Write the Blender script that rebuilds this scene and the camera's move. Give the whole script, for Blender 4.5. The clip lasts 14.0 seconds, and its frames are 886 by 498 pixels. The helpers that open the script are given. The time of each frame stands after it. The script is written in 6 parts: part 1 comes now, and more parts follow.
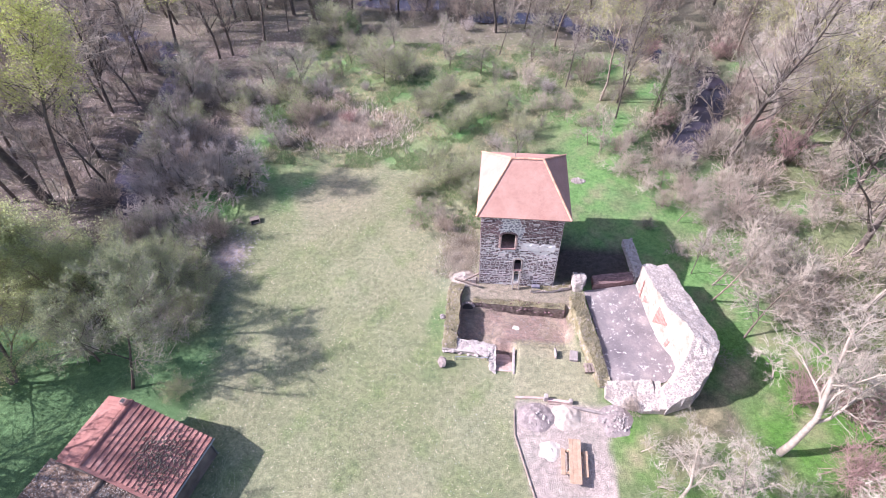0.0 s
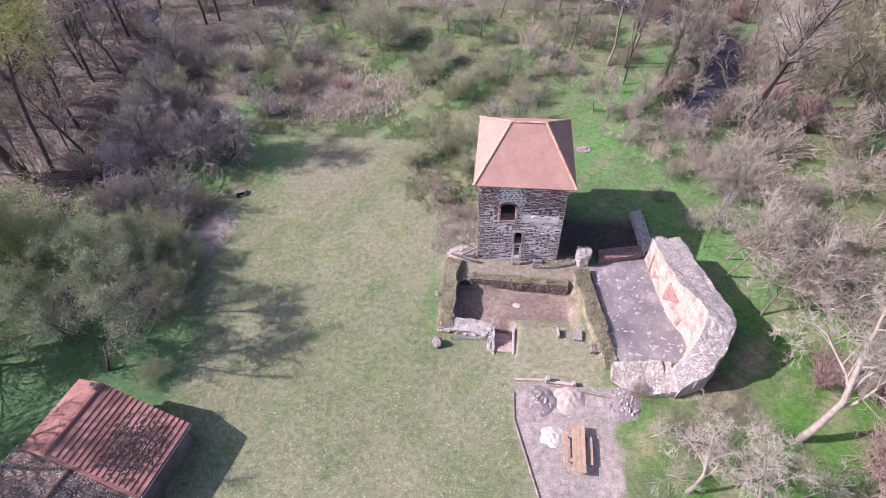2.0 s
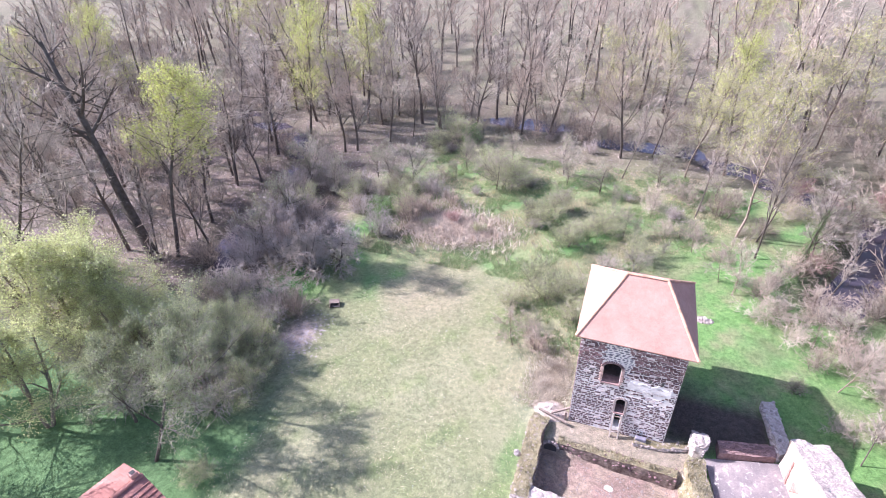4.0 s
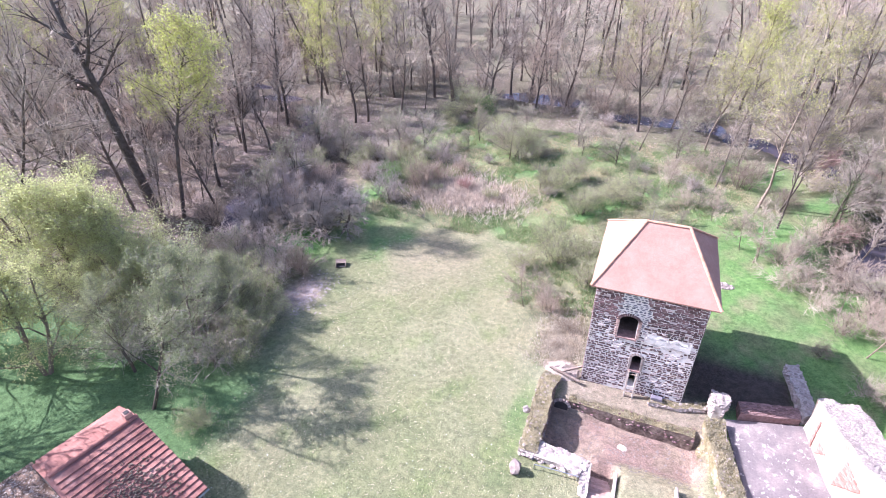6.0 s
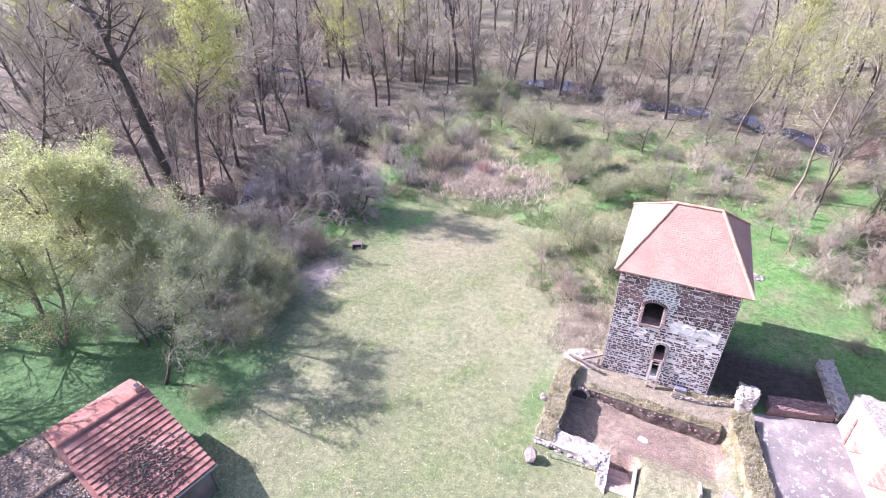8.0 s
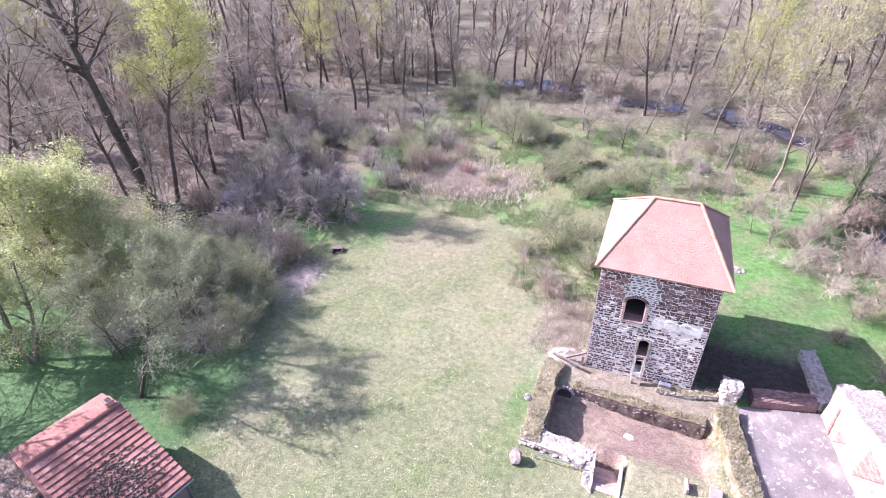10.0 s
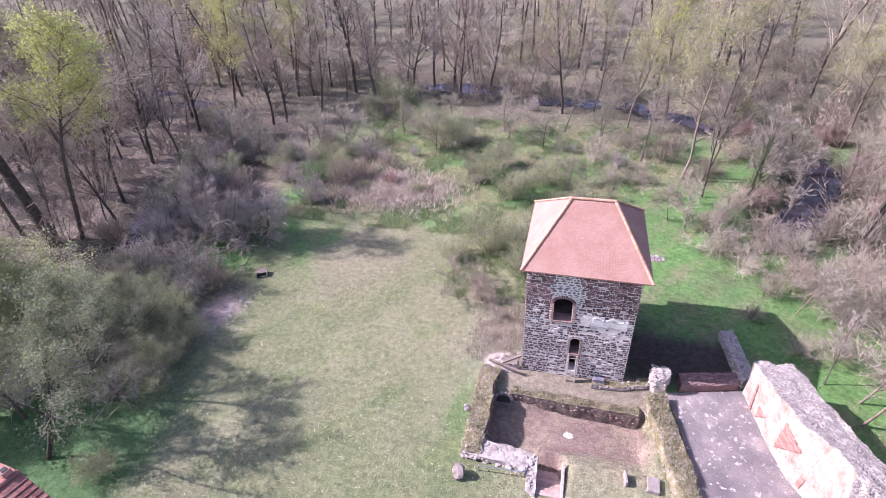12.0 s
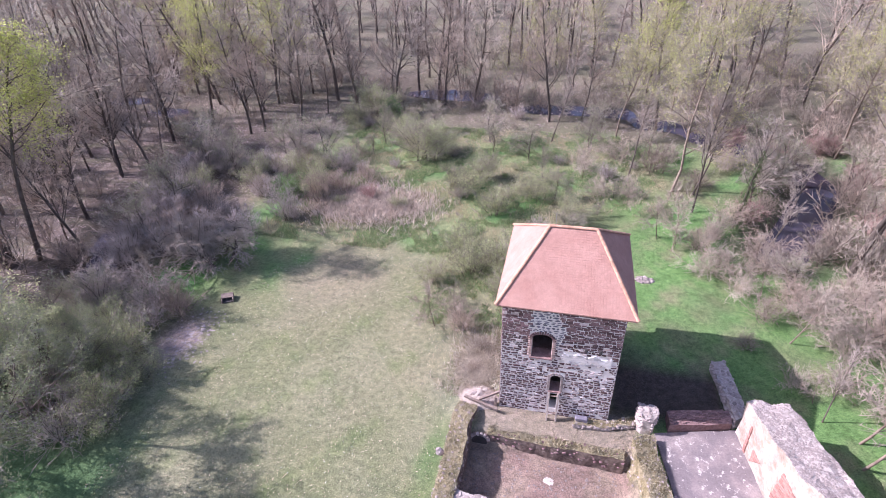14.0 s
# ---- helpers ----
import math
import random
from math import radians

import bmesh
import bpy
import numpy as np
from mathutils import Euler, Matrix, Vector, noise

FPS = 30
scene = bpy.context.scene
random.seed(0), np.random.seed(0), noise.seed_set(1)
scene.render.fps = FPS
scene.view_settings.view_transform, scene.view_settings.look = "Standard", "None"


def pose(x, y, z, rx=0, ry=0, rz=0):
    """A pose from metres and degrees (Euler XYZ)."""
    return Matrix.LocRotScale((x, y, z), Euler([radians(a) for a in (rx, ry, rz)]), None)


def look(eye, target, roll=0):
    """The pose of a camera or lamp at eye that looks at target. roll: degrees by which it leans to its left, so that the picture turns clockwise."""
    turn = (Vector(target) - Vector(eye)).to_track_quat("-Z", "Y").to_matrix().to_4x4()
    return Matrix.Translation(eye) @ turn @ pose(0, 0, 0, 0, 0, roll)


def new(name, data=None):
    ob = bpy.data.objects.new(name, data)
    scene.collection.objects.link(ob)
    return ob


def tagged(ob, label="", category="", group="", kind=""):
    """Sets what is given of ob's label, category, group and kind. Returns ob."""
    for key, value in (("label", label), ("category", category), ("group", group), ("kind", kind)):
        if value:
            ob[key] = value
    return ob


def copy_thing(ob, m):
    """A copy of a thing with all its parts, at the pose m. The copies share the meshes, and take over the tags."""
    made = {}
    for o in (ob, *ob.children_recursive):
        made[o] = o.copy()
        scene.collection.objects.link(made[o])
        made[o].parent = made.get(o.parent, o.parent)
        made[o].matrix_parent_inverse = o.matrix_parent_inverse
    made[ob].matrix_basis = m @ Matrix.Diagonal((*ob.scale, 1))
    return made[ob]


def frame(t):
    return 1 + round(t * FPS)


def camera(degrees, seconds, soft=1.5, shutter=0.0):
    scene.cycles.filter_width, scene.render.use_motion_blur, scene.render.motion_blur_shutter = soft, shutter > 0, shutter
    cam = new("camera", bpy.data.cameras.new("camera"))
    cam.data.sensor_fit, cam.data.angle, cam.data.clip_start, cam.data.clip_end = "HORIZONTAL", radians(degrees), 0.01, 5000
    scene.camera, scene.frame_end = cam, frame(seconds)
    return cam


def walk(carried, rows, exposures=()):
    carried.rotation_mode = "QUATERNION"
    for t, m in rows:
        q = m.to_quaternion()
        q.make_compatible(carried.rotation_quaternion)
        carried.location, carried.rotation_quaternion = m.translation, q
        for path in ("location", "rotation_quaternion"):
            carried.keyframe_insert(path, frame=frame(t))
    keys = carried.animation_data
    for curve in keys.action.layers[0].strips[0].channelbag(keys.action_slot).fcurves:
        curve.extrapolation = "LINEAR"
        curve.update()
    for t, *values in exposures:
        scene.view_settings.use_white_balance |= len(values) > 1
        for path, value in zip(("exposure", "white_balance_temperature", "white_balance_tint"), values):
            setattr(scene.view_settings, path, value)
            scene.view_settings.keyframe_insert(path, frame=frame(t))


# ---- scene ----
cam = camera(79.7, 14.0, soft=0.4)
METRES, EYE, TILT, LEAN, TURN = 25.0, 38.0, -48.0, 0.0, 0.0
PATH = [
    (0, (0.33, -3.479, 40.694), (0.145, -2.099, 39.258), -2.3),
    (0.5, (0.44, -2.661, 40.25), (0.41, -1.305, 38.781), -4.0),
    (1, (0.543, -2.054, 39.613), (0.571, -0.722, 38.122), -4.5),
    (1.5, (0.689, -1.824, 38.888), (0.74, -0.499, 37.391), -5.0),
    (2, (0.769, -1.484, 37.934), (0.576, -0.165, 36.443), -3.0),
    (2.5, (0.774, -0.985, 36.909), (0.387, 0.288, 35.416), -1.4),
    (3, (0.564, -0.392, 36.067), (0.124, 0.845, 34.558), -1.3),
    (3.3, (0.332, 0.068, 35.784), (-0.157, 1.401, 34.376), -1.4),
    (3.4, (0.268, 0.207, 35.744), (-0.288, 1.646, 34.47), -0.2),
    (3.5, (0.226, 0.313, 35.711), (-0.353, 1.875, 34.605), -1.0),
    (3.7, (0.191, 0.414, 35.603), (-0.406, 1.995, 34.534), -1.2),
    (6, (0.429, 0.008, 31.339), (-0.205, 1.563, 30.253), -0.9),
    (6.5, (0.295, 0.04, 30.842), (-0.34, 1.59, 29.75), -1.2),
    (7, (0.188, 0.121, 30.446), (-0.461, 1.664, 29.353), -0.9),
    (7.5, (0.19, 0.365, 30.028), (-0.479, 1.89, 28.92), -0.9),
    (7.7, (0.213, 0.428, 29.978), (-0.466, 1.948, 28.868), -0.9),
    (9.8, (0.554, 1.054, 29.532), (-0.178, 2.551, 28.426), -1.1),
    (10, (0.626, 1.126, 29.514), (-0.025, 2.663, 28.411), -1.6),
    (10.5, (0.819, 1.246, 29.549), (0.298, 2.831, 28.446), -2.2),
    (11, (1.03, 1.408, 29.622), (0.573, 3.012, 28.518), -2.4),
    (11.5, (1.213, 1.778, 29.678), (0.766, 3.385, 28.575), -2.4),
    (12, (1.335, 2.385, 29.689), (0.895, 3.998, 28.592), -2.4),
    (12.5, (1.46, 3.106, 29.718), (1.022, 4.72, 28.621), -2.4),
    (13, (1.607, 4.016, 29.73), (1.176, 5.634, 28.637), -2.3),
    (13.5, (1.856, 4.967, 29.766), (1.432, 6.59, 28.677), -2.3),
    (14, (2.1, 6.045, 29.712), (1.68, 7.666, 28.617), -2.3),
]
EXPOSURE = [(0.0, 0.74, 5760, 20), (0.5, 0.64, 5780, 20), (1.0, 0.40, 5800, 21), (1.5, 0.29, 5830, 22), (2.0, 0.29, 5830, 22), (2.5, 0.52, 5800, 23), (3.0, 0.74, 5740, 22), (3.6, 1.07, 5700, 21), (6.5, 1.10, 5690, 22), (7.7, 1.10, 5690, 22), (10.0, 1.08, 5710, 24), (10.5, 0.86, 5740, 26), (11.0, 0.63, 5760, 27), (14.0, 0.56, 5760, 27)]
walk(cam, [(t, look(eye, target, roll)) for t, eye, target, roll in PATH], EXPOSURE)

# ---------------------------------------------------------------- sky and sun
SUN_DIR = Vector((-1.26, -0.15, 1.0)).normalized()      # towards the sun
world = bpy.data.worlds.new("sky")
scene.world = world
world.use_nodes = True
_nt = world.node_tree
_sky = _nt.nodes.new("ShaderNodeTexSky")
_sky.sky_type = "NISHITA"
_sky.sun_disc = False
_sky.sun_elevation = math.asin(SUN_DIR.z)
_sky.sun_rotation = math.atan2(SUN_DIR.x, SUN_DIR.y)
_sky.air_density, _sky.dust_density = 1.0, 2.0
_bg = _nt.nodes["Background"]
_bg.inputs["Strength"].default_value = 0.145
_nt.links.new(_sky.outputs[0], _bg.inputs[0])
sun_data = bpy.data.lights.new("sun", "SUN")
sun_data.energy, sun_data.angle, sun_data.color = 5.6, radians(0.5), (1.0, 0.95, 0.90)
sun = new("sun", sun_data)
sun.matrix_world = look((0, 0, 60), Vector((0, 0, 60)) - SUN_DIR)

# ---------------------------------------------------------------- materials


def ramp(nt, fac, stops):
    n = nt.nodes.new("ShaderNodeValToRGB")
    while len(n.color_ramp.elements) < len(stops):
        n.color_ramp.elements.new(0.5)
    for e, (p, c) in zip(n.color_ramp.elements, stops):
        e.position, e.color = p, (*c, 1)
    nt.links.new(fac, n.inputs[0])
    return n.outputs[0]


def tex(nt, vec, scale, detail=6.0, rough=0.6, kind="noise"):
    if kind == "noise":
        n = nt.nodes.new("ShaderNodeTexNoise")
        n.inputs["Detail"].default_value, n.inputs["Roughness"].default_value = detail, rough
    else:
        n = nt.nodes.new("ShaderNodeTexVoronoi")
    n.inputs["Scale"].default_value = scale
    nt.links.new(vec, n.inputs["Vector"])
    return n


def mix(nt, fac, a, b, blend="MIX"):
    n = nt.nodes.new("ShaderNodeMix")
    n.data_type, n.blend_type = "RGBA", blend
    for sock, v in ((n.inputs[0], fac), (n.inputs[6], a), (n.inputs[7], b)):
        if isinstance(v, bpy.types.NodeSocket):
            nt.links.new(v, sock)
        elif isinstance(v, (int, float)):
            sock.default_value = v
        else:
            sock.default_value = (*v, 1)
    return n.outputs[2]


def surface(name, stops, scale=3.0, fine=40.0, rough=0.85, bump=0.3, dist=0.02, vary=0.25, spots=None, metal=0.0, island=False, gloss=0.25):
    """A weathered surface: broad noise through a colour ramp, fine grain, relief, and a shade for each object."""
    m = bpy.data.materials.new(name)
    m.use_nodes = True
    nt = m.node_tree
    p = nt.nodes["Principled BSDF"]
    co = nt.nodes.new("ShaderNodeTexCoord").outputs["Object"]
    info = nt.nodes.new("ShaderNodeNewGeometry").outputs["Random Per Island"] if island else nt.nodes.new("ShaderNodeObjectInfo").outputs["Random"]
    a = tex(nt, co, scale)
    b = tex(nt, co, fine, 4.0)
    col = ramp(nt, a.outputs[0], stops)
    col = mix(nt, 0.45, col, ramp(nt, b.outputs[0], [(0.3, (0.3, 0.3, 0.3)), (0.7, (0.75, 0.75, 0.75))]), "OVERLAY")
    shade = nt.nodes.new("ShaderNodeMapRange")
    shade.inputs["To Min"].default_value, shade.inputs["To Max"].default_value = 1.0 - vary, 1.0 + vary
    nt.links.new(info, shade.inputs[0])
    hsv = nt.nodes.new("ShaderNodeHueSaturation")
    nt.links.new(shade.outputs[0], hsv.inputs["Value"])
    nt.links.new(col, hsv.inputs["Color"])
    col = hsv.outputs[0]
    if spots:
        c, s, lo, hi = spots
        n = tex(nt, co, s, 8.0, 0.7)
        col = mix(nt, ramp(nt, n.outputs[0], [(lo, (0, 0, 0)), (hi, (1, 1, 1))]), col, c)
    nt.links.new(col, p.inputs["Base Color"])
    p.inputs["Roughness"].default_value, p.inputs["Metallic"].default_value = rough, metal
    p.inputs["Specular IOR Level"].default_value = gloss
    bp = nt.nodes.new("ShaderNodeBump")
    bp.inputs["Strength"].default_value, bp.inputs["Distance"].default_value = bump, dist
    nt.links.new(b.outputs[0], bp.inputs["Height"])
    nt.links.new(bp.outputs[0], p.inputs["Normal"])
    return m


def leaf_surface(name, stops, through_light=0.25):
    m = surface(name, stops, scale=0.9, fine=9.0, rough=0.7, bump=0.0, vary=0.3, island=True)
    p = m.node_tree.nodes["Principled BSDF"]
    tr = m.node_tree.nodes.new("ShaderNodeBsdfTranslucent")
    mx = m.node_tree.nodes.new("ShaderNodeMixShader")
    mx.inputs[0].default_value = through_light
    col = p.inputs["Base Color"].links[0].from_socket
    m.node_tree.links.new(col, tr.inputs[0])
    m.node_tree.links.new(p.outputs[0], mx.inputs[1])
    m.node_tree.links.new(tr.outputs[0], mx.inputs[2])
    m.node_tree.links.new(mx.outputs[0], m.node_tree.nodes["Material Output"].inputs[0])
    return m


STONE_DARK = surface("dark_fieldstone", [(0.3, (0.095, 0.052, 0.057)), (0.5, (0.18, 0.107, 0.112)), (0.75, (0.31, 0.21, 0.208))], 1.2, 25, vary=0.45)
STONE_NET = surface("blue_grey_stone", [(0.3, (0.13, 0.12, 0.15)), (0.7, (0.24, 0.21, 0.25))], 2.0, 25, vary=0.3)
STONE_PALE = surface("limewashed_stone", [(0.3, (0.30, 0.215, 0.22)), (0.5, (0.50, 0.41, 0.405)), (0.75, (0.72, 0.64, 0.62))], 1.5, 22, vary=0.35)
STONE_GREY = surface("grey_rubble", [(0.3, (0.29, 0.23, 0.213)), (0.55, (0.39, 0.32, 0.30)), (0.75, (0.50, 0.43, 0.405))], 2.5, 20, vary=0.3)
BOULDER = surface("pinkish_granite", [(0.3, (0.24, 0.18, 0.165)), (0.6, (0.36, 0.285, 0.265)), (0.8, (0.47, 0.395, 0.37))], 2.5, 20, bump=0.6, dist=0.03)
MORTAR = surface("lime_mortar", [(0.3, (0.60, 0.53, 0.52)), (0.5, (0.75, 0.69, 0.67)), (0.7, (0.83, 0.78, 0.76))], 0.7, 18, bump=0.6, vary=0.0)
MORTAR_DARK = surface("dark_mortar", [(0.3, (0.09, 0.07, 0.075)), (0.55, (0.22, 0.18, 0.185)), (0.75, (0.42, 0.36, 0.36))], 0.8, 18, bump=0.6, vary=0.0)
LIMEWASH = surface("old_limewash", [(0.3, (0.29, 0.215, 0.17)), (0.5, (0.45, 0.375, 0.32)), (0.7, (0.57, 0.50, 0.445))], 0.9, 7, bump=0.7, dist=0.05, vary=0.0, spots=((0.40, 0.285, 0.205), 0.8, 0.56, 0.68))
RUBBLE = surface("rubble_core", [(0.3, (0.33, 0.27, 0.245)), (0.5, (0.42, 0.355, 0.325)), (0.7, (0.52, 0.455, 0.42))], 2.6, 20, bump=0.7, dist=0.03, vary=0.0)
RUBBLE_WARM = surface("earthy_rubble", [(0.3, (0.27, 0.21, 0.175)), (0.5, (0.42, 0.345, 0.30)), (0.7, (0.54, 0.465, 0.42))], 1.2, 9, bump=0.9, dist=0.05, vary=0.0)
MOSSY = surface("mossy_wall_top", [(0.3, (0.15, 0.125, 0.06)), (0.5, (0.275, 0.225, 0.135)), (0.7, (0.43, 0.365, 0.27))], 1.6, 14, bump=0.9, dist=0.05, vary=0.0)
BRICK = surface("red_brick", [(0.3, (0.30, 0.145, 0.12)), (0.6, (0.44, 0.24, 0.205)), (0.8, (0.54, 0.36, 0.32))], 4, 40, vary=0.3)
BRICK_DARK = surface("dark_weathered_brick", [(0.3, (0.20, 0.12, 0.115)), (0.6, (0.31, 0.20, 0.19)), (0.8, (0.44, 0.33, 0.31))], 4, 30, bump=0.7, vary=0.35)
BRICK_PALE = surface("worn_pink_brick", [(0.3, (0.38, 0.24, 0.21)), (0.7, (0.55, 0.40, 0.36))], 4, 40, vary=0.25)
TILE = surface("clay_roof_tile", [(0.3, (0.43, 0.232, 0.19)), (0.7, (0.505, 0.295, 0.243))], 0.8, 30, rough=1.0, vary=0.05, island=True, gloss=0.03)
TILE_RIDGE = surface("clay_ridge_tile", [(0.3, (0.54, 0.28, 0.19)), (0.7, (0.66, 0.38, 0.27))], 1.5, 30, rough=0.7, vary=0.2)
TILE_OLD = surface("old_red_pantile", [(0.3, (0.26, 0.107, 0.09)), (0.6, (0.38, 0.178, 0.148)), (0.8, (0.49, 0.30, 0.255))], 0.7, 30, rough=0.8, vary=0.12, island=True)
MOSS_CLUMP = surface("dark_roof_moss", [(0.3, (0.075, 0.055, 0.045)), (0.7, (0.19, 0.145, 0.115))], 3, 20, bump=0.8, dist=0.03, vary=0.3, island=True)
MOSS_PALE = surface("pale_roof_lichen", [(0.3, (0.28, 0.225, 0.195)), (0.7, (0.48, 0.405, 0.36))], 3, 20, bump=0.8, dist=0.03, vary=0.35, island=True)
TILE_MOSSY = surface("mossy_brown_tile", [(0.3, (0.13, 0.08, 0.06)), (0.5, (0.215, 0.145, 0.11)), (0.7, (0.32, 0.225, 0.175))], 1.2, 9, rough=0.95, bump=1.0, dist=0.06, vary=0.3, island=True)
PLASTER_OLD = surface("grey_render", [(0.3, (0.10, 0.078, 0.072)), (0.7, (0.21, 0.168, 0.152))], 1.0, 18, vary=0.0)
WOOD = surface("new_larch", [(0.3, (0.34, 0.21, 0.14)), (0.7, (0.48, 0.33, 0.235))], 3.0, 30, vary=0.12)
WOOD_PALE = surface("bleached_oak", [(0.3, (0.34, 0.27, 0.235)), (0.7, (0.52, 0.44, 0.39))], 3.0, 30, vary=0.15)
WOOD_OLD = surface("weathered_wood", [(0.3, (0.17, 0.12, 0.10)), (0.7, (0.36, 0.28, 0.24))], 3.0, 30, vary=0.2)
# near-black colour standing for the shade inside holes and hollows
DARK = surface("interior_shade", [(0.3, (0.05, 0.045, 0.045)), (0.7, (0.09, 0.08, 0.08))], 2, 20, vary=0.0)
PAVING = surface("stained_grey_screed", [(0.3, (0.15, 0.123, 0.132)), (0.5, (0.215, 0.178, 0.182)), (0.7, (0.37, 0.30, 0.28))], 0.35, 9, bump=0.3, vary=0.0, spots=((0.52, 0.455, 0.43), 2.4, 0.575, 0.615))
# earthy brown, darkened to carry the shade on the sunken court's faces
COURT_FACE = surface("shaded_earthy_stone", [(0.3, (0.09, 0.064, 0.055)), (0.5, (0.18, 0.135, 0.115)), (0.75, (0.32, 0.25, 0.215))], 2.2, 9, bump=1.0, dist=0.06, vary=0.0)
SAND = surface("pink_sand", [(0.3, (0.34, 0.265, 0.225)), (0.7, (0.51, 0.42, 0.36))], 3, 30, vary=0.0)
SAND_WHITE = surface("white_sand", [(0.3, (0.44, 0.37, 0.32)), (0.7, (0.66, 0.58, 0.52))], 3, 20, bump=0.6, vary=0.0)
GRAVEL = surface("pink_gravel", [(0.3, (0.21, 0.16, 0.152)), (0.7, (0.37, 0.295, 0.28))], 3, 16, bump=0.9, dist=0.05, vary=0.0)
METAL = surface("galvanised_pipe", [(0.3, (0.32, 0.32, 0.34)), (0.7, (0.45, 0.45, 0.46))], 3, 30, rough=0.45, metal=0.8)
BARK = surface("grey_brown_bark", [(0.3, (0.065, 0.05, 0.042)), (0.7, (0.17, 0.135, 0.115))], 2, 20, bump=0.6, vary=0.3)
BARK_BROWN = surface("brown_smooth_bark", [(0.3, (0.15, 0.11, 0.085)), (0.7, (0.29, 0.225, 0.18))], 2, 20, bump=0.6, vary=0.25)
BARK_PALE = surface("pale_lichened_bark", [(0.3, (0.23, 0.18, 0.145)), (0.7, (0.43, 0.355, 0.295))], 2, 20, bump=0.6, vary=0.2)
TWIG = surface("brown_twigs", [(0.3, (0.275, 0.21, 0.17)), (0.7, (0.48, 0.385, 0.315))], 0.4, 6, bump=0, vary=0.3)
TWIG_GREY = surface("grey_twigs", [(0.3, (0.29, 0.24, 0.205)), (0.7, (0.45, 0.38, 0.33))], 0.4, 6, bump=0, vary=0.3)
TWIG_SILVER = surface("silver_grey_twigs", [(0.3, (0.33, 0.275, 0.25)), (0.7, (0.52, 0.445, 0.405))], 0.4, 6, bump=0, vary=0.3)
TWIG_DUSK = surface("dusky_grey_twigs", [(0.3, (0.19, 0.16, 0.148)), (0.7, (0.31, 0.27, 0.25))], 0.4, 6, bump=0, vary=0.3)
TWIG_OLIVE = surface("olive_grey_twigs", [(0.3, (0.27, 0.24, 0.185)), (0.7, (0.44, 0.40, 0.32))], 0.4, 6, bump=0, vary=0.3)
TWIG_PALE = surface("pale_twigs", [(0.3, (0.30, 0.245, 0.195)), (0.7, (0.475, 0.40, 0.33))], 0.4, 6, bump=0, vary=0.25)
TWIG_WHITE = surface("bleached_twigs", [(0.3, (0.34, 0.285, 0.23)), (0.7, (0.54, 0.465, 0.385))], 0.4, 6, bump=0, vary=0.25)
TWIG_RED = surface("reddish_twigs", [(0.3, (0.30, 0.18, 0.165)), (0.7, (0.44, 0.29, 0.26))], 0.4, 6, bump=0, vary=0.2)
LEAF_WILLOW = leaf_surface("young_willow_leaf", [(0.3, (0.44, 0.455, 0.21)), (0.7, (0.60, 0.605, 0.32))], 0.5)
LEAF_YELLOW = leaf_surface("yellow_green_leaf", [(0.3, (0.42, 0.445, 0.13)), (0.7, (0.58, 0.585, 0.22))], 0.4)
LEAF_PALE = leaf_surface("pale_bud_leaf", [(0.3, (0.38, 0.375, 0.135)), (0.7, (0.54, 0.52, 0.22))], 0.3)
LEAF_GREEN = leaf_surface("fresh_green_leaf", [(0.3, (0.14, 0.24, 0.095)), (0.7, (0.26, 0.34, 0.15))], 0.35)
LEAF_OLIVE = leaf_surface("olive_bud_leaf", [(0.3, (0.35, 0.375, 0.19)), (0.7, (0.50, 0.52, 0.29))], 0.45)
LEAF_GREYGREEN = leaf_surface("grey_green_leaf", [(0.3, (0.225, 0.245, 0.135)), (0.7, (0.36, 0.375, 0.225))], 0.35)
LEAF_IVY = leaf_surface("dark_ivy_leaf", [(0.3, (0.05, 0.08, 0.03)), (0.7, (0.12, 0.165, 0.065))], 0.1)
GRASS_BLADE = leaf_surface("meadow_grass", [(0.3, (0.26, 0.275, 0.15)), (0.7, (0.38, 0.385, 0.245))], 0.4)
GRASS_GREEN = leaf_surface("lush_grass", [(0.3, (0.115, 0.21, 0.075)), (0.7, (0.20, 0.305, 0.125))], 0.35)
GRASS_WEED = leaf_surface("pale_green_weeds", [(0.3, (0.23, 0.31, 0.14)), (0.7, (0.36, 0.42, 0.22))], 0.4)
GRASS_DRY = leaf_surface("dry_grass", [(0.3, (0.50, 0.41, 0.27)), (0.7, (0.68, 0.58, 0.43))], 0.3)
STRAW = leaf_surface("bleached_straw", [(0.3, (0.52, 0.45, 0.36)), (0.7, (0.72, 0.65, 0.56))], 0.3)
GRASS_BANK = leaf_surface("bank_grass", [(0.3, (0.30, 0.265, 0.175)), (0.7, (0.45, 0.40, 0.29))], 0.3)
REED = leaf_surface("dry_reddish_reed", [(0.3, (0.54, 0.44, 0.37)), (0.7, (0.74, 0.645, 0.55))], 0.2)
LITTER = leaf_surface("dry_leaf_litter", [(0.3, (0.25, 0.18, 0.165)), (0.7, (0.48, 0.385, 0.365))], 0.05)
PETAL = leaf_surface("white_flower", [(0.3, (0.75, 0.75, 0.68)), (0.7, (0.82, 0.82, 0.78))], 0.1)

# ---------------------------------------------------------------- mesh helpers


def mesh_of(name, verts, faces, material, smooth=False):
    me = bpy.data.meshes.new(name)
    me.from_pydata([tuple(v) for v in verts], [], [tuple(f) for f in faces])
    me.materials.append(material)
    if smooth:
        me.polygons.foreach_set("use_smooth", [True] * len(me.polygons))
    me.update()
    return me


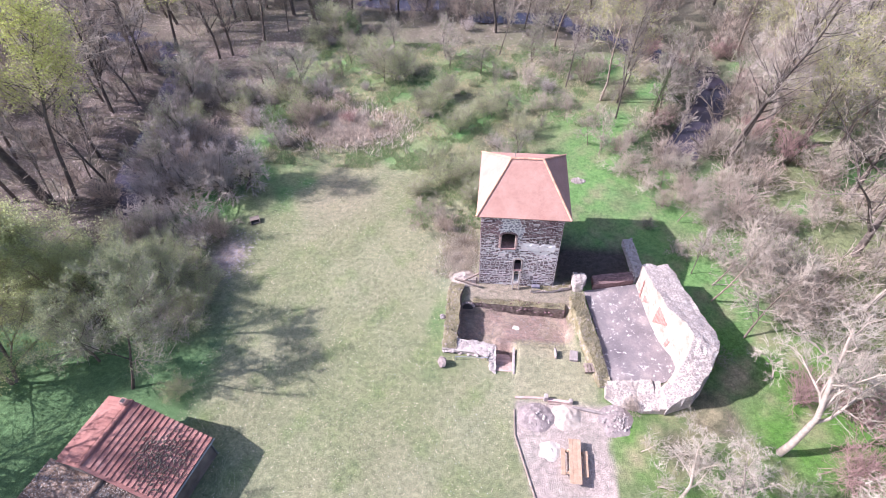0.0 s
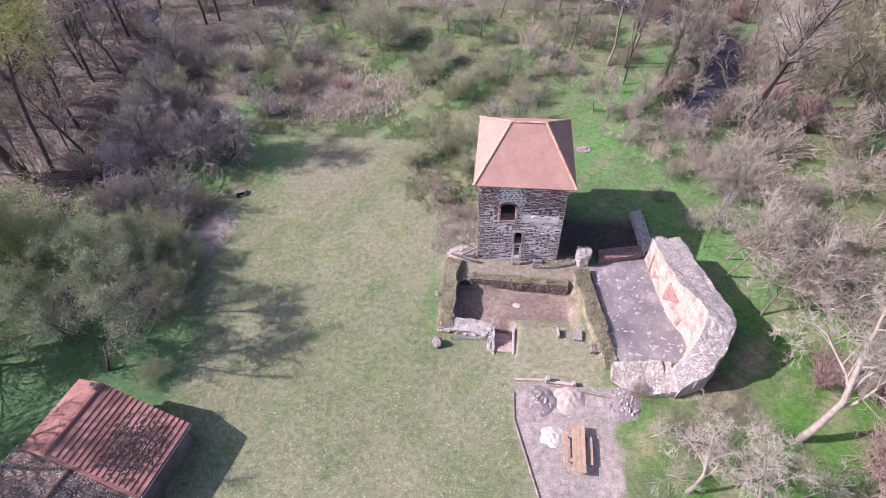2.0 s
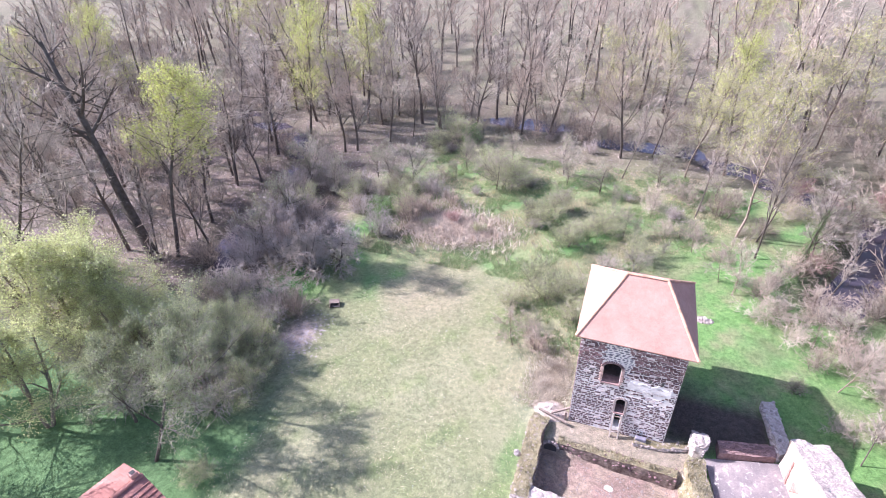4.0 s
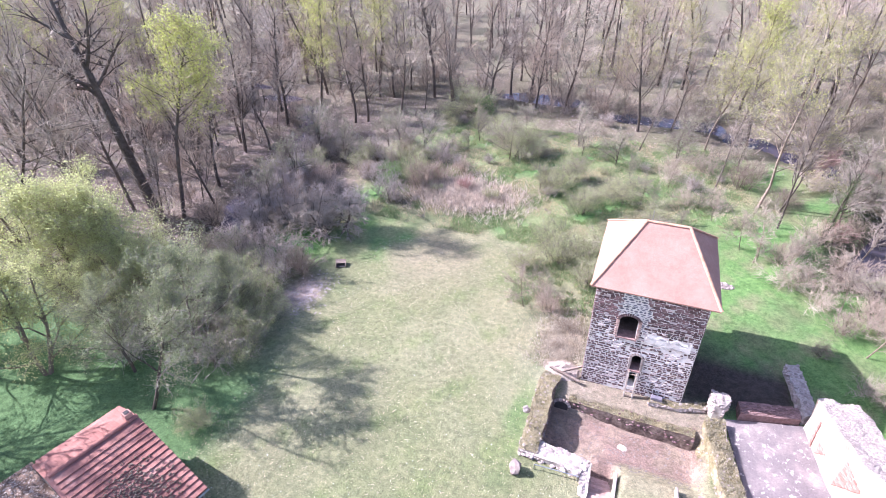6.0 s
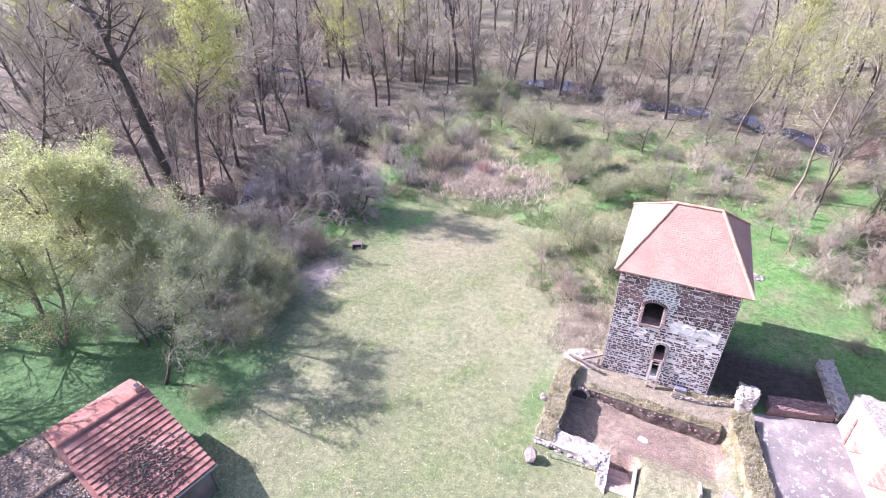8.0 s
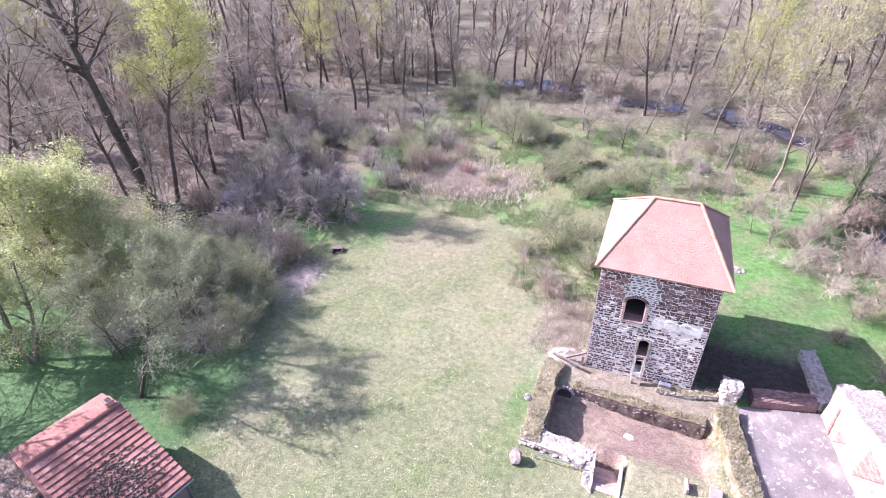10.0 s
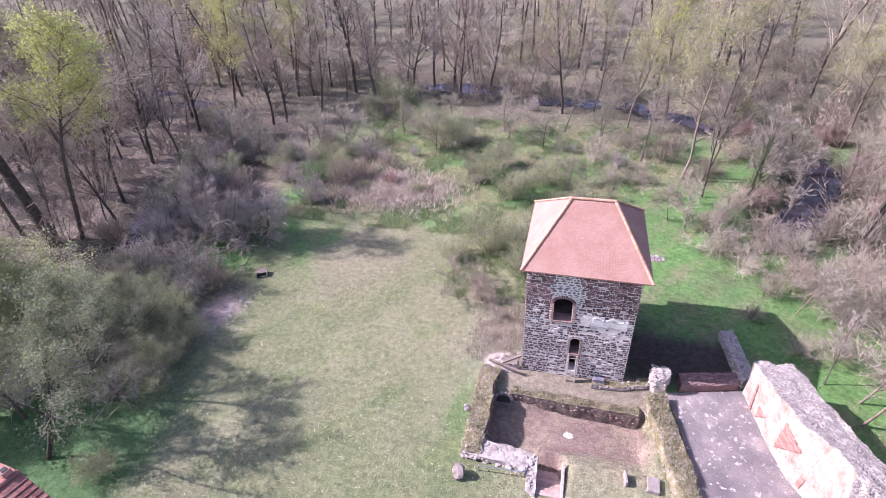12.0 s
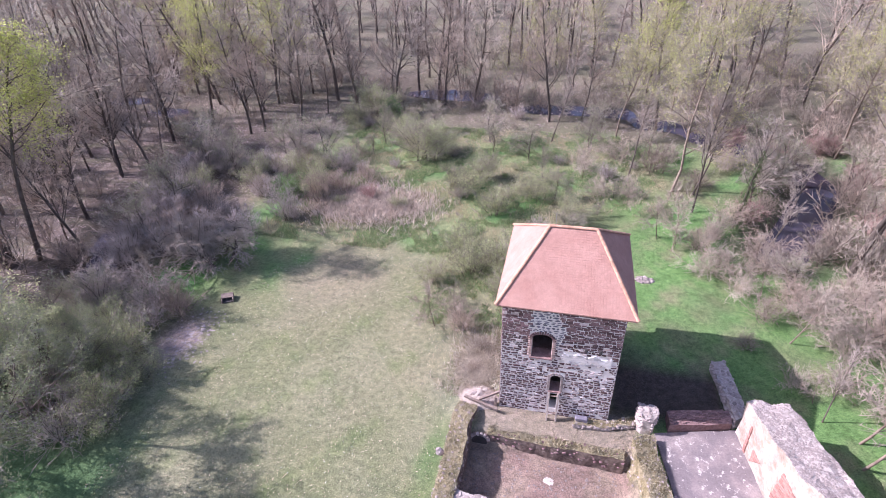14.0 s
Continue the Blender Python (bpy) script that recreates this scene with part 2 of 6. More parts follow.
def mesh_np(name, verts, loops, sizes, material, smooth=False):
    """A mesh from numpy arrays: vertices, the corners of all faces in a row, and the corners of each face."""
    me = bpy.data.meshes.new(name)
    me.vertices.add(len(verts))
    me.vertices.foreach_set("co", np.asarray(verts, np.float32).ravel())
    me.loops.add(len(loops))
    me.loops.foreach_set("vertex_index", np.asarray(loops, np.int32))
    sizes = np.asarray(sizes, np.int32)
    me.polygons.add(len(sizes))
    me.polygons.foreach_set("loop_start", np.concatenate(([0], np.cumsum(sizes)[:-1])).astype(np.int32))
    me.materials.append(material)
    me.update(calc_edges=True)
    me.polygons.foreach_set("use_smooth", [smooth] * len(sizes))
    return me


def part(name, data, parent, label="", m=None, kind=""):
    ob = new(name, data)
    ob.parent = parent
    if m is not None:
        ob.matrix_basis = m
    return tagged(ob, label=label, kind=kind)


def thing(name, label, category, at=(0, 0, 0), group="", kind="", rz=0.0, data=None):
    ob = new(name, data)
    ob.matrix_basis = pose(*at, 0, 0, rz)
    return tagged(ob, label, category, group, kind)


def box_geo(x0, x1, y0, y1, z0, z1, bev=0.0):
    bm = bmesh.new()
    bmesh.ops.create_cube(bm, size=1)
    for v in bm.verts:
        v.co = Vector(((x0 + x1) / 2 + v.co.x * (x1 - x0), (y0 + y1) / 2 + v.co.y * (y1 - y0), (z0 + z1) / 2 + v.co.z * (z1 - z0)))
    if bev:
        bmesh.ops.bevel(bm, geom=bm.edges[:], offset=bev, segments=1, affect="EDGES")
    return bm


def bm_mesh(name, bm, material, smooth=False):
    me = bpy.data.meshes.new(name)
    bm.to_mesh(me)
    bm.free()
    me.materials.append(material)
    if smooth:
        me.polygons.foreach_set("use_smooth", [True] * len(me.polygons))
    return me


def box(name, x0, x1, y0, y1, z0, z1, material, bev=0.01):
    return bm_mesh(name, box_geo(x0, x1, y0, y1, z0, z1, bev), material)


def rock_geo(seed, flat=1.0, rough=0.16, cuts=1):
    """An uneven rounded stone about one across."""
    bm = bmesh.new()
    bmesh.ops.create_icosphere(bm, subdivisions=cuts, radius=0.5)
    off = Vector((seed * 3.7, seed * 1.3, seed * 2.1))
    for v in bm.verts:
        v.co *= 1 + rough * 2 * noise.noise(v.co * 2.2 + off)
        v.co.z *= flat
    return bm


def ashlar_geo(seed):
    """A rough squared stone, front towards -y, one wide, one high, one deep, with worn edges."""
    rng = random.Random(seed)
    j = lambda a: rng.uniform(-a, a)
    back = [(-0.5, 0.5, -0.5), (0.5, 0.5, -0.5), (0.5, 0.5, 0.5), (-0.5, 0.5, 0.5)]
    rim = [(sx * 0.46 + j(.09), -0.25, sz * 0.44 + j(.13)) for sx, sz in ((-1, -1), (1, -1), (1, 1), (-1, 1))]
    face = [(x * 0.8, -0.5 + j(.12), z * 0.72) for x, _, z in rim]
    v = back + rim + face
    f = [(3, 2, 1, 0)[::-1]]
    for a, b in ((0, 4), (4, 8)):
        for i in range(4):
            k = (i + 1) % 4
            f.append((a + i, a + k, b + k, b + i))
    f.append((8, 9, 10, 11))
    return v, f


ROCKS = {}


def rock_meshes(material, flat=0.7, cuts=1):
    key = (material.name, flat, cuts)
    if key not in ROCKS:
        ROCKS[key] = [bm_mesh("rock", rock_geo(i + 1, flat, 0.2, cuts), material) for i in range(6)]
    return ROCKS[key]


def joined(name, placed, parent, material, label=""):
    """Places (mesh, matrix) pairs into one object of kind stuff."""
    vs, loops, sizes, n = [], [], [], 0
    cache = {}
    for me, m in placed:
        if me.name not in cache:
            co = np.empty(len(me.vertices) * 3, np.float32)
            me.vertices.foreach_get("co", co)
            lo = np.empty(len(me.loops), np.int32)
            me.loops.foreach_get("vertex_index", lo)
            cache[me.name] = (np.c_[co.reshape(-1, 3), np.ones(len(me.vertices))], lo, [p.loop_total for p in me.polygons])
        co, lo, si = cache[me.name]
        vs.append((co @ np.array(m).T)[:, :3])
        loops.append(lo + n)
        sizes += si
        n += len(co)
    if vs:
        return part(name, mesh_np(name, np.concatenate(vs), np.concatenate(loops), sizes, material), parent, label, kind="stuff")


# ---------------------------------------------------------------- ground
MOAT_WEST = [(-37, 26), (-42, 37), (-47, 48), (-49, 62), (-52, 73), (-60, 82), (-75, 90), (-110, 100)]
MOAT_EAST = [(-40, 108), (-16, 103), (-3, 98.5), (8, 98.5), (14, 93), (21.5, 88), (31, 79), (32.5, 73), (29.2, 66), (26.2, 60.5), (23.4, 55.5)]


def to_line(x, y, line):
    """Distance of points from a polyline."""
    best = np.full(np.shape(x), 1e9)
    for (ax, ay), (bx, by) in zip(line, line[1:]):
        dx, dy = bx - ax, by - ay
        s = np.clip(((x - ax) * dx + (y - ay) * dy) / (dx * dx + dy * dy), 0, 1)
        best = np.minimum(best, np.hypot(x - ax - s * dx, y - ay - s * dy))
    return best


def step(a, b, v):
    s = np.clip((v - a) / (b - a), 0, 1)
    return s * s * (3 - 2 * s)


def band(v, lo, hi, soft):
    return step(lo - soft, lo + soft, v) * (1 - step(hi - soft, hi + soft, v))


def wave(x, y, f, ph=0.0):
    return (np.sin(x * f + ph) * np.cos(y * f * 1.13 + ph * 2) + 0.6 * np.sin(x * f * 2.3 - y * f * 1.7 + ph * 3) + 0.4 * np.cos(x * f * 4.1 + y * f * 3.7 + ph)) / 2


def height(x, y):
    x, y = np.asarray(x, float), np.asarray(y, float)
    z = 0.12 * wave(x, y, 0.11) + 0.035 * wave(x, y, 0.9, 1.0)
    near = band(x, -8, 18, 2) * band(y, 8, 34, 2)
    z = z * (1 - 0.8 * near)
    moat = np.minimum(to_line(x, y, MOAT_WEST) + np.where(y < 44, 0.6, 0), to_line(x, y, MOAT_EAST))
    z = z - 2.2 * (1 - step(0.4, 4.0, moat))
    # the old island's low bank behind the lawn
    z = z + 0.5 * np.exp(-((x + 20) / 16) ** 2 - ((y - 66) / 7) ** 2)
    court = band(x, -3.0, 7.9, 0.22) * (1 - step(28.6, 29.0, y)) * np.where(x < 1.2, step(22.9, 23.3, y), step(23.6, 26.2, y))
    stair = band(x, 1.1, 2.75, 0.15) * band(y, 21.2, 24.5, 0.3) * step(20.8, 23.8, y)
    z = z - 1.3 * np.maximum(court, stair) - 0.25 * np.minimum(1, 2 * stair) * (1 - court)
    return z


def ground_zones(x, y):
    """Soil and plant colours, with some shade put in, smooth masks of the plan."""
    n1, n2 = wave(x, y, 0.23, 0.7), wave(x, y, 0.71, 2.0)
    edge = -24 + 5 * n1 + np.where(y < 30, -4, 0) + np.where(y > 44, 0.55 * (y - 44), 0)
    lawn = step(-2.0, 2.0, x - edge) * (1 - step(-2.5, 2.5, y - 50 + 2.5 * n1)) * (1 - step(-2.5, 2.5, x - 5 + 2 * n2))
    far = step(-3, 3, y - 82 + 4 * n1)
    c = np.zeros((*x.shape, 3))
    c[:] = (0.155, 0.13, 0.10)

    def lay(mask, col):
        c[:] = c * (1 - mask[..., None]) + np.array(col) * mask[..., None]
    lay(np.clip(0.5 + 0.8 * n2, 0, 1) * 0.7, (0.13, 0.15, 0.07))
    lay(far * 0.75, (0.225, 0.185, 0.155))
    lay(far * np.clip(0.2 + n1, 0, 1) * 0.7, (0.15, 0.155, 0.09))
    lay(far * np.clip(wave(x, y, 0.37, 4.4) + 0.1, 0, 1), (0.10, 0.085, 0.07))
    isle = (1 - far) * step(-42, -36, x)
    lay(isle * np.clip(0.7 + n1, 0, 1), (0.205, 0.235, 0.12))
    lay(isle * np.clip(n2 + 0.1, 0, 1) * 0.6, (0.32, 0.27, 0.18))
    lay(isle * step(38, 46, y) * np.clip(1.6 * wave(x, y, 0.33, 6.1) + 0.15, 0, 1) * 0.95, (0.13, 0.24, 0.088))
    lush = np.clip(band(x, 8, 27, 3) * band(y, 22, 62, 5) * (1.0 + n1), 0, 1)
    lay(lush, (0.152, 0.262, 0.094))
    lay(lush * np.clip(1.4 * n2 + 0.1, 0, 1) * 0.75, (0.26, 0.235, 0.155))
    reeds = np.exp(-((x + 20) / 5.0) ** 2 - ((y - 57.5) / 3.2) ** 2)
    lay(np.clip(reeds * 1.2, 0, 1), (0.36, 0.295, 0.235))
    lay(lawn, (0.232, 0.238, 0.138))
    lay(lawn * np.clip(0.3 + wave(x, y, 0.17, 2.6), 0, 1) * 0.6, (0.29, 0.26, 0.18))
    lay(lawn * np.clip(0.25 + n1, 0, 1) * 0.75, (0.305, 0.29, 0.195))
    lay(lawn * np.clip(n2 - 0.1, 0, 1) * 0.8, (0.17, 0.215, 0.09))
    worn = np.exp(-((x + 18.5) / 5.5) ** 2 - ((y - 44) / 7) ** 2)
    lay(lawn * worn * 0.7, (0.31, 0.255, 0.19))
    west = step(0, 4, -33 - x + 3 * n1) * (1 - step(80, 90, y))
    lay(west * step(28, 36, y) * 0.9, (0.225, 0.172, 0.16))
    lay(west * step(28, 36, y) * np.clip(0.2 + wave(x, y, 0.42, 4.0), 0, 1), (0.115, 0.095, 0.08))
    lay(west * np.clip(n2, 0, 1) * 0.7, (0.16, 0.16, 0.09))
    lay((1 - step(20, 27, y)) * step(0, 3, -22 - x), (0.115, 0.19, 0.09))
    lay(np.clip(1.6 * np.exp(-((x + 33.6) / 3.2) ** 2 - ((y - 40.2) / 3.0) ** 2), 0, 1), (0.10, 0.225, 0.07))
    bare = np.exp(-((x + 27.9) / 1.6) ** 2 - ((y - 32.6) / 2.6) ** 2)
    lay(np.clip(bare * 1.4, 0, 1), (0.36, 0.28, 0.26))
    green_e = step(9, 13, x) * (1 - step(24, 30, y))
    lay(green_e * np.clip(0.7 + n1, 0, 1), (0.11, 0.22, 0.05))
    lay(green_e * np.clip(n2, 0, 1), (0.36, 0.29, 0.20))
    pit = band(x, 2.9 + 0.33 * np.maximum(15.5 - y, 0), 10.4 + 0.4 * n2, 0.25) * (1 - step(18.6, 18.95, y)) * step(5, 8, y)
    lay(pit, (0.40, 0.32, 0.30))
    lay(pit * np.clip(n2, 0, 1) * 0.7, (0.46, 0.38, 0.35))
    court = band(x, -3.2, 8.2, 0.2) * band(y, 23, 28.8, 0.2)
    lay(court, (0.275, 0.19, 0.172))
    lay(court * np.clip(0.2 + n2, 0, 1) * 0.8, (0.38, 0.30, 0.24))
    lay(band(x, -5.0 + 0.6 * n2, -3.6, 0.6) * band(y, 20, 34, 1.5) * np.clip(0.55 + 0.5 * n1, 0, 0.8), (0.13, 0.205, 0.08))
    terr = band(x, 2.7, 9.8, 0.4) * band(y, 18.9, 25.2, 0.5)
    lay(terr * 0.85, (0.37, 0.335, 0.235))
    ledge = band(x, -2, 8.5, 0.4) * band(y, 28.7, 32, 0.3)
    lay(ledge, (0.33, 0.27, 0.225))
    west_tower = np.exp(-((x + 3.2) / 2.6) ** 2 - ((y - 34.5) / 4.5) ** 2)
    lay(np.clip(west_tower * (0.9 + n2), 0, 1), (0.36, 0.325, 0.26))
    # dark soil beside the tower, blackened further to carry the tower's shadow
    east_tower_shade = band(x, 6.8, 14.5, 0.5) * band(y, 32, 37, 1)
    lay(east_tower_shade, (0.095, 0.075, 0.068))
    bank = 1 - step(2.5, 7.0, np.minimum(to_line(x, y, MOAT_WEST), to_line(x, y, MOAT_EAST)))
    lay(bank * 0.85, (0.105, 0.085, 0.075))
    return c


def axis(lo, hi, fine_lo, fine_hi, fine, coarse):
    mid = np.arange(fine_lo, fine_hi + 1e-6, fine)
    out = []
    d, v = fine, fine_lo
    while v > lo:
        d = min(d * 1.12, coarse)
        v -= d
        out.append(v)
    hi_part = []
    d, v = fine, mid[-1]
    while v < hi:
        d = min(d * 1.12, coarse)
        v += d
        hi_part.append(v)
    return np.concatenate((out[::-1], mid, hi_part))


def ground_material():
    m = bpy.data.materials.new("meadow_and_forest_floor")
    m.use_nodes = True
    nt = m.node_tree
    p = nt.nodes["Principled BSDF"]
    co = nt.nodes.new("ShaderNodeTexCoord").outputs["Object"]
    zone = nt.nodes.new("ShaderNodeVertexColor")
    zone.layer_name = "zone"
    broad, mid, fine = tex(nt, co, 0.35, 5), tex(nt, co, 2.2, 6, 0.7), tex(nt, co, 11.0, 5, 0.75)
    col = mix(nt, 0.30, zone.outputs[0], ramp(nt, broad.outputs[0], [(0.3, (0.3, 0.36, 0.3)), (0.7, (0.72, 0.66, 0.66))]), "OVERLAY")
    col = mix(nt, 0.65, col, ramp(nt, mid.outputs[0], [(0.32, (0.25, 0.27, 0.25)), (0.68, (0.78, 0.75, 0.72))]), "OVERLAY")
    col = mix(nt, 0.68, col, ramp(nt, fine.outputs[0], [(0.35, (0.2, 0.2, 0.2)), (0.65, (0.8, 0.8, 0.78))]), "OVERLAY")
    nt.links.new(col, p.inputs["Base Color"])
    p.inputs["Roughness"].default_value = 0.95
    p.inputs["Specular IOR Level"].default_value = 0.1
    bp = nt.nodes.new("ShaderNodeBump")
    bp.inputs["Strength"].default_value, bp.inputs["Distance"].default_value = 0.8, 0.12
    nt.links.new(fine.outputs[0], bp.inputs["Height"])
    nt.links.new(bp.outputs[0], p.inputs["Normal"])
    return m


gx, gy = axis(-900, 900, -30, 20, 0.36, 60), axis(-500, 1600, 8, 50, 0.36, 60)
GX, GY = np.meshgrid(gx, gy)
nx, ny = len(gx), len(gy)
idx = np.arange(nx * ny).reshape(ny, nx)
quads = np.stack((idx[:-1, :-1], idx[:-1, 1:], idx[1:, 1:], idx[1:, :-1]), -1).reshape(-1, 4)
ground_me = mesh_np("ground", np.stack((GX, GY, height(GX, GY)), -1).reshape(-1, 3), quads.ravel(), np.full(len(quads), 4), ground_material(), True)
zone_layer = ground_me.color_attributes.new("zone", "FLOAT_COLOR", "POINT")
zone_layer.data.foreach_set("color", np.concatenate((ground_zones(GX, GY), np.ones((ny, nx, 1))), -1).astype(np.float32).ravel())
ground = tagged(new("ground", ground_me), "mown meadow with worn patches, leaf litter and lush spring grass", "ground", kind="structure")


def strip_water(name, line, half, label):
    """A band of still water along a line."""
    pts = []
    for (ax, ay), (bx, by) in zip(line, line[1:]):
        for k in range(6):
            pts.append(Vector((ax + (bx - ax) * k / 6, ay + (by - ay) * k / 6, 0)))
    last = Vector((*line[-1], 0))
    pts += [last, last + (last - pts[-1]).normalized() * 4]
    vs, fs = [], []
    for i, p in enumerate(pts):
        d = (pts[min(i + 1, len(pts) - 1)] - pts[max(i - 1, 0)]).normalized()
        s = Vector((-d.y, d.x, 0)) * half
        vs += [p + s + Vector((0, 0, -1.05)), p - s + Vector((0, 0, -1.05))]
        if i:
            fs.append((2 * i - 2, 2 * i - 1, 2 * i + 1, 2 * i))
    m = bpy.data.materials.get("still_water")
    if not m:
        m = bpy.data.materials.new("still_water")
        m.use_nodes = True
        p = m.node_tree.nodes["Principled BSDF"]
        p.inputs["Base Color"].default_value = (0.06, 0.05, 0.07, 1)
        p.inputs["Roughness"].default_value = 0.06
        p.inputs["IOR"].default_value = 1.33
        n = tex(m.node_tree, m.node_tree.nodes.new("ShaderNodeTexCoord").outputs["Object"], 1.5)
        b = m.node_tree.nodes.new("ShaderNodeBump")
        b.inputs["Strength"].default_value, b.inputs["Distance"].default_value = 0.1, 0.03
        m.node_tree.links.new(n.outputs[0], b.inputs["Height"])
        m.node_tree.links.new(b.outputs[0], p.inputs["Normal"])
    return tagged(new(name, mesh_of(name, vs, fs, m)), label, "water", kind="structure")


strip_water("water_west", MOAT_WEST, 2.8, "dark still water of the old moat under trees")
strip_water("water_east", MOAT_EAST, 3.3, "dark still water of the old moat under trees")

# ---------------------------------------------------------------- tower
TX0, TX1, TY0, TY1, TTOP = -0.8, 6.46, 31.2, 39.8, 9.3
EX0, EX1, EY0, EY1, EZ = -1.2, 6.98, 30.78, 40.3, 9.38
RZ, RY = 12.98, 34.5
RX0, RX1 = 1.54, 4.32
WIN = (1.12, 2.36, 5.2, 6.72, 7.14)
DOOR = (2.48, 3.14, 2.33, 3.52, 3.78)
SLOT = (2.56, 3.02, 0.62, 1.98, 2.04)
ASHLAR = [ashlar_geo(i) for i in range(14)]


def wall_with_openings(x0, x1, z0, z1, thick, holes):
    """A wall in the x-z plane, front at y = 0, thickness behind it, with arched openings right through."""
    xs = sorted({x0, x1, *[h[0] for h in holes], *[h[1] for h in holes]})
    zs = sorted({z0, z1, *[h[2] for h in holes], *[h[4] for h in holes]})
    bm = bmesh.new()

    def quad(*pts):
        bm.faces.new([bm.verts.new(p) for p in pts])
    for xa, xb in zip(xs, xs[1:]):
        for za, zb in zip(zs, zs[1:]):
            if any(h[0] <= xa and xb <= h[1] and h[2] <= za and zb <= h[4] for h in holes):
                continue
            quad((xa, 0, za), (xb, 0, za), (xb, 0, zb), (xa, 0, zb))
            quad((xb, thick, za), (xa, thick, za), (xa, thick, zb), (xb, thick, zb))
    for a, b, c, d, e in holes:
        n = 8
        arc = [(a + (b - a) * (0.5 - 0.5 * math.cos(math.pi * k / n)), d + (e - d) * math.sin(math.pi * k / n)) for k in range(n + 1)]
        outline = [(a, c)] + arc + [(b, c)]
        for (p, q), (r, s) in zip(outline, outline[1:] + outline[:1]):
            quad((p, 0, q), (r, 0, s), (r, thick, s), (p, thick, q))
        for (p, q), (r, s) in zip(arc, arc[1:]):
            for y in (0, thick):
                quad((p, y, q), (r, y, s), (r, y, e), (p, y, e))
    for p, q in (((x0, z0), (x0, z1)), ((x0, z1), (x1, z1)), ((x1, z1), (x1, z0)), ((x1, z0), (x0, z0))):
        quad((p[0], 0, p[1]), (q[0], 0, q[1]), (q[0], thick, q[1]), (p[0], thick, p[1]))
    bmesh.ops.recalc_face_normals(bm, faces=bm.faces[:])
    return bm


def lay_stones(rng, x0, x1, z0, z1, holes, course, length, dark_above, choose):
    """Courses of stones on a wall's face: (kind, x, z, width, height)."""
    out = []
    z = z0
    while z < z1 - 0.05:
        h = course * rng.uniform(0.65, 1.45)
        if z + h > z1:
            h = z1 - z
        x = x0 + rng.uniform(-0.2, 0.0)
        while x < x1 - 0.04:
            w = length * rng.uniform(0.5, 1.55)
            a, b = max(x, x0), min(x + w, x1)
            x += w
            if b - a < 0.07:
                continue
            if any(a < q[1] + 0.16 and b > q[0] - 0.16 and z < q[4] + 0.12 and z + h > q[2] - 0.08 for q in holes):
                # shorten the stone at the opening's jamb
                q = next(q for q in holes if a < q[1] + 0.16 and b > q[0] - 0.16 and z < q[4] + 0.12 and z + h > q[2] - 0.08)
                if a < q[0] - 0.24:
                    b = q[0] - 0.17
                elif b > q[1] + 0.24:
                    a = q[1] + 0.17
                else:
                    continue
            k = choose(rng, (a + b) / 2, z + h / 2)
            if k:
                out.append((k, (a + b) / 2, z + h / 2, b - a, h))
        z += h
    return out


def front_stone(rng, x, z):
    if 0.95 < x < 2.65 - 0.25 * (z < 7.1) and z > 7.15 or (2.45 < x < 3.0 and 6.0 < z < 8.2):
        return "net"
    if 2.9 < x < 6.2 and 4.95 < z < 5.95 - 0.1 * math.sin(x * 3):
        return "" if rng.random() < 0.62 else "pale"
    if x > 3.0 and 4.1 < z <= 4.95 and rng.random() < 0.3:
        return ""
    # the eaves' shade is put into the stone mix: darker stones high up
    high = min(max((z - 5.5 + 0.35 * math.sin(x * 2.1)) / 1.4, 0), 1)
    dark = (0.80 + 0.16 * math.sin(x * 1.7 + z * 2.0) + (0.3 if x < -0.3 or x > 6.1 else 0)) * (1 - high) + 0.93 * high
    if z < 5.9 and rng.random() < 0.05:
        return ""
    return "dark" if rng.random() < dark else "pale"


STONE_MATS = {"dark": STONE_DARK, "pale": STONE_PALE, "net": STONE_NET}
STONE_MESHES = {k: [mesh_of("stone", *g, m) for g in ASHLAR] for k, m in STONE_MATS.items()}
STONE_MESHES["net"] = [bm_mesh("stone", rock_geo(i + 30, 1.0, 0.16, 1), STONE_NET) for i in range(6)]


def stone_face(rng, wall, stones, to_wall, depth, keep):
    """Sets stones on a wall: those that keep() picks are pieces of their own, up to 290, the others are joined by kind."""
    singles, rest = 0, {}
    for k, x, z, w, h in stones:
        # joints close towards the top, hiding pale mortar in that painted eave shade
        gap = (0.062 - 0.054 * min(max((z - 5.3) / 1.8, 0), 1)) if k != "net" else 0.05
        d = depth * rng.uniform(0.75, 1.25) * (1.6 if k == "net" else 1)
        m = to_wall @ pose(x, 0, z + rng.uniform(-.03, .03), 0, rng.uniform(-7, 7), 0) @ Matrix.Diagonal((max(w - gap, 0.05), d, max(h - gap, 0.05), 1))
        me = rng.choice(STONE_MESHES[k])
        if keep(x, z) and singles < 290:
            part("stone", me, wall, m=m)
            singles += 1
        else:
            rest.setdefault(k, []).append((me, m))
    for k, placed in rest.items():
        joined("stonework", placed, wall, STONE_MATS[k])


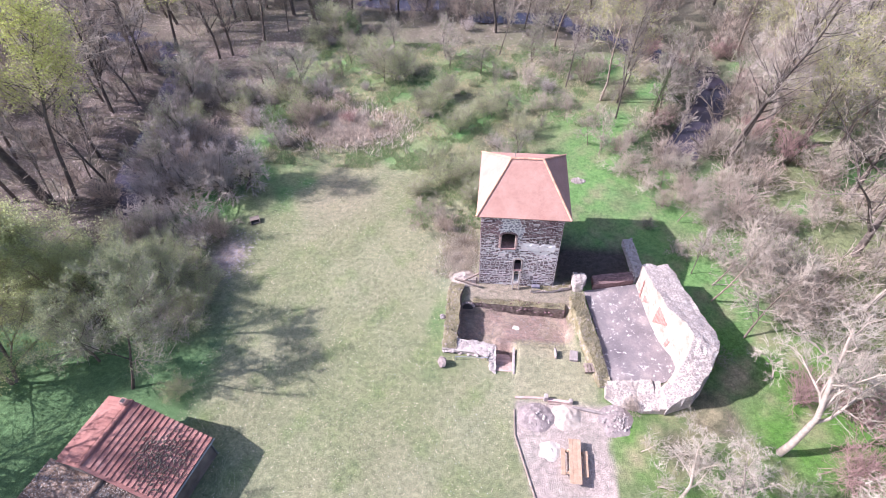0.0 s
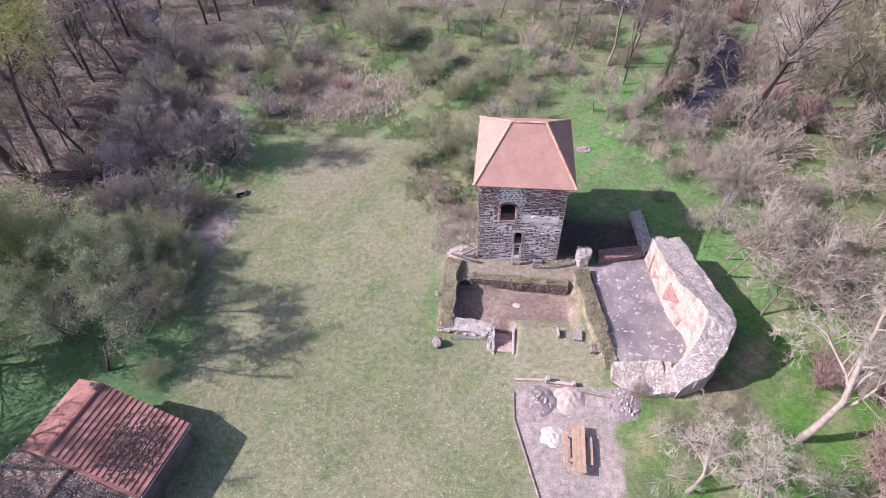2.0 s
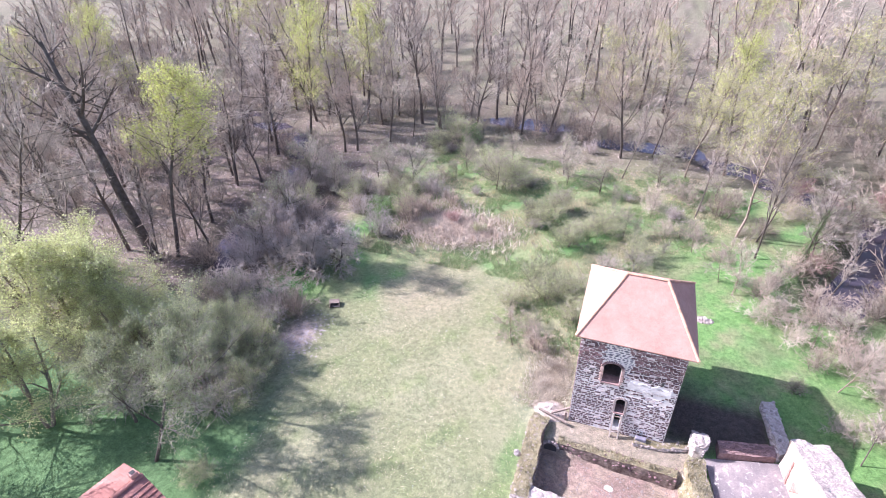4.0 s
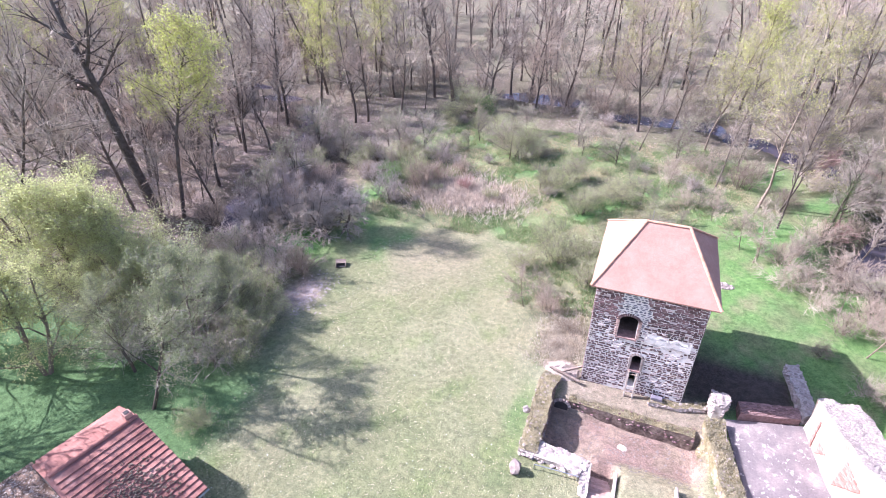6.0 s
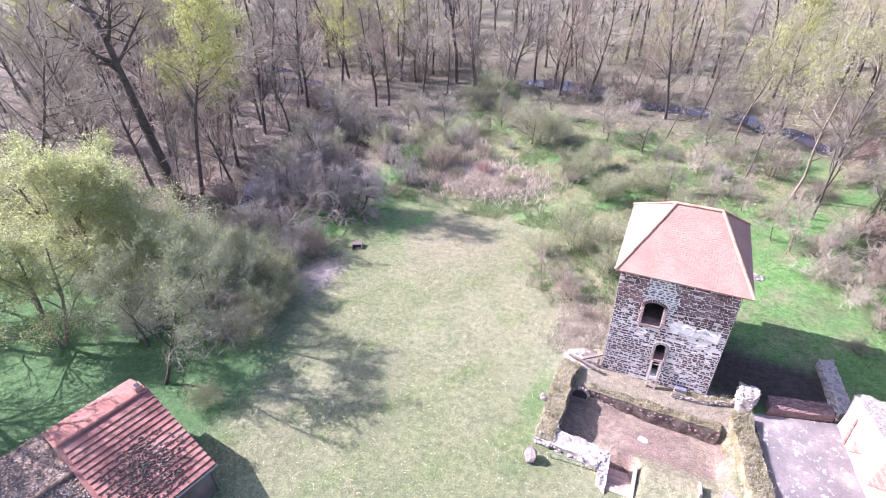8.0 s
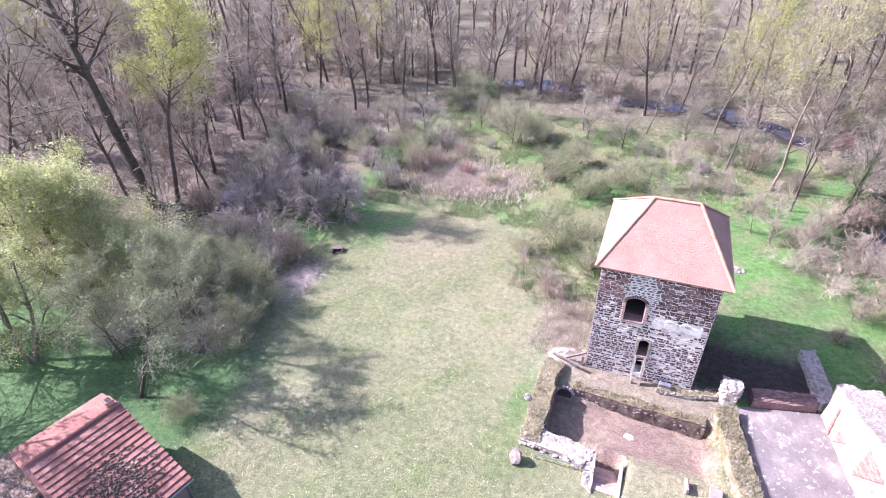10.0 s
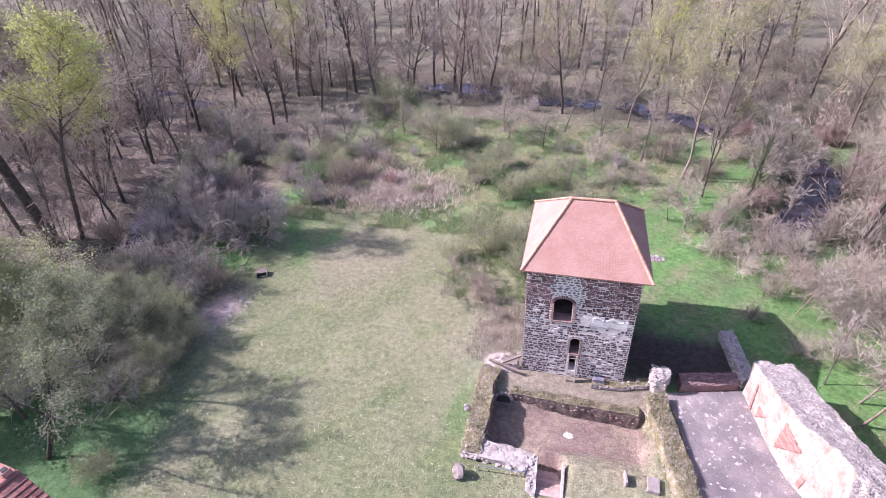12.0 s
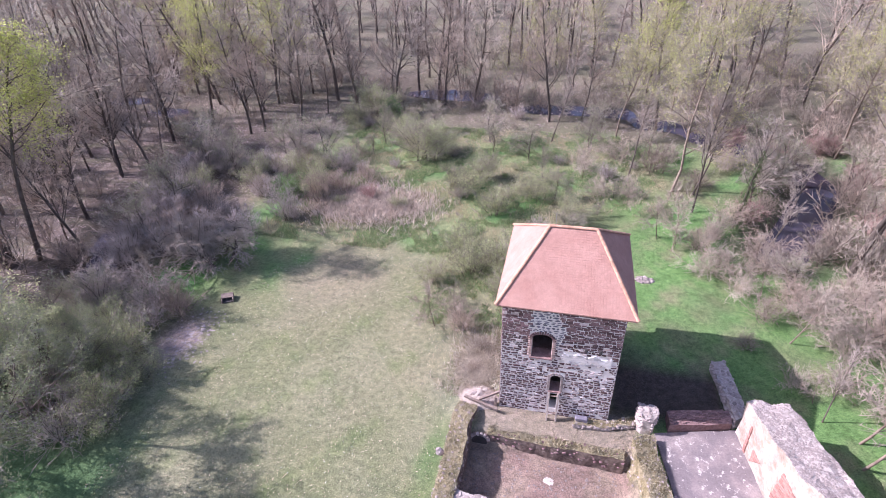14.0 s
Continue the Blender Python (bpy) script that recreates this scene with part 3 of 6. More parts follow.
def tower():
    rng = random.Random(5)
    root = thing("tower", "square ruined stone tower with a new red hipped tile roof", "tower", ((TX0 + TX1) / 2, (TY0 + TY1) / 2, 0))
    ox, oy = (TX0 + TX1) / 2, (TY0 + TY1) / 2
    base = -0.9
    holes = [WIN, DOOR, SLOT]
    front = part("front_wall", bm_mesh("front_wall", wall_with_openings(TX0, TX1, base, TTOP, 0.85, holes), MORTAR), root, "dark fieldstone front wall with pale lime pointing", pose(-ox, TY0 - oy, 0))
    stones = lay_stones(rng, TX0, TX1, base, TTOP, holes, 0.165, 0.33, 5.5, front_stone)
    stone_face(rng, front, stones, Matrix.Identity(4), 0.045, lambda x, z: z > 6.9)
    # side and back walls, in a darker mortar than the front
    for name, w, m in (("left_wall", TY1 - TY0 - 0.86, Matrix.Translation((TX0 - ox, TY1 - oy, 0)) @ pose(0, 0, 0, 0, 0, -90)),
                       ("right_wall", TY1 - TY0 - 0.86, Matrix.Translation((TX1 - ox, TY0 + 0.86 - oy, 0)) @ pose(0, 0, 0, 0, 0, 90)),
                       ("back_wall", TX1 - TX0 - 1.72, Matrix.Translation((TX1 - 0.86 - ox, TY1 - oy, 0)) @ pose(0, 0, 0, 0, 0, 180))):
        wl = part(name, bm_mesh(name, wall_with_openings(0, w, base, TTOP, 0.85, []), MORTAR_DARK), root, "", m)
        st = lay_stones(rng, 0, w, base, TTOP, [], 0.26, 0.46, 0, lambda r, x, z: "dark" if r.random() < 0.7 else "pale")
        stone_face(rng, wl, st, Matrix.Identity(4), 0.07, lambda x, z: False)
    for k, sx in ((0, TX0), (1, TX1)):
        corner = [("dark" if rng.random() < .6 else "pale", 0.43, base + 0.3 * i + 0.15, 0.84, 0.29) for i in range(int((TTOP - base) / 0.3))]
        m = Matrix.Translation((sx - ox, (TY0 + 0.86 if k == 0 else TY0) - oy, 0)) @ pose(0, 0, 0, 0, 0, -90 if k == 0 else 90)
        joined("quoin_work", [(rng.choice(STONE_MESHES[c[0]]), m @ pose(c[1], 0, c[2]) @ Matrix.Diagonal((c[3], 0.08, c[4], 1))) for c in corner], root, STONE_DARK)
    part("floor_deck", box("floor_deck", TX0 + 0.9, TX1 - 0.9, TY0 + 0.9, TY1 - 0.9, 4.8, 5.0, WOOD_OLD), root, "plank floor inside the tower", Matrix.Translation((-ox, -oy, 0)))
    part("lower_floor", box("lower_floor", TX0 + 0.9, TX1 - 0.9, TY0 + 0.9, TY1 - 0.9, 2.0, 2.2, WOOD_OLD), root, "", Matrix.Translation((-ox, -oy, 0)))
    # plaster remains on the front
    prng = random.Random(9)
    n, rows = 26, 9
    vs, fs = [], []
    for r in range(rows):
        for i in range(n):
            s, q = i / (n - 1), r / (rows - 1)
            lo = 4.98 + 0.10 * math.sin(i * 1.3) + prng.uniform(-.03, .03)
            hi = 5.9 + 0.14 * math.sin(i * 0.8 + 1) + prng.uniform(-.05, .05) - 0.28 * abs(s - 0.5)
            edge = 0.02 if 0 < r < rows - 1 and 0 < i < n - 1 else -0.03
            vs.append((2.95 + 3.2 * s + prng.uniform(-.02, .02), TY0 - 0.03 - edge + prng.uniform(-.004, .004), lo + (hi - lo) * q))
            if r and i:
                k = r * n + i
                if prng.random() > (0.12 if 2 < r < rows - 2 else 0.4):
                    fs.append((k - n - 1, k - n, k, k - 1))
    part("plaster_patch", mesh_of("plaster_patch", vs, fs, MORTAR), root, "patch of old white plaster", Matrix.Translation((-ox, -oy, 0)))
    # brick jambs and arch of the upper window, stone frame of the doorway
    # reddish sill runs right through, its dark brick standing for the inner shade
    win = part("window", bm_mesh("window_sill", box_geo(WIN[0] - 0.12, WIN[1] + 0.12, TY0 - 0.1, TY0 + 0.84, WIN[2] - 0.12, WIN[2] + 0.012, 0.01), BRICK_DARK), root, "arched opening with worn brick jambs", Matrix.Translation((-ox, -oy, 0)))
    brick_me = box("brick", -0.5, 0.5, -0.5, 0.5, -0.5, 0.5, BRICK_PALE, 0.06)
    for side, x in ((-1, WIN[0] - 0.11), (1, WIN[1] + 0.11)):
        for i in range(20):
            w = 0.24 if i % 2 else 0.15
            part("brick", brick_me, win, m=pose(x + side * (w - 0.2) / 2, TY0 + 0.02, WIN[2] + 0.05 + i * 0.082) @ Matrix.Diagonal((w, 0.2, 0.068, 1)))
    arch_me = box("brick", -0.5, 0.5, -0.5, 0.5, -0.5, 0.5, STONE_DARK, 0.06)
    for i in range(15):
        a = math.pi * (i + 0.5) / 15
        cx, hw = (WIN[0] + WIN[1]) / 2, (WIN[1] - WIN[0]) / 2 + 0.11
        part("brick", arch_me, win, m=pose(cx - hw * math.cos(a), TY0 + 0.02, WIN[3] + (WIN[4] - WIN[3] + 0.11) * math.sin(a), 0, math.degrees(a) - 90 + 90) @ Matrix.Diagonal((0.2, 0.2, 0.1, 1)))
    # the deep dark sill paints the doorway's inner shade in the same way
    dr = part("doorway", box("door_sill", DOOR[0] - 0.1, DOOR[1] + 0.1, TY0 - 0.12, TY0 + 0.84, DOOR[2] - 0.12, DOOR[2] + 0.012, BRICK_DARK, 0.01), root, "small arched doorway in a pale stone frame", Matrix.Translation((-ox, -oy, 0)))
    for x in (DOOR[0] - 0.09, DOOR[1] + 0.09):
        part("jamb", box("jamb", x - 0.09, x + 0.09, TY0 - 0.07, TY0 + 0.3, DOOR[2] + 0.015, DOOR[3], STONE_GREY, 0.02), dr)
    for i in range(7):
        a = math.pi * (i + 0.5) / 7
        cx, hw = (DOOR[0] + DOOR[1]) / 2, (DOOR[1] - DOOR[0]) / 2 + 0.09
        part("voussoir", box("voussoir", -0.1, 0.1, TY0 - 0.07, TY0 + 0.3, -0.075, 0.075, STONE_GREY, 0.015), dr, m=pose(cx - hw * math.cos(a), 0, DOOR[3] + (DOOR[4] - DOOR[3] + 0.09) * math.sin(a), 0, math.degrees(a), 0))
    # putlog holes: solid dark blocks take the place of shaded openings
    for x in (4.45, 5.3):
        part("beam_socket", box("beam_socket", x - 0.09, x + 0.09, TY0 - 0.075, TY0 + 0.02, 6.1, 6.4, DARK, 0.02), root, "putlog hole, its shade a solid dark block", Matrix.Translation((-ox, -oy, 0)))
    tower_roof(root, ox, oy)
    return root


def tower_roof(root, ox, oy):
    """Hipped roof: boarding below, courses of plain tiles, half-round tiles on ridge and hips."""
    rng = random.Random(11)
    e = [Vector(p) for p in ((EX0, EY0, EZ), (EX1, EY0, EZ), (EX1, EY1, EZ), (EX0, EY1, EZ))]
    r0, r1 = Vector((RX0, RY, RZ)), Vector((RX1, RY, RZ))
    drop = Vector((0, 0, -0.1))
    top = [p.copy() for p in e] + [r0.copy(), r1.copy()]
    low = [p + drop for p in e]
    roof = part("roof", mesh_of("roof", top + low, [(0, 1, 5, 4), (1, 2, 5), (2, 3, 4, 5), (3, 0, 4), (0, 6, 7, 1), (1, 7, 8, 2), (2, 8, 9, 3), (3, 9, 6, 0), (6, 9, 8, 7)], TILE), root, "hipped roof of new red clay plain tiles", Matrix.Translation((-ox, -oy, 0)))
    tv, tl = [], []
    slopes = ((e[0], e[1], r1, r0), (e[1], e[2], r1, r1), (e[2], e[3], r0, r1), (e[3], e[0], r0, r0))
    for a, b, c, d in slopes:
        u = (b - a).normalized()
        up = ((c + d) / 2 - (a + b) / 2)
        up = (up - u * up.dot(u)).normalized()
        nrm = u.cross(up).normalized()
        length = (c - a).dot(up)
        width = (b - a).dot(u)
        s0, s1 = (d - a).dot(u), (c - a).dot(u)
        courses = int(length / 0.155)
        for i in range(courses):
            t = i * 0.155 - 0.03
            f = max(t, 0) / length
            x0, x1 = s0 * f, width + (s1 - width) * f
            x = x0 + (0.09 if i % 2 else 0.0) - 0.05
            while x < x1:
                w = 0.172
                xa, xb = max(x, x0), min(x + w, x1)
                x += 0.18
                if xb - xa < 0.04:
                    continue
                lift = 0.022 + rng.uniform(0, 0.004)
                o = a + u * 0 + up * t
                tipd = 0.03
                mid = (xa + xb) / 2
                base_i = len(tv)
                front_pts = [(xa, tipd, lift), (mid, 0.0, lift + 0.004), (xb, tipd, lift), (xb, 0.185, 0.014), (xa, 0.185, 0.014)]
                for px, py, pz in front_pts:
                    tv.append(o + u * px + up * py + nrm * pz)
                for px, py, pz in front_pts[:3]:
                    tv.append(o + u * px + up * py + nrm * (pz - 0.010))
                tl.append(tuple(base_i + k for k in range(5)))
                tl.append((base_i + 5, base_i + 6, base_i + 1, base_i))
                tl.append((base_i + 6, base_i + 7, base_i + 2, base_i + 1))
    part("plain_tiles", mesh_of("plain_tiles", tv, tl, TILE), roof, kind="stuff")
    # half-round tiles
    hv, hf = [], []
    n = 7
    for k, (y, s) in enumerate(((0.0, 1.0), (0.40, 0.82))):
        for i in range(n):
            a = math.pi * i / (n - 1)
            hv.append((math.cos(a) * 0.125 * s, y, math.sin(a) * 0.105 * s))
    for i in range(n):
        a = math.pi * i / (n - 1)
        hv.append((math.cos(a) * 0.10, 0.0, math.sin(a) * 0.08))
    for i in range(n - 1):
        hf.append((i, i + 1, n + i + 1, n + i)[::-1])
        hf.append((2 * n + i, 2 * n + i + 1, i + 1, i)[::-1])
    half = mesh_of("hip_tile", hv, hf, TILE_RIDGE)
    for a, b in ((e[0], r0), (e[1], r1), (e[2], r1), (e[3], r0), (r0, r1)):
        d = b - a
        count = round(d.length / 0.335)
        up = Vector((0, 0, 1))
        yv = d.normalized()
        xv = yv.cross(up).normalized()
        zv = xv.cross(yv)
        rot = Matrix((xv, yv, zv)).transposed().to_4x4()
        for i in range(count):
            part("hip_tile", half, roof, m=Matrix.Translation(a + d * (i / count) + zv * 0.02) @ rot @ pose(0, 0, 0, 0, rng.uniform(-3, 3), rng.uniform(-2, 2)))
    part("finial_rod", box("finial_rod", RX0 + 0.3, RX0 + 0.34, RY - 0.02, RY + 0.02, RZ, RZ + 0.9, METAL, 0.005), roof)


tower()

# ---------------------------------------------------------------- rubble walls


def rubble_wall(name, label, stations, material, top_material, seed, stone_mat=STONE_GREY, stone_size=0.32, density=1.0, singles=120, jitter=0.06, top_cells=4, category="ruined wall", face_material=None, bare=None, tuft=0, flank=0, flat=0.48, flank_tuft=0):
    """A ruined wall lofted through stations (inner base, inner top, outer top, outer base), with loose stones bedded on its crown."""
    rng = random.Random(seed)
    st = [[Vector(p) for p in s] for s in stations]
    o = sum((s[0] for s in st), Vector()) / len(st)
    root = thing(name, label, category, (o.x, o.y, 0))
    o = Vector((o.x, o.y, 0))
    rows = []
    for s, t in zip(st, st[1:]):
        k = max(2, int((t[1] - s[1]).length / 0.24))
        for i in range(k):
            rows.append([a.lerp(b, i / k) for a, b in zip(s, t)])
    rows.append(st[-1])

    def wob(p, amp):
        q = p * 0.9 + Vector((seed * 5.1, seed * 2.3, 0))
        r = p * 3.1 + Vector((seed, 0, seed))
        return p + Vector((noise.noise(q), noise.noise(q + Vector((7, 3, 1))), 0.9 * noise.noise(q + Vector((2, 9, 4))))) * amp * 2.2 + Vector((noise.noise(r), noise.noise(r + Vector((5, 1, 2))), noise.noise(r + Vector((1, 6, 3))))) * min(amp, 0.08)
    prof, crown = [], []
    for r in rows:
        ib, it, ot, ob = r
        line = [wob(ib, jitter * .4), wob(ib.lerp(it, 0.5), jitter), wob(it, jitter)]
        cr = [wob(it.lerp(ot, k / top_cells), jitter * 1.3) for k in range(1, top_cells)]
        line += cr + [wob(ot, jitter), wob(ot.lerp(ob, 0.5), jitter), wob(ob, jitter * .4)]
        prof.append(line)
    m = len(prof[0])
    vs = [p - o for l in prof for p in l]
    side, top, inner = [], [], []
    for i in range(len(prof) - 1):
        for j in range(m - 1):
            q = (i * m + j, i * m + j + 1, (i + 1) * m + j + 1, (i + 1) * m + j)
            (inner if j < 2 else top if j < 2 + top_cells else side).append(q)
    side += [tuple(range(m))[::-1], tuple((len(prof) - 1) * m + j for j in range(m))]
    body = mesh_of("masonry", vs, side + inner, material)
    if face_material:
        body.materials.append(face_material)
        for k in range(len(side), len(side) + len(inner)):
            body.polygons[k].material_index = 1
    part("masonry", body, root)
    part("crown", mesh_of("crown", vs, top, top_material), root, "" if top_material is material else "overgrown wall top")
    # bedded stones
    meshes = rock_meshes(stone_mat, 0.6)
    placed = []
    for i in range(len(prof) - 1):
        a, b, c, d = prof[i][2], prof[i][2 + top_cells], prof[i + 1][2 + top_cells], prof[i + 1][2]
        area = (b - a).length * (d - a).length
        for _ in range(int(area / stone_size ** 2 * density + rng.random())):
            s, t = rng.random(), rng.random()
            if bare and bare(a.lerp(b, s), rng):
                continue
            j = min(int(s * top_cells), top_cells - 1)
            f = s * top_cells - j
            p = prof[i][2 + j].lerp(prof[i][3 + j], f).lerp(prof[i + 1][2 + j].lerp(prof[i + 1][3 + j], f), t)
            z = stone_size * rng.choice((0.5, 0.7, 0.9, 1.1, 1.4)) * rng.uniform(0.85, 1.15)
            placed.append((rng.choice(meshes), Matrix.Translation(p - o) @ pose(0, 0, 0, rng.uniform(-15, 15), rng.uniform(-15, 15), rng.uniform(0, 360)) @ Matrix.Diagonal((z, z * rng.uniform(.6, 1), z * flat, 1))))
    for k, (me, mm) in enumerate(placed):
        if k < singles:
            part("stone", me, root, m=mm)
    joined("stonework", placed[singles:], root, stone_mat)
    # stones showing in the two flanks
    shown = []
    for _ in range(flank):
        i = rng.randrange(len(prof) - 1)
        a, c = (0, 2) if rng.random() < 0.6 and face_material is not LIMEWASH else (len(prof[0]) - 1, len(prof[0]) - 3)
        p = prof[i][a].lerp(prof[i][c], rng.uniform(0.3, 1.0)).lerp(prof[i + 1][a].lerp(prof[i + 1][c], rng.uniform(0.3, 1.0)), rng.random())
        z = stone_size * rng.uniform(0.6, 1.3)
        shown.append((rng.choice(meshes), Matrix.Translation(p - o) @ pose(0, 0, 0, rng.uniform(-20, 20), rng.uniform(-20, 20), rng.uniform(0, 360)) @ Matrix.Diagonal((z, z, z * 0.8, 1))))
    joined("flank_stonework", shown, root, stone_mat)
    # grass rooted in the crown
    if tuft:
        vs, fs = [], []
        for k in range(tuft + flank_tuft):
            i, j, f, g = rng.randrange(len(prof) - 1), rng.randrange(top_cells) if k < tuft else rng.randrange(-2, 0), rng.random(), rng.random()
            p = prof[i][2 + j].lerp(prof[i][3 + j], f).lerp(prof[i + 1][2 + j].lerp(prof[i + 1][3 + j], f), g) - o
            a, h = rng.uniform(0, 6.28), rng.uniform(0.06, 0.2)
            w = Vector((math.cos(a), math.sin(a), 0)) * 0.022
            tip = Vector((rng.gauss(0, .5), rng.gauss(0, .5), 0.8)) * h
            n = len(vs)
            vs += [p - w, p + w, p + tip * 0.6 + w, p + tip]
            fs += [(n, n + 1, n + 2), (n, n + 2, n + 3)]
        part("wall_grass", mesh_of("wall_grass", vs, fs, GRASS_BANK), root, kind="stuff")
    return root, prof, o


def st(ix, iy, ox, oy, zb, zi, zo=None, zob=None):
    zo = zi if zo is None else zo
    return ((ix, iy, zb), (ix, iy, zi), (ox, oy, zo), (ox, oy, zb if zob is None else zob))


# sunken court
left_root, _, lo_ = rubble_wall("court_wall", "low fieldstone wall with a mossy yellow top", [st(-2.4, 23.0, -3.65, 23.0, -1.5, 0.45, 0.4), st(-2.4, 26, -3.7, 26, -1.5, 0.6, 0.45), st(-2.4, 29.3, -3.75, 29.8, -1.5, 0.6, 0.4), st(-2.2, 30.6, -3.6, 30.9, -1.5, 0.35, 0.2)], RUBBLE, MOSSY, 21, stone_size=0.2, density=0.3, singles=60, jitter=0.08, tuft=2600, flank=110, face_material=COURT_FACE)
front_root, _, fo_ = rubble_wall("court_wall", "low wall of pale grey fieldstones with a bare stone top", [st(-2.45, 24.15, -3.6, 22.95, -1.5, 0.42, 0.4), st(-0.6, 23.95, -0.9, 22.75, -1.5, 0.45, 0.4), st(1.05, 23.75, 0.45, 22.45, -1.5, 0.4, 0.35)], RUBBLE, RUBBLE, 22, stone_size=0.36, density=2.0, singles=110, stone_mat=STONE_GREY, flank=120, jitter=0.04, flat=0.3)
rubble_wall("stair_wall", "short rough stone wall beside steps", [st(1.12, 23.6, 0.55, 23.0, -1.5, 0.38, 0.3), st(1.25, 20.95, 0.62, 21.3, -1.2, 0.1, 0.05)], RUBBLE, RUBBLE, 23, stone_size=0.3, density=1.2, singles=30)
rubble_wall("ledge_wall", "low retaining wall below a dry grassy ledge", [st(-1.3, 28.75, -1.2, 29.4, -1.45, -0.05), st(2.5, 28.55, 2.5, 29.3, -1.45, 0.02), st(5, 28.5, 5, 29.2, -1.45, 0.05), st(7.5, 28.4, 7.5, 29.2, -1.45, 0.1)], COURT_FACE, MOSSY, 24, density=0.3, singles=40, stone_size=0.2, jitter=0.045, tuft=2200, flank=60, stone_mat=STONE_DARK)
rubble_wall("dividing_wall", "thick ruined wall with a yellow mossy crown and grassy flank", [((7.75, 29.2, -1.4), (7.95, 29.7, 0.75), (9.2, 30.2, 0.65), (9.3, 30.2, 0.0)), ((7.75, 27.2, -1.4), (8.3, 27.3, 0.75), (9.6, 27.9, 0.6), (9.75, 27.9, 0.0)), ((8.45, 24.8, -1.2), (8.9, 24.8, 0.7), (10.1, 25.3, 0.55), (10.25, 25.3, 0.0)), ((9.1, 22.4, -0.3), (9.5, 22.4, 0.55), (10.5, 22.8, 0.45), (10.6, 22.8, 0.0)), ((9.8, 20.4, -0.3), (10.05, 20.4, 0.3), (10.95, 20.6, 0.3), (11.0, 20.6, 0.0))], RUBBLE, MOSSY, 25, density=0.35, singles=100, stone_size=0.17, jitter=0.08, face_material=MOSSY, tuft=4200, flank=90, flank_tuft=2400)
# stub pier
pier_root, _, po_ = rubble_wall("pier", "stub of a round rubble pier", [st(8.55, 30.75, 9.1, 30.75, -0.2, 1.35), st(8.3, 31.0, 9.35, 31.0, -0.2, 1.8), st(8.25, 31.35, 9.4, 31.35, -0.2, 1.95), st(8.3, 31.7, 9.3, 31.7, -0.2, 1.85), st(8.5, 31.95, 9.1, 31.95, -0.2, 1.4)], RUBBLE, RUBBLE, 26, density=2.0, singles=60, stone_size=0.22, jitter=0.05, flank=150)
rubble_wall("low_wall", "low broken wall of grey stones by a tower", [st(4.3, 30.3, 4.4, 30.95, -0.2, 0.35), st(6.4, 30.55, 6.5, 31.15, -0.2, 0.3), st(8.3, 31.1, 8.2, 31.75, -0.2, 0.45)], RUBBLE_WARM, MOSSY, 27, density=0.6, singles=40, stone_size=0.22, flank=60, tuft=500)
rubble_wall("low_wall", "low grey stone wall standing in grass", [st(13.95, 37.7, 14.85, 38.0, -0.2, 0.7), st(14.2, 35.2, 15.15, 35.6, -0.2, 0.8), st(14.45, 32.3, 15.35, 32.9, -0.2, 0.9)], RUBBLE, RUBBLE, 28, density=1.6, singles=90, stone_size=0.3, flank=80)
brick_root, _, bo_ = rubble_wall("brick_wall", "low wall of dark red brick", [st(10.3, 31.2, 10.3, 32.4, -0.2, 0.75), st(12.4, 31.7, 12.4, 32.9, -0.2, 0.7), st(14.3, 32.2, 14.3, 33.4, -0.2, 0.6)], BRICK_DARK, BRICK_DARK, 29, density=0.0, singles=0, jitter=0.05)
brick_rng = random.Random(61)
brick_unit = box("brick", -0.12, 0.12, -0.055, 0.055, -0.035, 0.035, BRICK_DARK, 0.008)
for i in range(15):
    for j in range(9):
        if brick_rng.random() < 0.15:
            continue
        f = (i + 0.5 + (0.5 if j % 2 else 0)) / 15.5
        part("brick", brick_unit, brick_root, m=Matrix.Translation(Vector((10.35 + 3.95 * f, 31.35 + 1.0 * f + j * 0.125, 0.78 - 0.15 * f + brick_rng.uniform(-.03, .02))) - bo_) @ pose(0, 0, 0, brick_rng.uniform(-6, 6), brick_rng.uniform(-6, 6), 14 + brick_rng.uniform(-5, 5)))

# arched recess in the corner of the court
recess = thing("arched_niche", "dark arched recess in the corner of a sunken court", "niche", (-1.75, 28.62, -1.3))
arc = [(-0.5, 0.0)] + [(-0.5 * math.cos(math.pi * i / 8), 0.65 + 0.45 * math.sin(math.pi * i / 8)) for i in range(9)] + [(0.5, 0.0)]
# no real hollow: a flat near-black slab paints the shade inside the arch
part("dark_hollow", mesh_of("dark_hollow", [(x, y, z) for y in (0.0, 0.1) for x, z in arc], [tuple(range(11)), tuple(range(11, 22))[::-1]] + [(i, i + 11, (i + 1) % 11 + 11, (i + 1) % 11) for i in range(11)], DARK), recess)
for i in range(8):
    a = math.pi * (i + 0.5) / 8
    part("voussoir", box("voussoir", -0.11, 0.11, -0.05, 0.14, -0.09, 0.09, STONE_GREY, 0.02), recess, m=pose(-0.6 * math.cos(a), 0, 0.65 + 0.55 * math.sin(a), 0, math.degrees(a), 0))

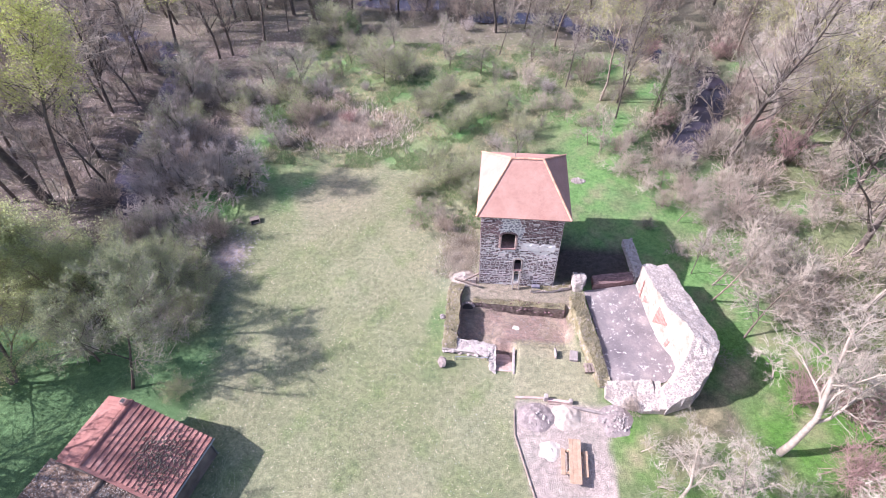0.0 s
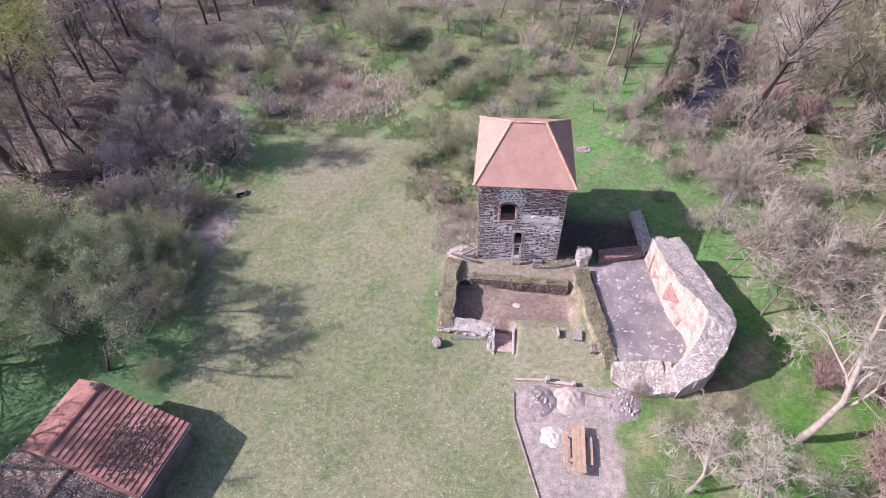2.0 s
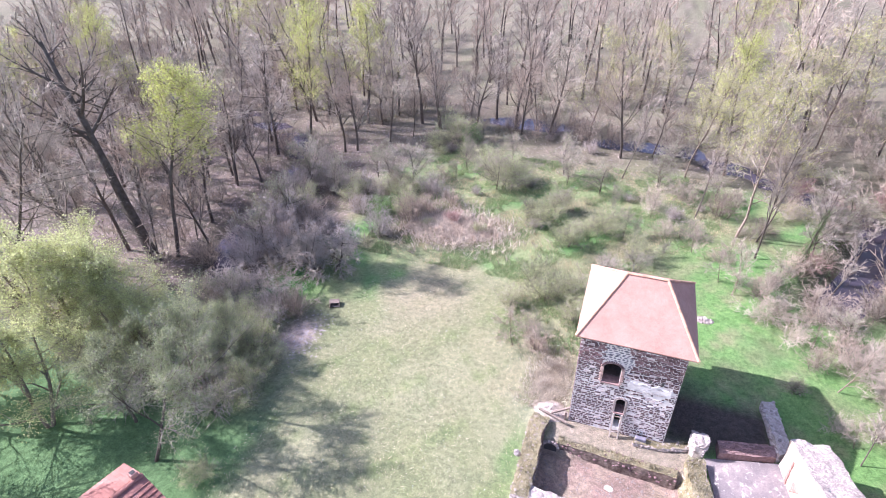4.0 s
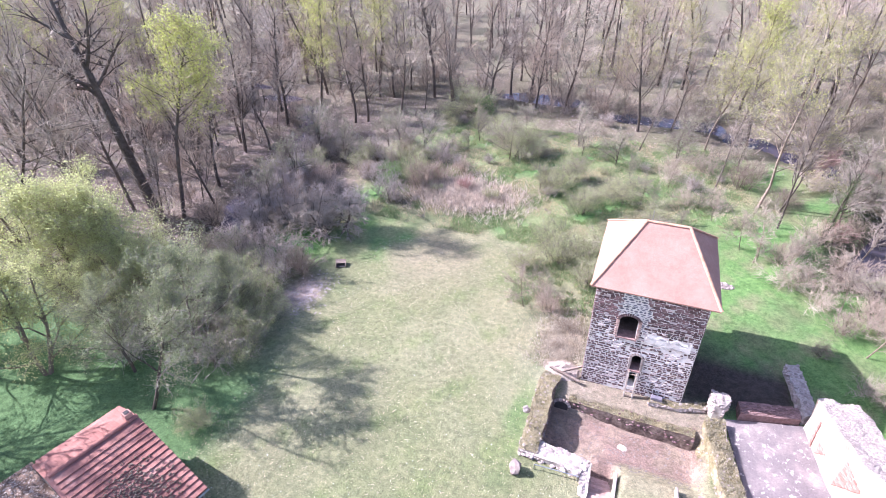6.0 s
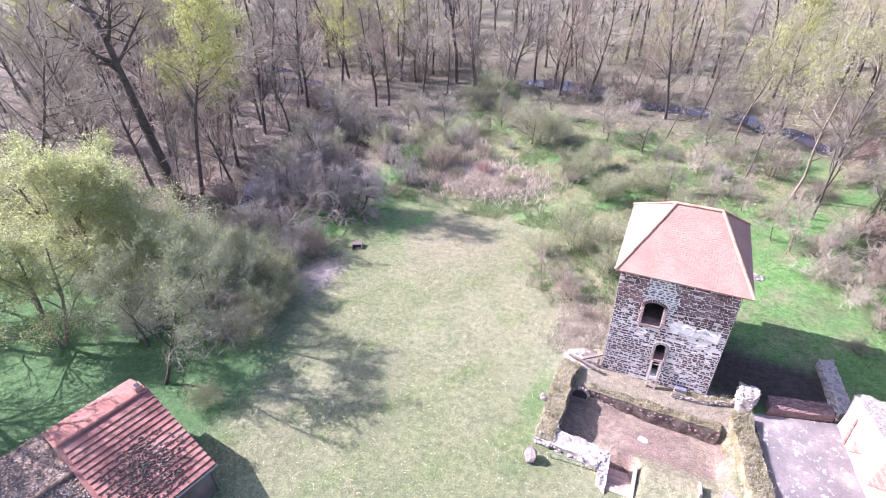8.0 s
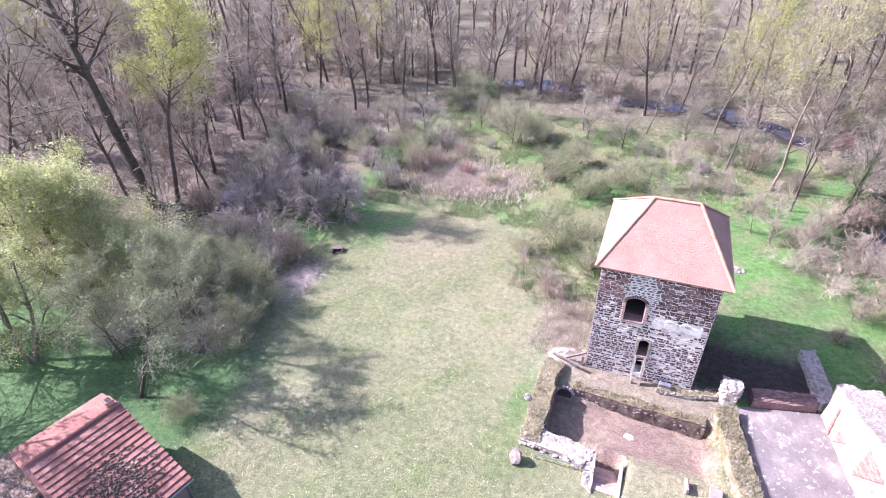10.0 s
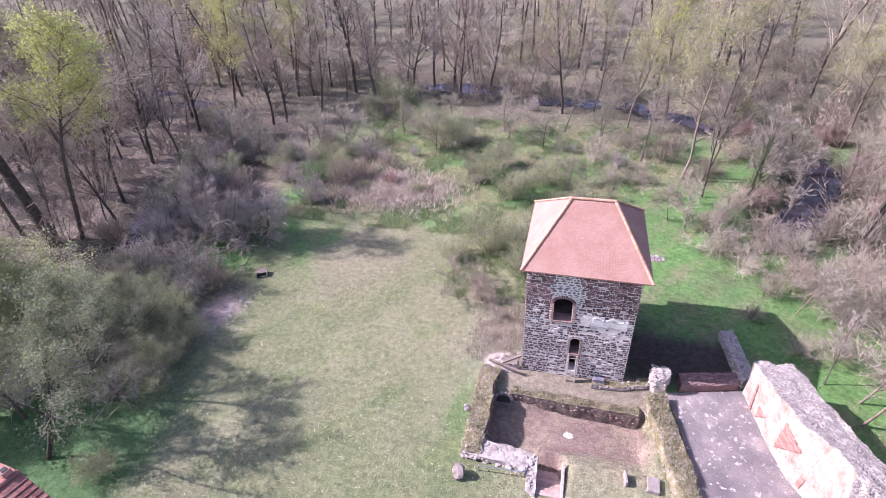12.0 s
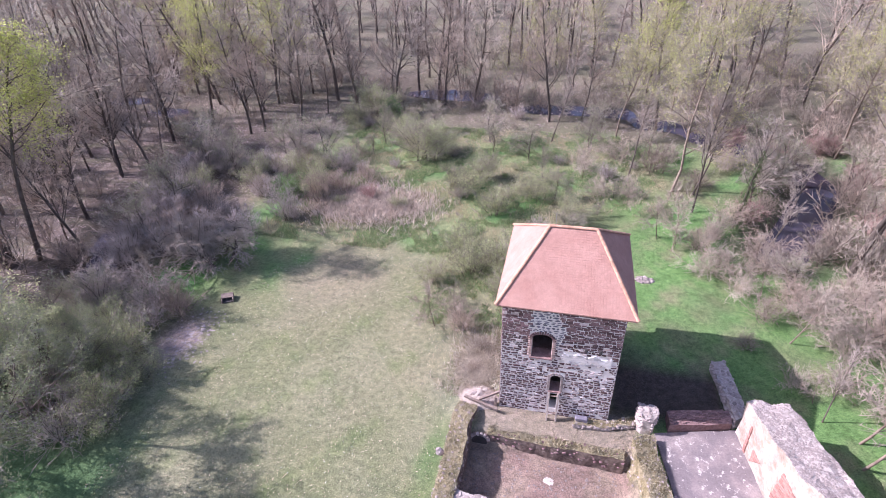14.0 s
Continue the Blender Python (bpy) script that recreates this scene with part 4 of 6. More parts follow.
# chapel apse
APSE = [((14.55, 32.1, -0.2), (14.4, 31.8, 3.3), (16.7, 32.0, 3.4), (16.9, 32.3, -0.2)), ((14.75, 30.6, -0.2), (14.65, 30.3, 3.8), (17.0, 30.7, 3.6), (17.2, 31.0, -0.2)), ((15.25, 27.2, -0.2), (15.15, 26.9, 4.3), (17.7, 27.5, 4.1), (17.9, 27.8, -0.2)), ((15.7, 25.4, -0.2), (15.65, 25.1, 4.8), (18.2, 25.0, 4.5), (18.5, 25.3, -0.2)), ((16.5, 23.8, -0.2), (16.4, 23.5, 5.2), (18.6, 23.1, 4.9), (18.9, 23.5, -0.2)), ((16.6, 22.9, -0.2), (16.45, 22.5, 5.3), (18.5, 21.7, 4.9), (18.9, 21.9, -0.2)), ((16.1, 22.0, -0.2), (16.05, 21.3, 4.4), (17.6, 20.2, 3.9), (18.1, 20.5, -0.2)), ((15.5, 21.4, -0.2), (15.6, 20.5, 2.8), (16.8, 19.2, 2.3), (17.1, 19.3, -0.2)), ((14.6, 21.1, -0.2), (14.7, 20.0, 1.4), (14.9, 18.5, 1.0), (14.9, 18.4, -0.2))]
apse_root, apse_prof, ao_ = rubble_wall("apse_wall", "tall curved ruin wall, limewashed inside, with a rubble crown", APSE, RUBBLE, RUBBLE, 31, stone_size=0.135, density=2.3, singles=280, jitter=0.1, top_cells=6, face_material=LIMEWASH, flank=500, flat=0.6)
rubble_wall("apse_wall", "low front wall of a ruined apse, pale rubble", [st(14.75, 21.0, 14.98, 18.45, -0.2, 0.85, 1.0), st(14.15, 21.0, 14.32, 18.4, -0.2, 0.7, 0.9), st(14.06, 21.0, 14.2, 18.4, -0.2, 0.95, 0.7), st(12.8, 20.9, 12.9, 18.4, -0.2, 0.65, 0.4), st(11.3, 20.9, 11.3, 18.8, -0.2, 0.5, 0.25), st(10.5, 20.9, 10.3, 19.5, -0.2, 0.3, 0.1)], RUBBLE_WARM, RUBBLE_WARM, 32, stone_size=0.14, density=1.3, singles=100, jitter=0.08, flank=200)
floor_pts = [(9.45, 30.9), (14.6, 32.2), (15.25, 27.2), (15.75, 25.4), (16.65, 23.8), (16.8, 22.9), (16.25, 22.0), (15.5, 21.4), (14.2, 20.9), (11.2, 20.8), (10.85, 21.5), (10.35, 25.6)]
nf = len(floor_pts)
tagged(new("floor", mesh_of("floor", [(x, y, 0.12) for x, y in floor_pts] + [(x, y, -0.3) for x, y in floor_pts], [tuple(range(nf))[::-1]] + [(i, (i + 1) % nf, nf + (i + 1) % nf, nf + i) for i in range(nf)], PAVING)), "stained purple-grey screed floor of a roofless apse", "floor", kind="structure")


def apse_face(s, z):
    """A point of the limewashed inner face, s metres along it and z high."""
    rows = [r[:3] for r in apse_prof]
    for p, q in zip(rows, rows[1:]):
        step_length = (q[1] - p[1]).length
        if s <= step_length:
            break
        s -= step_length
    low, mid, top = [u.lerp(v, s / step_length) for u, v in zip(p, q)]
    if z < mid.z:
        return low.lerp(mid, (z - low.z) / (mid.z - low.z))
    return mid.lerp(top, (z - mid.z) / (top.z - mid.z))


def brick_patch(corners, label):
    """Brick infill on the apse's inner face, inside the outline of corners (y, z)."""
    lo, hi = min(z for _, z in corners), max(z for _, z in corners)
    my = sum(y for y, _ in corners) / len(corners)
    run = [i * 0.05 for i in range(240)]
    c = min((apse_face(t, 0.2) for t in run), key=lambda p: abs(p.y - my)).copy()
    c.z = 0
    root = thing("niche", label, "niche", (c.x, c.y, 0))
    me = box("brick", -0.5, 0.5, -0.5, 0.5, -0.5, 0.5, BRICK, 0.05)
    rows = round((hi - lo) / 0.1)
    for i in range(rows):
        z = lo + (i + 0.5) * (hi - lo) / rows
        ys = [a[0] + (b[0] - a[0]) * (z - a[1]) / (b[1] - a[1]) for a, b in zip(corners, corners[1:] + corners[:1]) if (a[1] - z) * (b[1] - z) < 0]
        s0, s1 = [min(run, key=lambda t: abs(apse_face(t, z).y - y)) for y in (max(ys), min(ys))]
        k = max(1, round((s1 - s0) / 0.26))
        w = (s1 - s0) / k
        if w < 0.04:
            continue
        for j in range(k):
            at = s0 + w * (j + 0.5)
            u = (apse_face(at + 0.06, z) - apse_face(at - 0.06, z)).normalized()
            v = (apse_face(at, z + 0.05) - apse_face(at, z - 0.05)).normalized()
            n = u.cross(v).normalized()
            part("brick", me, root, m=Matrix.Translation(apse_face(at, z) + n * 0.015 - c) @ Matrix((u, n, n.cross(u) * -1)).transposed().to_4x4() @ Matrix.Diagonal((w - 0.012, 0.12, (hi - lo) / rows - 0.012, 1)))


brick_patch([(27.14, 0.85), (25.23, 2.85), (26.91, 3.35)], "large three-cornered patch of red brick in limewash")
brick_patch([(29.76, 0.4), (28.88, 1.4), (29.7, 1.5)], "small three-cornered patch of red brick in limewash")
brick_patch([(30.75, 0.15), (30.45, 0.15), (30.4, 2.5), (30.6, 2.5)], "narrow upright slot filled with red brick")
brick_patch([(24.95, 0.5), (24.6, 0.5), (24.5, 1.5), (24.85, 1.5)], "low brick-filled niche in limewashed wall")

# ---------------------------------------------------------------- steps, slabs, terrace edge
steps = thing("steps", "worn pinkish brick steps going down", "steps", (1.9, 21.4, 0))
for i in range(8):
    part("step", box("step", -0.72, 0.78, i * 0.32, i * 0.32 + 0.34, -1.7, -0.12 - i * 0.19, BRICK_PALE, 0.02), steps)
edging = thing("edging", "low stone kerb beside brick steps", "kerb", (2.75, 22.2, 0))
part("kerbstone", box("kerbstone", -0.08, 0.1, -1.1, 1.6, -0.9, 0.06, STONE_GREY, 0.03), edging)


def slab(x, y, w, d, h, rz, label, material=STONE_GREY):
    ob = thing("slab", label, "stone slab", (x, y, float(height(x, y)) - 0.02), rz=rz, data=box("slab", -w / 2, w / 2, -d / 2, d / 2, 0, h, material, 0.03))
    return ob


slab(6.4, 23.35, 0.16, 0.85, 0.5, 5, "upright worn stone slab on a dry grass bank", STONE_GREY)
slab(8.0, 23.3, 0.7, 1.0, 0.3, -5, "flat stone block lying in dry grass", STONE_GREY)
bench = thing("bench", "low bench of four grey wooden slats", "bench", (9.35, 22.1, 0.02), rz=8)
for i in range(4):
    part("slat", box("slat", -0.55 + i * 0.29, -0.33 + i * 0.29, -0.45, 0.45, 0.36, 0.41, WOOD_OLD, 0.01), bench)
for y in (-0.3, 0.3):
    part("bearer", box("bearer", -0.55, 0.54, y - 0.05, y + 0.05, 0.0, 0.357, WOOD_OLD, 0.01), bench)

terrace = thing("terrace_edge", "low kerb wall of brick with a stone post", "kerb", (4.0, 18.95, 0))
part("kerb", box("kerb", -1.1, 1.25, -0.09, 0.09, -0.15, 0.14, BRICK_PALE, 0.03), terrace, m=pose(0, 0, 0, 0, 0, 3))
part("kerb", box("kerb", 1.55, 3.4, -0.12, 0.12, -0.15, 0.24, BRICK_PALE, 0.03), terrace, m=pose(0, 0, 0, 0, 0, -3))
part("plank", box("plank", 1.6, 3.3, -0.36, -0.16, 0.02, 0.1, WOOD_OLD, 0.01), terrace, m=pose(0, 0, 0, 0, 0, -3))
part("post", box("post", 1.25, 1.6, -0.2, 0.2, -0.15, 0.65, STONE_GREY, 0.04), terrace)
part("post", box("post", 3.3, 3.6, -0.3, 0.02, -0.15, 0.45, STONE_GREY, 0.04), terrace)
part("kerb", box("kerb", 3.6, 6.4, -0.1, 0.1, -0.15, 0.22, STONE_GREY, 0.03), terrace, m=pose(0, 0, 0, 0, 0, -9))

edge = thing("timber_edge", "dark timber edging of a sandy yard", "edging", (2.92, 15.6, 0))
part("board", box("board", -0.05, 0.05, -6.5, 0, -0.15, 0.12, WOOD_OLD, 0.01), edge, m=pose(0, 0, 0, 0, 0, 18))
part("board", box("board", -0.05, 0.05, 0, 2.2, -0.15, 0.10, WOOD_OLD, 0.01), edge, m=pose(0, 0, 0, 0, 0, 2))

# boulders
for x, y, s, label in ((-3.5, 21.5, 1.0, "upright grey granite boulder on a lawn"), (-4.0, 26.6, 0.6, "pale flat boulder beside a wall")):
    b = thing("boulder", label, "boulder", (x, y, float(height(x, y)) + 0.28 * s), data=bm_mesh("boulder", rock_geo(x, 1.0, 0.34, 2), BOULDER if s > 0.8 else STONE_PALE))
    b.scale = (s * 0.9, s * 0.75, s * 1.15)
rail = thing("pipe_rail", "thin rusty pipe rail on two posts", "rail", (-2.4, 22.1, 0))
part("pipe", box("pipe", 0, 2.9, -0.03, 0.03, 0.48, 0.54, METAL, 0.02), rail, m=pose(0, 0, 0, 0, 0, 3))
for x in (0.05, 2.85):
    part("post", box("post", x - 0.03, x + 0.03, -0.03, 0.03, -0.1, 0.51, METAL, 0.01), rail, m=pose(0, 0, 0, 0, 0, 3))


def picnic_table():
    root = thing("picnic_table", "long picnic table of new larch boards with two benches", "table", (7.4, 13.65, 0), rz=-1.5)
    for i in range(3):
        part("board", box("board", -0.45 + i * 0.305, -0.155 + i * 0.305, -1.7, 1.7, 0.72, 0.78, WOOD, 0.012), root)
    for sx in (-0.85, 0.85):
        part("seat", box("seat", sx - 0.16, sx + 0.16, -1.0, 1.0, 0.40, 0.46, WOOD, 0.012), root)
    for y in (-0.85, 0.85):
        part("cross_beam", box("cross_beam", -0.98, 0.98, y - 0.05, y + 0.05, 0.30, 0.398, WOOD, 0.01), root)
        for s in (-1, 1):
            part("leg", box("leg", -0.06, 0.06, y + 0.052, y + 0.14, 0, 0.8, WOOD, 0.01), root, m=pose(s * 0.62, 0, 0, 0, -s * 24, 0))
        part("bearer", box("bearer", -0.4, 0.4, y - 0.05, y + 0.05, 0.62, 0.718, WOOD, 0.01), root)
    return root


picnic_table()


def heap(name, label, x, y, rx, ry, h, material, seed, stones=0):
    n = 22
    vs, fs = [], []
    for j in range(n):
        for i in range(n):
            u, v = 2 * i / (n - 1) - 1, 2 * j / (n - 1) - 1
            r = math.hypot(u, v) * (1 + 0.25 * noise.noise(Vector((u * 1.5 + seed, v * 1.5, 0))))
            z = h * max(0, 1 - r) ** 0.8 * (1 + 0.4 * noise.noise(Vector((u * 4, v * 4 + seed, 3)))) - 0.05
            vs.append((u * rx, v * ry, z))
            if i and j:
                fs.append(((j - 1) * n + i - 1, (j - 1) * n + i, j * n + i, j * n + i - 1))
    root = thing(name, label, "heap", (x, y, 0.02))
    part("mound", mesh_of("mound", vs, fs, material, True), root)
    rng = random.Random(seed)
    me = rock_meshes(STONE_GREY, 0.7)
    for _ in range(stones):
        a, r = rng.uniform(0, 6.28), rng.random() ** 0.6
        s = rng.uniform(0.12, 0.34)
        part("stone", rng.choice(me), root, m=pose(rx * 0.8 * r * math.cos(a), ry * 0.8 * r * math.sin(a), h * (1 - r) * 0.8 + s * 0.15, rng.uniform(-30, 30), rng.uniform(-30, 30), rng.uniform(0, 360)) @ Matrix.Diagonal((s, s * .8, s, 1)))
    return root


heap("gravel_heap", "heap of grey-pink rubble gravel", 4.6, 17.3, 1.5, 1.3, 0.55, GRAVEL, 41, 60)
heap("sand_heap", "heap of pale sand on bare ground", 7.1, 17.6, 1.25, 1.3, 0.45, SAND, 42, 0)
heap("sand_heap", "small round heap of white sand", 5.6, 14.6, 0.85, 0.85, 0.25, SAND_WHITE, 43, 0)
heap("stone_heap", "heap of loose rubble stones", 11.0, 17.6, 1.4, 1.5, 0.38, GRAVEL, 44, 90)
heap("ash_heap", "patch of white ash and stones on a court floor", 3.0, 26.9, 0.6, 0.5, 0.07, SAND_WHITE, 45, 0).location.z = -1.28
heap("stone_heap", "heap of pale field stones in grass", 10.2, 48.2, 1.1, 0.7, 0.3, GRAVEL, 47, 40)
hatch = thing("pit_hatch", "open timber-framed pit with a dark inside", "pit", (-26.7, 38.3, 0), rz=28)
hatch.scale = (0.85, 0.85, 0.6)
part("back_board", box("back_board", -0.6, 0.6, 0.5, 0.56, -0.1, 0.55, WOOD_OLD, 0.01), hatch)
for x in (-0.6, 0.54):
    part("side_board", box("side_board", x, x + 0.06, -0.5, 0.5, -0.1, 0.5, WOOD_OLD, 0.01), hatch)
part("cover", box("cover", -0.62, 0.62, -0.15, 0.57, 0.0, 0.05, WOOD_OLD, 0.01), hatch, m=pose(0, 0, 0.55, 14, 0, 0))
# near-black board at ground level, painting the shade down in the pit
part("dark_floor", box("dark_floor", -0.53, 0.53, -0.5, 0.5, 0.0, 0.06, DARK, 0.01), hatch)
heap("rubble_heap", "heap of stones and timber at a tower corner", -2.4, 31.6, 1.5, 1.2, 0.6, RUBBLE_WARM, 46, 50)
chips = thing("rubble_scatter", "small stones strewn over a sunken court floor", "rubble", kind="stuff")
chip_rng = random.Random(71)
strewn = []
while len(strewn) < 420:
    x, y = chip_rng.uniform(-2.2, 8.0), chip_rng.uniform(24.2, 28.4)
    z = chip_rng.uniform(0.05, 0.2)
    strewn.append((chip_rng.choice(rock_meshes(STONE_GREY, 0.6)), Matrix.Translation((x, y, float(height(x, y)))) @ pose(0, 0, 0, 0, 0, chip_rng.uniform(0, 360)) @ Matrix.Diagonal((z, z * 0.8, z * 0.7, 1))))
joined("chips", strewn, chips, STONE_GREY)
gravel_patch = thing("gravel_patch", "patch of pale loose stones at a lawn's edge", "rubble", kind="stuff")
strewn = []
for _ in range(420):
    x, y = chip_rng.gauss(-27.0, 0.9), chip_rng.gauss(32.8, 1.7)
    z = chip_rng.uniform(0.08, 0.26)
    strewn.append((chip_rng.choice(rock_meshes(STONE_PALE, 0.6)), Matrix.Translation((x, y, float(height(x, y)))) @ pose(0, 0, 0, 0, 0, chip_rng.uniform(0, 360)) @ Matrix.Diagonal((z, z * 0.8, z * 0.6, 1))))
joined("pebbles", strewn, gravel_patch, STONE_PALE)
beams = thing("beams", "crossed old timber beams over rubble", "timber", (-2.0, 31.3, 0.35))
part("beam", box("beam", -1.3, 1.2, -0.09, 0.09, 0, 0.16, WOOD_OLD, 0.01), beams, m=pose(0, -0.5, 0.05, 0, 4, -14))
part("beam", box("beam", -0.7, 0.9, -0.08, 0.08, 0.0, 0.15, WOOD_OLD, 0.01), beams, m=pose(0.4, 0, 0.3, 0, -12, 28))
part("beam", box("beam", -0.08, 0.08, -0.07, 0.07, -0.5, 0.55, WOOD_OLD, 0.01), beams, m=pose(0.95, -0.15, 0))
ladder = thing("stair_ladder", "bleached beams and rungs framing a slot under a doorway", "ladder", (2.79, 30.62, 0))
for s in (-0.3, 0.3):
    part("stringer", box("stringer", s - 0.055, s + 0.055, -0.07, 0.07, -0.1, 2.3, WOOD_PALE, 0.01), ladder, m=pose(0, 0, 0, -11, 0, 0))
for i in (0, 2, 7):
    part("tread", box("tread", -0.242, 0.242, -0.05, 0.05, 0.12 + i * 0.27, 0.15 + i * 0.27, WOOD_OLD, 0.005), ladder, m=pose(0, 0.19 * (0.12 + i * 0.27), 0))
slab(4.75, 30.75, 0.8, 0.35, 0.7, 0, "dark slate-grey stone leaning at a tower foot", STONE_NET)

# ---------------------------------------------------------------- barn
BU, BV = Vector((-0.225, -0.974, 0)), Vector((0.974, -0.225, 0))
BO = Vector((-28.62, 14.3, 0))


def barn_part(root, u0, u1, w0, w1, mid, eaves, ridge, tile, names, course, col_w, seed, wall_mat, moss=()):
    """One gabled stretch of a barn: walls, gables and two slopes of tiles, in the barn's own axes (x along, y across)."""
    ov = 0.35
    section = [(w0 + ov, -0.2), (w1 - ov, -0.2), (w1 - ov, eaves[1] + 0.08), (mid, ridge - 0.2), (w0 + ov, eaves[0] + 0.08)]
    bm = bmesh.new()
    ends = [[bm.verts.new((x, w, z)) for w, z in section] for x in (u0 + 0.15, u1)]
    for end in ends:
        bm.faces.new(end)
    for i in range(5):
        bm.faces.new((ends[0][i], ends[0][(i + 1) % 5], ends[1][(i + 1) % 5], ends[1][i]))
    bmesh.ops.recalc_face_normals(bm, faces=bm.faces[:])
    part(names[0], bm_mesh(names[0], bm, wall_mat), root)
    rng = random.Random(seed)
    for wa, side, eave in ((w0, 1, eaves[0]), (w1, -1, eaves[1])):
        rise, run = ridge - eave, abs(mid - wa)
        length = math.hypot(rise, run)
        up = Vector((0, side * run / length, rise / length))
        nrm = Vector((0, -side * rise / length, run / length))
        a = Vector((u0 - 0.1, wa, eave))
        deck_v = [a, a + Vector((u1 - u0 + 0.1, 0, 0)), a + Vector((u1 - u0 + 0.1, 0, 0)) + up * length, a + up * length]
        deck_v += [p - nrm * 0.12 for p in deck_v]
        deck = part(names[1], mesh_of(names[1], deck_v, [(0, 1, 2, 3), (7, 6, 5, 4), (0, 4, 5, 1), (1, 5, 6, 2), (2, 6, 7, 3), (3, 7, 4, 0)], tile), root)
        vs, fs = [], []
        thick = 0.085 if col_w > 0.25 else 0.028
        rows = int(length / course)
        cols = int((u1 - u0 + 0.1) / col_w)
        for i in range(rows):
            for j in range(cols):
                t = i * course
                lift = (0.10 if col_w > 0.25 else 0.055) + rng.uniform(0, 0.01 if col_w > 0.25 else 0.02)
                x0, n0 = j * col_w + (rng.uniform(-.01, .01) if col_w < 0.25 else 0.0), len(vs)
                for q in range(4):
                    s = q / 3
                    hump = (0.012 if col_w > 0.25 else 0.02) * math.sin(math.pi * s)
                    for d, l in ((-0.03 + rng.uniform(-.008, .008), lift), (course + 0.02, 0.02)):
                        vs.append(a + Vector((x0 + s * (col_w - 0.006), 0, 0)) + up * (t + d) + nrm * (l + hump))
                for q in range(3):
                    fs.append((n0 + 2 * q, n0 + 2 * q + 2, n0 + 2 * q + 3, n0 + 2 * q + 1))
                vs.append(vs[n0] - nrm * thick)
                vs.append(vs[n0 + 6] - nrm * thick)
                fs.append((n0 + 8, n0 + 9, n0 + 6, n0 + 4, n0 + 2, n0))
        part("tilework", mesh_of("tilework", vs, fs, tile), deck, kind="stuff")
        for mat_, count, where in moss:
            lumps = []
            for _ in range(count):
                x, t = rng.uniform(0, u1 - u0), rng.uniform(0, length)
                if not where(rng, x / (u1 - u0), t / length, side):
                    continue
                z = rng.uniform(0.05, 0.14) * (1.35 if col_w > 0.25 else 1)
                lumps.append((rng.choice(rock_meshes(mat_, 0.6)), Matrix.Translation(a + Vector((x, 0, 0)) + up * t + nrm * (0.13 if col_w > 0.25 else 0.07)) @ pose(0, 0, 0, 0, 0, rng.uniform(0, 360)) @ Matrix.Diagonal((z, z * 0.8, z * 0.7, 1))))
            joined("moss", lumps, deck, mat_)
    ridge_me = mesh_of("ridge_tile", [(x, math.cos(math.pi * i / 6) * 0.17, math.sin(math.pi * i / 6) * 0.12) for x in (0, 0.42) for i in range(7)], [(i, i + 1, i + 8, i + 7) for i in range(6)], tile)
    for i in range(int((u1 - u0) / 0.4)):
        part("ridge_tile", ridge_me, root, m=pose(u0 - 0.1 + i * 0.4, mid, ridge + 0.05 + rng.uniform(-.01, .01)))


def barn():
    root = thing("barn", "old barn with a red pantile end and a lower moss-brown roof", "barn")
    root.matrix_basis = Matrix((BU, BV, Vector((0, 0, 1)))).transposed().to_4x4()
    root.matrix_basis.translation = BO
    barn_part(root, 0.25, 5.5, 0.0, 9.0, 2.65, (3.7, 2.5), 4.6, TILE_OLD, ("wall", "red_roof"), 0.40, 0.32, 51, PLASTER_OLD, [(MOSS_CLUMP, 2200, lambda r, x, t, k: k < 0 and r.random() < 1.5 * math.exp(-((x - 0.5) / 0.33) ** 2 - ((t - 0.33) / 0.26) ** 2) - 0.12)])
    barn_part(root, 5.4, 20.0, -1.3, 9.0, 4.3, (2.7, 2.1), 3.85, TILE_MOSSY, ("wall", "mossy_roof"), 0.3, 0.2, 52, PLASTER_OLD, [(MOSS_CLUMP, 1900, lambda r, x, t, k: True), (MOSS_PALE, 4200, lambda r, x, t, k: True)])
    chim = part("chimney", box("chimney", 0.32, 0.78, 2.1, 2.6, 4.2, 5.1, BRICK, 0.02), root, "small sooty brick chimney")
    # dark plate in place of the open flue, whose shade it paints
    part("chimney_cap", box("chimney_cap", 0.4, 0.7, 2.18, 2.52, 5.103, 5.14, DARK, 0.02), chim)
    part("gutter", box("gutter", 0.1, 5.4, 9.03, 9.16, 2.34, 2.46, METAL, 0.03), root, "old zinc gutter")
    part("downpipe", box("downpipe", 0.35, 0.45, 8.68, 8.78, 0, 2.4, METAL, 0.03), root)
    part("verge_board", box("verge_board", 5.4, 5.7, 8.3, 9.5, 2.3, 2.5, LIMEWASH, 0.02), root, "pale verge board")
    bm = bmesh.new()
    ends = [[bm.verts.new((u, w, z)) for w, z in ((8.6, 1.0), (10.0, 1.0), (10.0, 1.25), (8.6, 1.75))] for u in (5.75, 20.0)]
    for end in ends:
        bm.faces.new(end)
    for i in range(4):
        bm.faces.new((ends[0][i], ends[0][(i + 1) % 4], ends[1][(i + 1) % 4], ends[1][i]))
    bmesh.ops.recalc_face_normals(bm, faces=bm.faces[:])
    part("lean_to_roof", bm_mesh("lean_to_roof", bm, PLASTER_OLD), root, "grey felted lean-to roof")
    part("lean_to_wall", box("lean_to_wall", 5.85, 19.9, 9.7, 9.85, -0.2, 1.1, PLASTER_OLD, 0.01), root)


barn()

# ---------------------------------------------------------------- trees and shrubs


